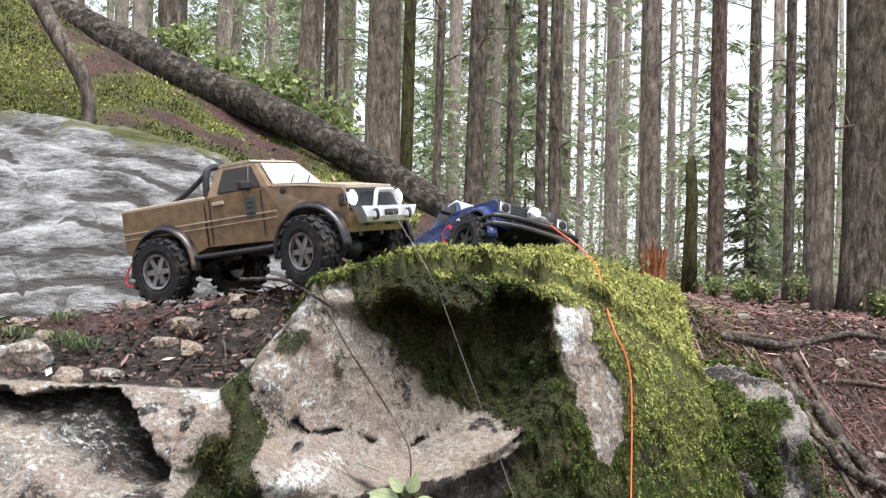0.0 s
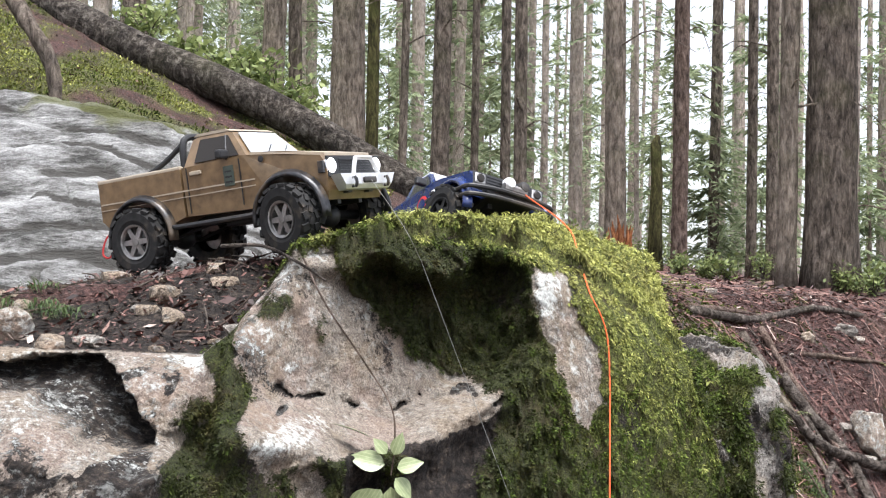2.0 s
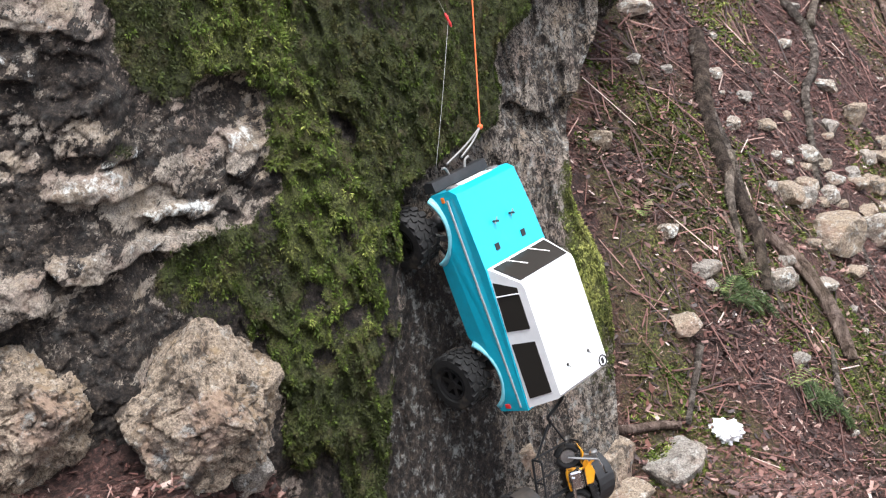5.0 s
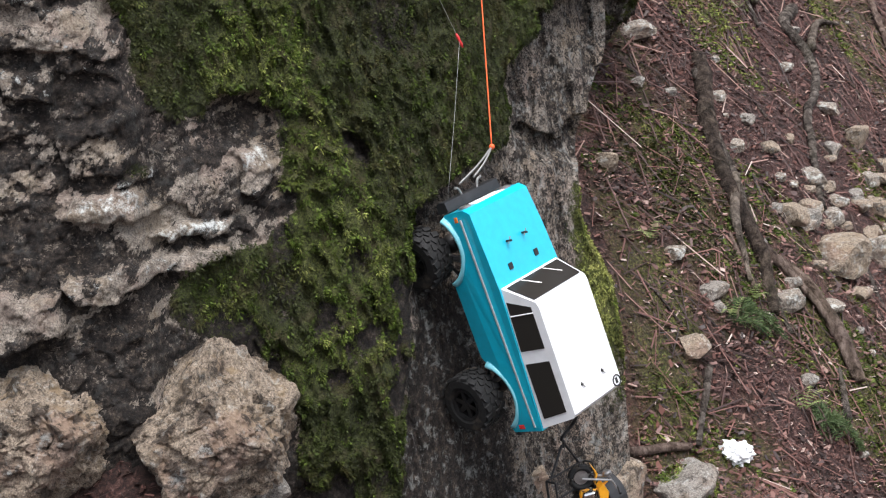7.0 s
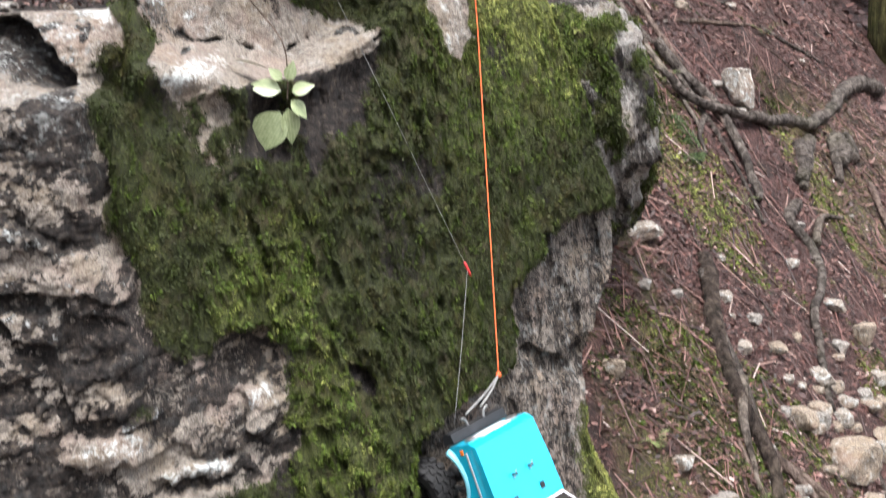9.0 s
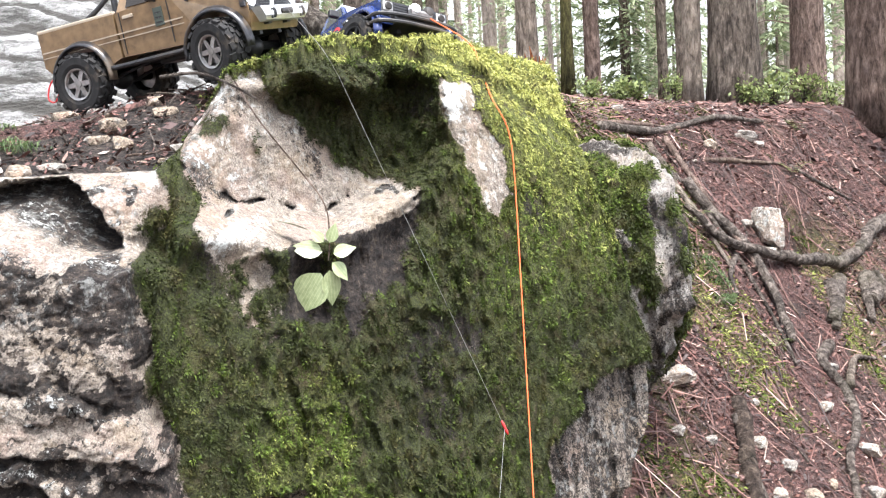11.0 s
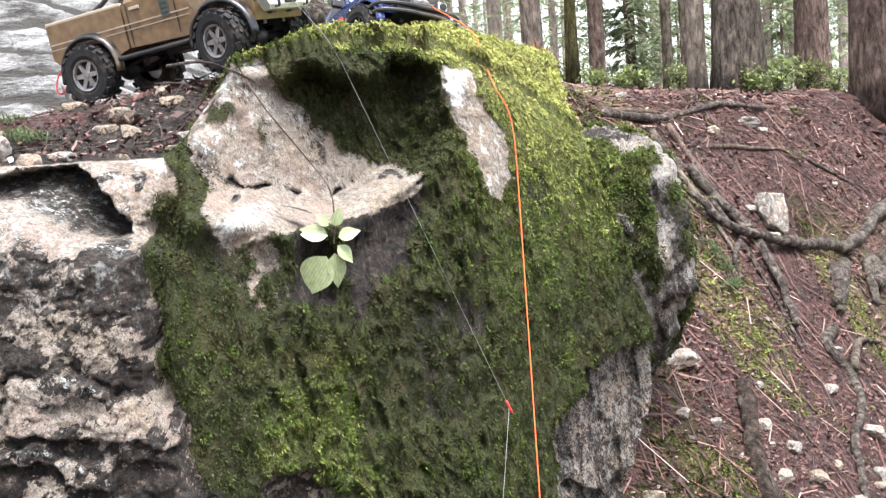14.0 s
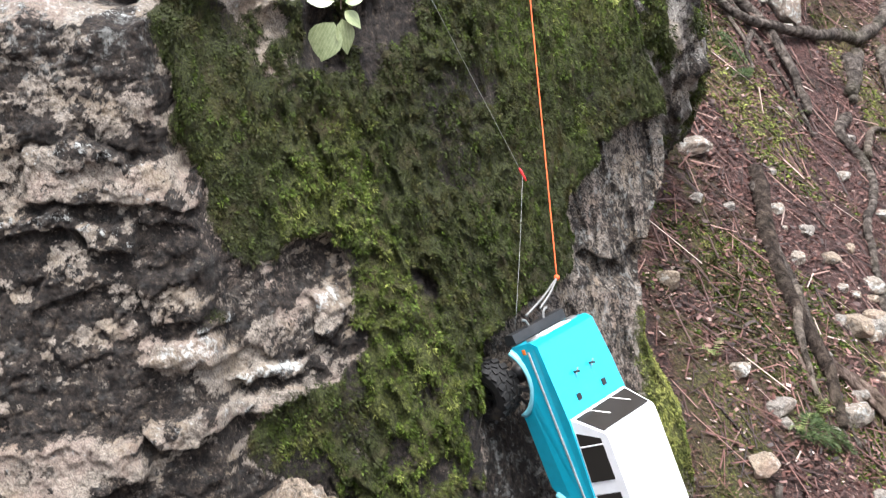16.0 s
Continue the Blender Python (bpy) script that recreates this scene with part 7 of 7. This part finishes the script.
crumbs = mesh_np("soil_litter", np.stack([sp - dd * LL / 2, sp + sd * WW / 2, sp + dd * LL / 2, sp - sd * WW / 2], 1).reshape(-1, 3) + np.array([0, 0, 0.006]), np.arange(104000).reshape(-1, 4), M_flake, smooth=False)
tagged(crumbs, "dark soil crumbs and dead leaves round the tan truck", "litter", kind="stuff")


# moss on the bank beside the boulder
rg = np.random.RandomState(37)
mx, my = rg.uniform(0.52, 1.75, 16000), rg.uniform(2.0, 5.2, 16000)
mk_ = fbm(mx, my, 0, 2.2, 5, 9) + rg.normal(0, 0.06, 16000) + 0.30 * sstep(0.50, 0.18, np.abs(mx - 0.62 - 0.14 * (my - 2.0))) > 0.24
mx, my = mx[mk_], my[mk_]
gn = np.stack([0.9 + 0 * mx, -0.7 + 0 * mx, 1.0 + 0 * mx], 1)
moss_tufts("bank_moss", np.stack([mx, my, floor_z(mx, my)], 1), unit(gn), np.clip(0.34 + 0.6 * fbm(mx, my, 0, 3, 3, 80), 0.1, 0.62), 20, 38, "yellow-green moss patches on the bank beside the boulder", 0.012, 0.010)


def top_z(x, y):
    """Height of the shelf's surface at one place."""
    d = (B_XYZ[:, :, 0] - x) ** 2 + (B_XYZ[:, :, 1] - y) ** 2 + np.where(VV < vf, 1.0, 0.0)
    i, j = np.unravel_index(np.argmin(d), d.shape)
    return B_XYZ[i, j, 2]


# scrap of white fluff and green sprigs on the bank
rg = np.random.RandomState(31)
bm = bmesh.new()
bmesh.ops.create_icosphere(bm, subdivisions=4, radius=1.0)
for v in bm.verts:
    v.co *= 1 + 0.45 * noise.fractal(v.co * 2.5, 0.7, 2.0, 5)
    v.co = Vector((v.co.x * 0.035, v.co.y * 0.03, v.co.z * 0.022))
tuft = link_bm("white_scrap", bm, M_white, False)
tuft.location = (0.72, 2.04, float(floor_z(0.72, 2.04)) + 0.012)
tagged(tuft, "crumpled white scrap lying on the litter", "scrap")


def fern(x, y, size, seed, z=None, label="small green fern sprig on the litter"):
    rg = np.random.RandomState(seed)
    z = float(floor_z(x, y)) + 0.01 if z is None else z
    v, f = [], []
    for k in range(5):
        a = rg.uniform(0, 2 * math.pi)
        for t in np.linspace(0.1, 1, 12):
            c = np.array([math.cos(a) * t * size, math.sin(a) * t * size, size * 0.5 * math.sin(2.2 * t)])
            for sd in (-1, 1):
                d = np.array([-math.sin(a) * sd, math.cos(a) * sd, 0.15]) * size * 0.28 * (1.1 - t)
                w = np.array([math.cos(a), math.sin(a), 0]) * size * 0.035
                i = len(v)
                v += [c - w, c + d, c + w, c + w * 0.2]
                f.append((i, i + 1, i + 2, i + 3))
    ob = mesh_np("fern", np.array(v), np.array(f), M_bush, smooth=False)
    ob.location = (x, y, z)
    tagged(ob, label, "fern", "ferns")


for k, (x, y, s) in enumerate([(0.96, 2.30, 0.07), (0.83, 2.40, 0.06), (0.92, 2.52, 0.05), (1.10, 4.05, 0.07), (0.85, 3.45, 0.07), (1.25, 3.7, 0.06), (1.75, 4.95, 0.10), (2.0, 5.6, 0.12), (1.3, 5.3, 0.08), (-0.62, 1.78, 0.05), (-0.68, 1.82, 0.06), (0.66, 2.45, 0.06)]):
    fern(x, y, s, 700 + k)

# moss on the pale stone at the foot of the boulder
rg = np.random.RandomState(67)
dv_ = unit(rg.normal(0, 1, (900, 3)) * np.array([1, 1, 0.8]))
dv_ = dv_[(dv_[:, 2] > 0.1) & (dv_[:, 0] > -0.5)][:260]
moss_tufts("stone_moss", np.array([0.575, 1.93, 0.005]) + dv_ * np.array([0.078, 0.078, 0.056]), dv_, rg.uniform(0.25, 0.6, len(dv_)), 24, 68, "green moss on the pale stone at the boulder's foot", 0.008, 0.007)

# fallen conifer sprigs
def sprig_lying(x, y, ang, length, seed):
    rg = np.random.RandomState(seed)
    e = empty("conifer_sprig", Matrix(), "small dark green fallen conifer sprig on the litter", "sprig", "conifer sprigs")
    t = np.linspace(0, 1, 9)
    px, py = x + length * t * math.cos(ang), y + length * t * math.sin(ang)
    pz = floor_z(px, py) + 0.018 + 0.012 * np.sin(3 * t)
    path = np.stack([px, py, pz], 1)
    part("stem", tube_bm(path, np.linspace(0.003, 0.001, 9), 5), M_bark_red, e)
    n = 520
    tt = rg.uniform(0.05, 1, n)
    b0 = np.stack([np.interp(tt, t, path[:, k]) for k in range(3)], 1)
    sd = np.where(rg.uniform(0, 1, n) < 0.5, 1, -1)
    tw = (1.05 - tt) * length * 0.45 * rg.uniform(0, 1, n)
    dv = np.stack([math.cos(ang) * 0.5 - sd * math.sin(ang), math.sin(ang) * 0.5 + sd * math.cos(ang), rg.normal(0.05, 0.2, n)], 1)
    b1 = b0 + unit(dv) * tw[:, None]
    nd_ = unit(rg.normal(0, 0.6, (n, 3)) + dv)
    sdv = unit(np.cross(nd_, rg.normal(0, 1, (n, 3))))
    v = np.stack([b1, b1 + nd_ * 0.008 + sdv * 0.0012, b1 + nd_ * 0.016, b1 + nd_ * 0.008 - sdv * 0.0012], 1).reshape(-1, 3)
    c = mesh_np("needles", v, np.arange(n * 4).reshape(-1, 4), M_sprig, smooth=False)
    c.parent = e


M_sprig = leaf_mat("dark_needles", (0.04, 0.07, 0.028), (0.15, 0.20, 0.08))
for k, (x, y, a_, l_) in enumerate([(0.80, 2.36, 0.5, 0.13), (0.86, 2.44, 0.2, 0.11), (0.83, 2.38, 1.1, 0.10), (0.98, 2.28, 0.6, 0.09), (1.02, 2.33, -0.4, 0.08), (1.01, 2.26, 1.6, 0.08), (1.06, 3.66, 0.9, 0.12), (1.14, 3.78, 2.2, 0.10)]):
    sprig_lying(x, y, a_, l_, 940 + k)

# ---- ropes ----
nose = TURQ @ Vector((0.243, 0.020, 0.120))
nose2 = TURQ @ Vector((0.243, -0.020, 0.120))
knot = np.array([0.228, 1.695, 0.797])
start = BLUE @ Vector((0.236, 0.02, 0.088))
pts = [tuple(start), (0.215, 2.17, 1.590), tuple(on_face(0.225, 1.495, 0.008)), tuple(on_face(0.246, 1.455, 0.010)), tuple(on_face(0.260, 1.41, 0.010))]
hang = np.linspace(np.array(pts[-1]), knot, 40)
for q in hang[:-4]:
    q[1] = min(q[1], on_face(q[0], q[2], 0.004)[1])
for _ in range(6):
    hang[1:-1, 1] = np.minimum(hang[1:-1, 1], 0.5 * (hang[:-2, 1] + hang[2:, 1]))
cp = np.vstack([spline(pts, 10), hang[1:]])
for _ in range(25):
    cp[12:-3] = 0.25 * cp[11:-4] + 0.5 * cp[12:-3] + 0.25 * cp[13:-2]
rope = tube("orange_cord", cp, np.full(len(cp), 0.0012), M_orange_rope, 7)
tagged(rope, "taut orange cord running from the blue truck over moss", "cord")
kb = bmesh.new()
bmesh.ops.create_uvsphere(kb, u_segments=12, v_segments=8, radius=0.0048)
kn = link_bm("knot", kb, M_orange_rope, True)
kn.location = knot
kn.parent = rope
for q in (nose, nose2):
    s = tube("strap", spline([tuple(knot), tuple((knot + np.array(q)) / 2 + np.array([0.002, -0.004, 0])), tuple(q)], 5), np.full(11, 0.0018), M_wire, 6)
    s.parent = rope
winch = TAN @ Vector((0.236, 0.0, 0.096))
hook_at = Vector((0.194, 1.745, 0.962))
lipp = (-0.055, on_face(-0.055, 1.545, 0.0)[1] - 0.004, 1.577)
wp = [tuple(winch), lipp, tuple(on_face(-0.03, 1.53, 0.012)), tuple(hook_at)]
taut = np.linspace(wp[2], wp[3], 31)
for q in taut[:-4]:
    q[1] = min(q[1], on_face(q[0], q[2], 0.003)[1])
for _ in range(6):
    taut[1:-1, 1] = np.minimum(taut[1:-1, 1], 0.5 * (taut[:-2, 1] + taut[2:, 1]))
wire = tube("winch_line", np.vstack([spline(wp[:3], 6), taut[1:]]), np.full(43, 0.00042), M_wire, 6)
tagged(wire, "thin grey winch line from the tan truck", "cord")
hk = tube("hook", np.linspace(np.array(wp[2]) * 0.02 + np.array(wp[3]) * 0.98, np.array(wp[3]) * 1.02 - np.array(wp[2]) * 0.02, 5), [0.0012, 0.0026, 0.002, 0.0026, 0.0012], M_red, 8)
hk.parent = wire
lead = tube("lead", spline([tuple(hook_at), tuple((np.array(hook_at) + np.array(TURQ @ Vector((0.238, 0.05, 0.118)))) / 2 + np.array([0, -0.004, -0.004])), tuple(TURQ @ Vector((0.238, 0.05, 0.118)))], 5), np.full(11, 0.0004), M_wire, 6)
lead.parent = wire

# ---- salal sprig hanging over the ledge ----
def leaf_bm(l, w):
    bm = bmesh.new()
    n = 9
    rows = []
    for k in range(n + 1):
        t = k / n
        hw = w * math.sin(math.pi * t**0.8) * (1 - 0.25 * t) + 0.0003
        z = -0.10 * l * t * t
        rows.append([bm.verts.new((sx * hw, l * t, z + (0.16 * hw if sx else 0) * abs(sx))) for sx in (-1, -0.5, 0, 0.5, 1)])
    for p, q in zip(rows, rows[1:]):
        for k in range(4):
            bm.faces.new((p[k], p[k + 1], q[k + 1], q[k]))
    return bm


M_salal, nt, b = mat("salal_leaf")
oc = coords(nt)
wv = nd(nt, "ShaderNodeTexWave", Scale=70.0, Distortion=2.0)
nt.links.new(oc, wv.inputs["Vector"])
n1 = noise_tex(nt, 120.0, 5.0, 0.6, oc)
col = ramp(nt, n1, [(0.3, (0.17, 0.21, 0.09)), (0.7, (0.31, 0.35, 0.18))])
col = mix(nt, ramp(nt, wv.outputs["Fac"], [(0.0, (0.25,) * 3), (0.15, (0, 0, 0))]), col, (0.60, 0.62, 0.40))
nt.links.new(col, b.inputs["Base Color"])
b.inputs["Roughness"].default_value = 0.35
sprig = empty("leafy_sprig", Matrix(), "sprig with pale green oval leaves hanging over the ledge", "plant")
joint = np.array([-0.060, 1.590, 1.262])
path = spline([(-0.185, 1.70, 1.53), (-0.15, 1.655, 1.47), (-0.10, 1.64, 1.40), (-0.062, 1.61, 1.345), (-0.056, 1.588, 1.30), tuple(joint)], 7)
part("stem", tube_bm(path, np.linspace(0.0013, 0.0010, len(path)), 6), M_bark_red, sprig)
for (ox_, oz_, dx, dz, l, w, roll, out) in ((-0.010, -0.014, -0.6, -0.9, 0.062, 0.026, 8, 0.05), (0.000, -0.010, 0.05, -1.0, 0.046, 0.015, -20, 0.1), (-0.004, 0.012, -1.0, 0.25, 0.042, 0.014, 20, 0.3), (0.004, 0.008, 0.9, 0.25, 0.030, 0.011, -30, 0.25),
                                            (0.003, 0.000, 0.5, -0.6, 0.030, 0.013, -50, 0.6), (0.002, 0.022, 0.35, 0.9, 0.026, 0.009, 10, 0.3), (-0.003, 0.024, -0.6, 0.7, 0.022, 0.008, 10, 0.3)):
    d = Vector((dx, -out * 0.05, dz)).normalized()
    side_ = Vector((0.15, -0.95, 0.25))
    nrm_ = (side_ - d * side_.dot(d)).normalized()
    xax = d.cross(nrm_)
    m = Matrix((xax, d, nrm_)).transposed().to_4x4() @ Matrix.Rotation(radians(roll * 0.6), 4, "Y")
    m.translation = Vector(joint) + Vector((ox_, -0.004, oz_)) + d * 0.004
    lf = part("leaf", leaf_bm(l * 1.12, w * 1.1), M_salal, sprig, smooth=True)
    lf.matrix_world = m
flat_leaf = link_bm("fallen_leaf", leaf_bm(0.055, 0.012), M_salal, True)
flat_leaf.matrix_world = pose(-0.085, 1.60, 1.306, 25, 5, 95)
tagged(flat_leaf, "pale green leaf lying on the ledge", "leaf")
# dry stem on the boulder's brow and a loop of root
dry = tube("dry_stem", spline([(-0.30, 1.74, 1.545), (-0.24, 1.70, 1.545), (-0.19, 1.66, 1.525), (-0.15, 1.655, 1.50)], 6), np.linspace(0.003, 0.0015, 19), M_root, 6, 0.1)
tagged(dry, "dry brown stem lying over the boulder's edge", "twig")

rg = np.random.RandomState(41)
for k in range(46):
    x, y = rg.uniform(-0.85, -0.26), rg.uniform(1.62, 2.05)
    r = rg.uniform(0.006, 0.022)
    rock(x, y, float(top_z(x, y)) + r * 0.1, r * 1.5, r * 1.1, r * 0.7, 800 + k, (M_stone, M_grey, M_block)[k % 3], "small broken stone on the dark soil", 33 * k, 2, "soil stones", "pebble")

def grass_tuft(x, y, z, seed, n=60, size=0.032):
    """Thin arching grass blades growing from one point."""
    rg = np.random.RandomState(seed)
    v = []
    for k in range(n):
        a, l = rg.uniform(0, 2 * math.pi), size * rg.uniform(0.5, 1.2)
        d = np.array([math.cos(a), math.sin(a), 0.0])
        o = np.array([rg.normal(0, size * 0.5), rg.normal(0, size * 0.4), 0.0])
        w = np.array([-math.sin(a), math.cos(a), 0.0]) * 0.0012
        m0 = o + d * l * 0.35 + np.array([0, 0, l * 0.6])
        v += [o, m0 + w, o + d * l * 0.9 + np.array([0, 0, l * rg.uniform(0.3, 0.8)]), m0 - w]
    ob = mesh_np("grass_tuft", np.array(v), np.arange(n * 4).reshape(-1, 4), M_sprig, smooth=False)
    ob.location = (x, y, z)
    tagged(ob, "small tuft of green grass on dark soil", "grass", "grass tufts")


for k, (gx_, gy_) in enumerate([(-0.60, 1.74), (-0.56, 1.80), (-0.64, 1.82), (-0.52, 1.76), (-0.68, 1.76), (-0.58, 1.88)]):
    grass_tuft(gx_, gy_, float(top_z(gx_, gy_)), 640 + k)

rg = np.random.RandomState(43)
for k in range(40):
    x, y, a, l = rg.uniform(-0.85, -0.25), rg.uniform(1.68, 2.3), rg.uniform(0, 3.14), rg.uniform(0.03, 0.12)
    pp = []
    for q in (0.0, 0.5, 1.0):
        qx, qy = x + l * q * math.cos(a), y + l * q * math.sin(a) + 0.01 * math.sin(3 * q)
        pp.append((qx, qy, float(top_z(qx, qy)) + 0.006 + 0.01 * q))
    tw = tube("twig", spline(pp, 4), np.linspace(0.0022, 0.001, 9), (M_root, M_bark_dark, M_bark_red)[k % 3], 5, 0.1)
    tagged(tw, "thin dry twig on the dark soil", "twig", "shelf twigs")
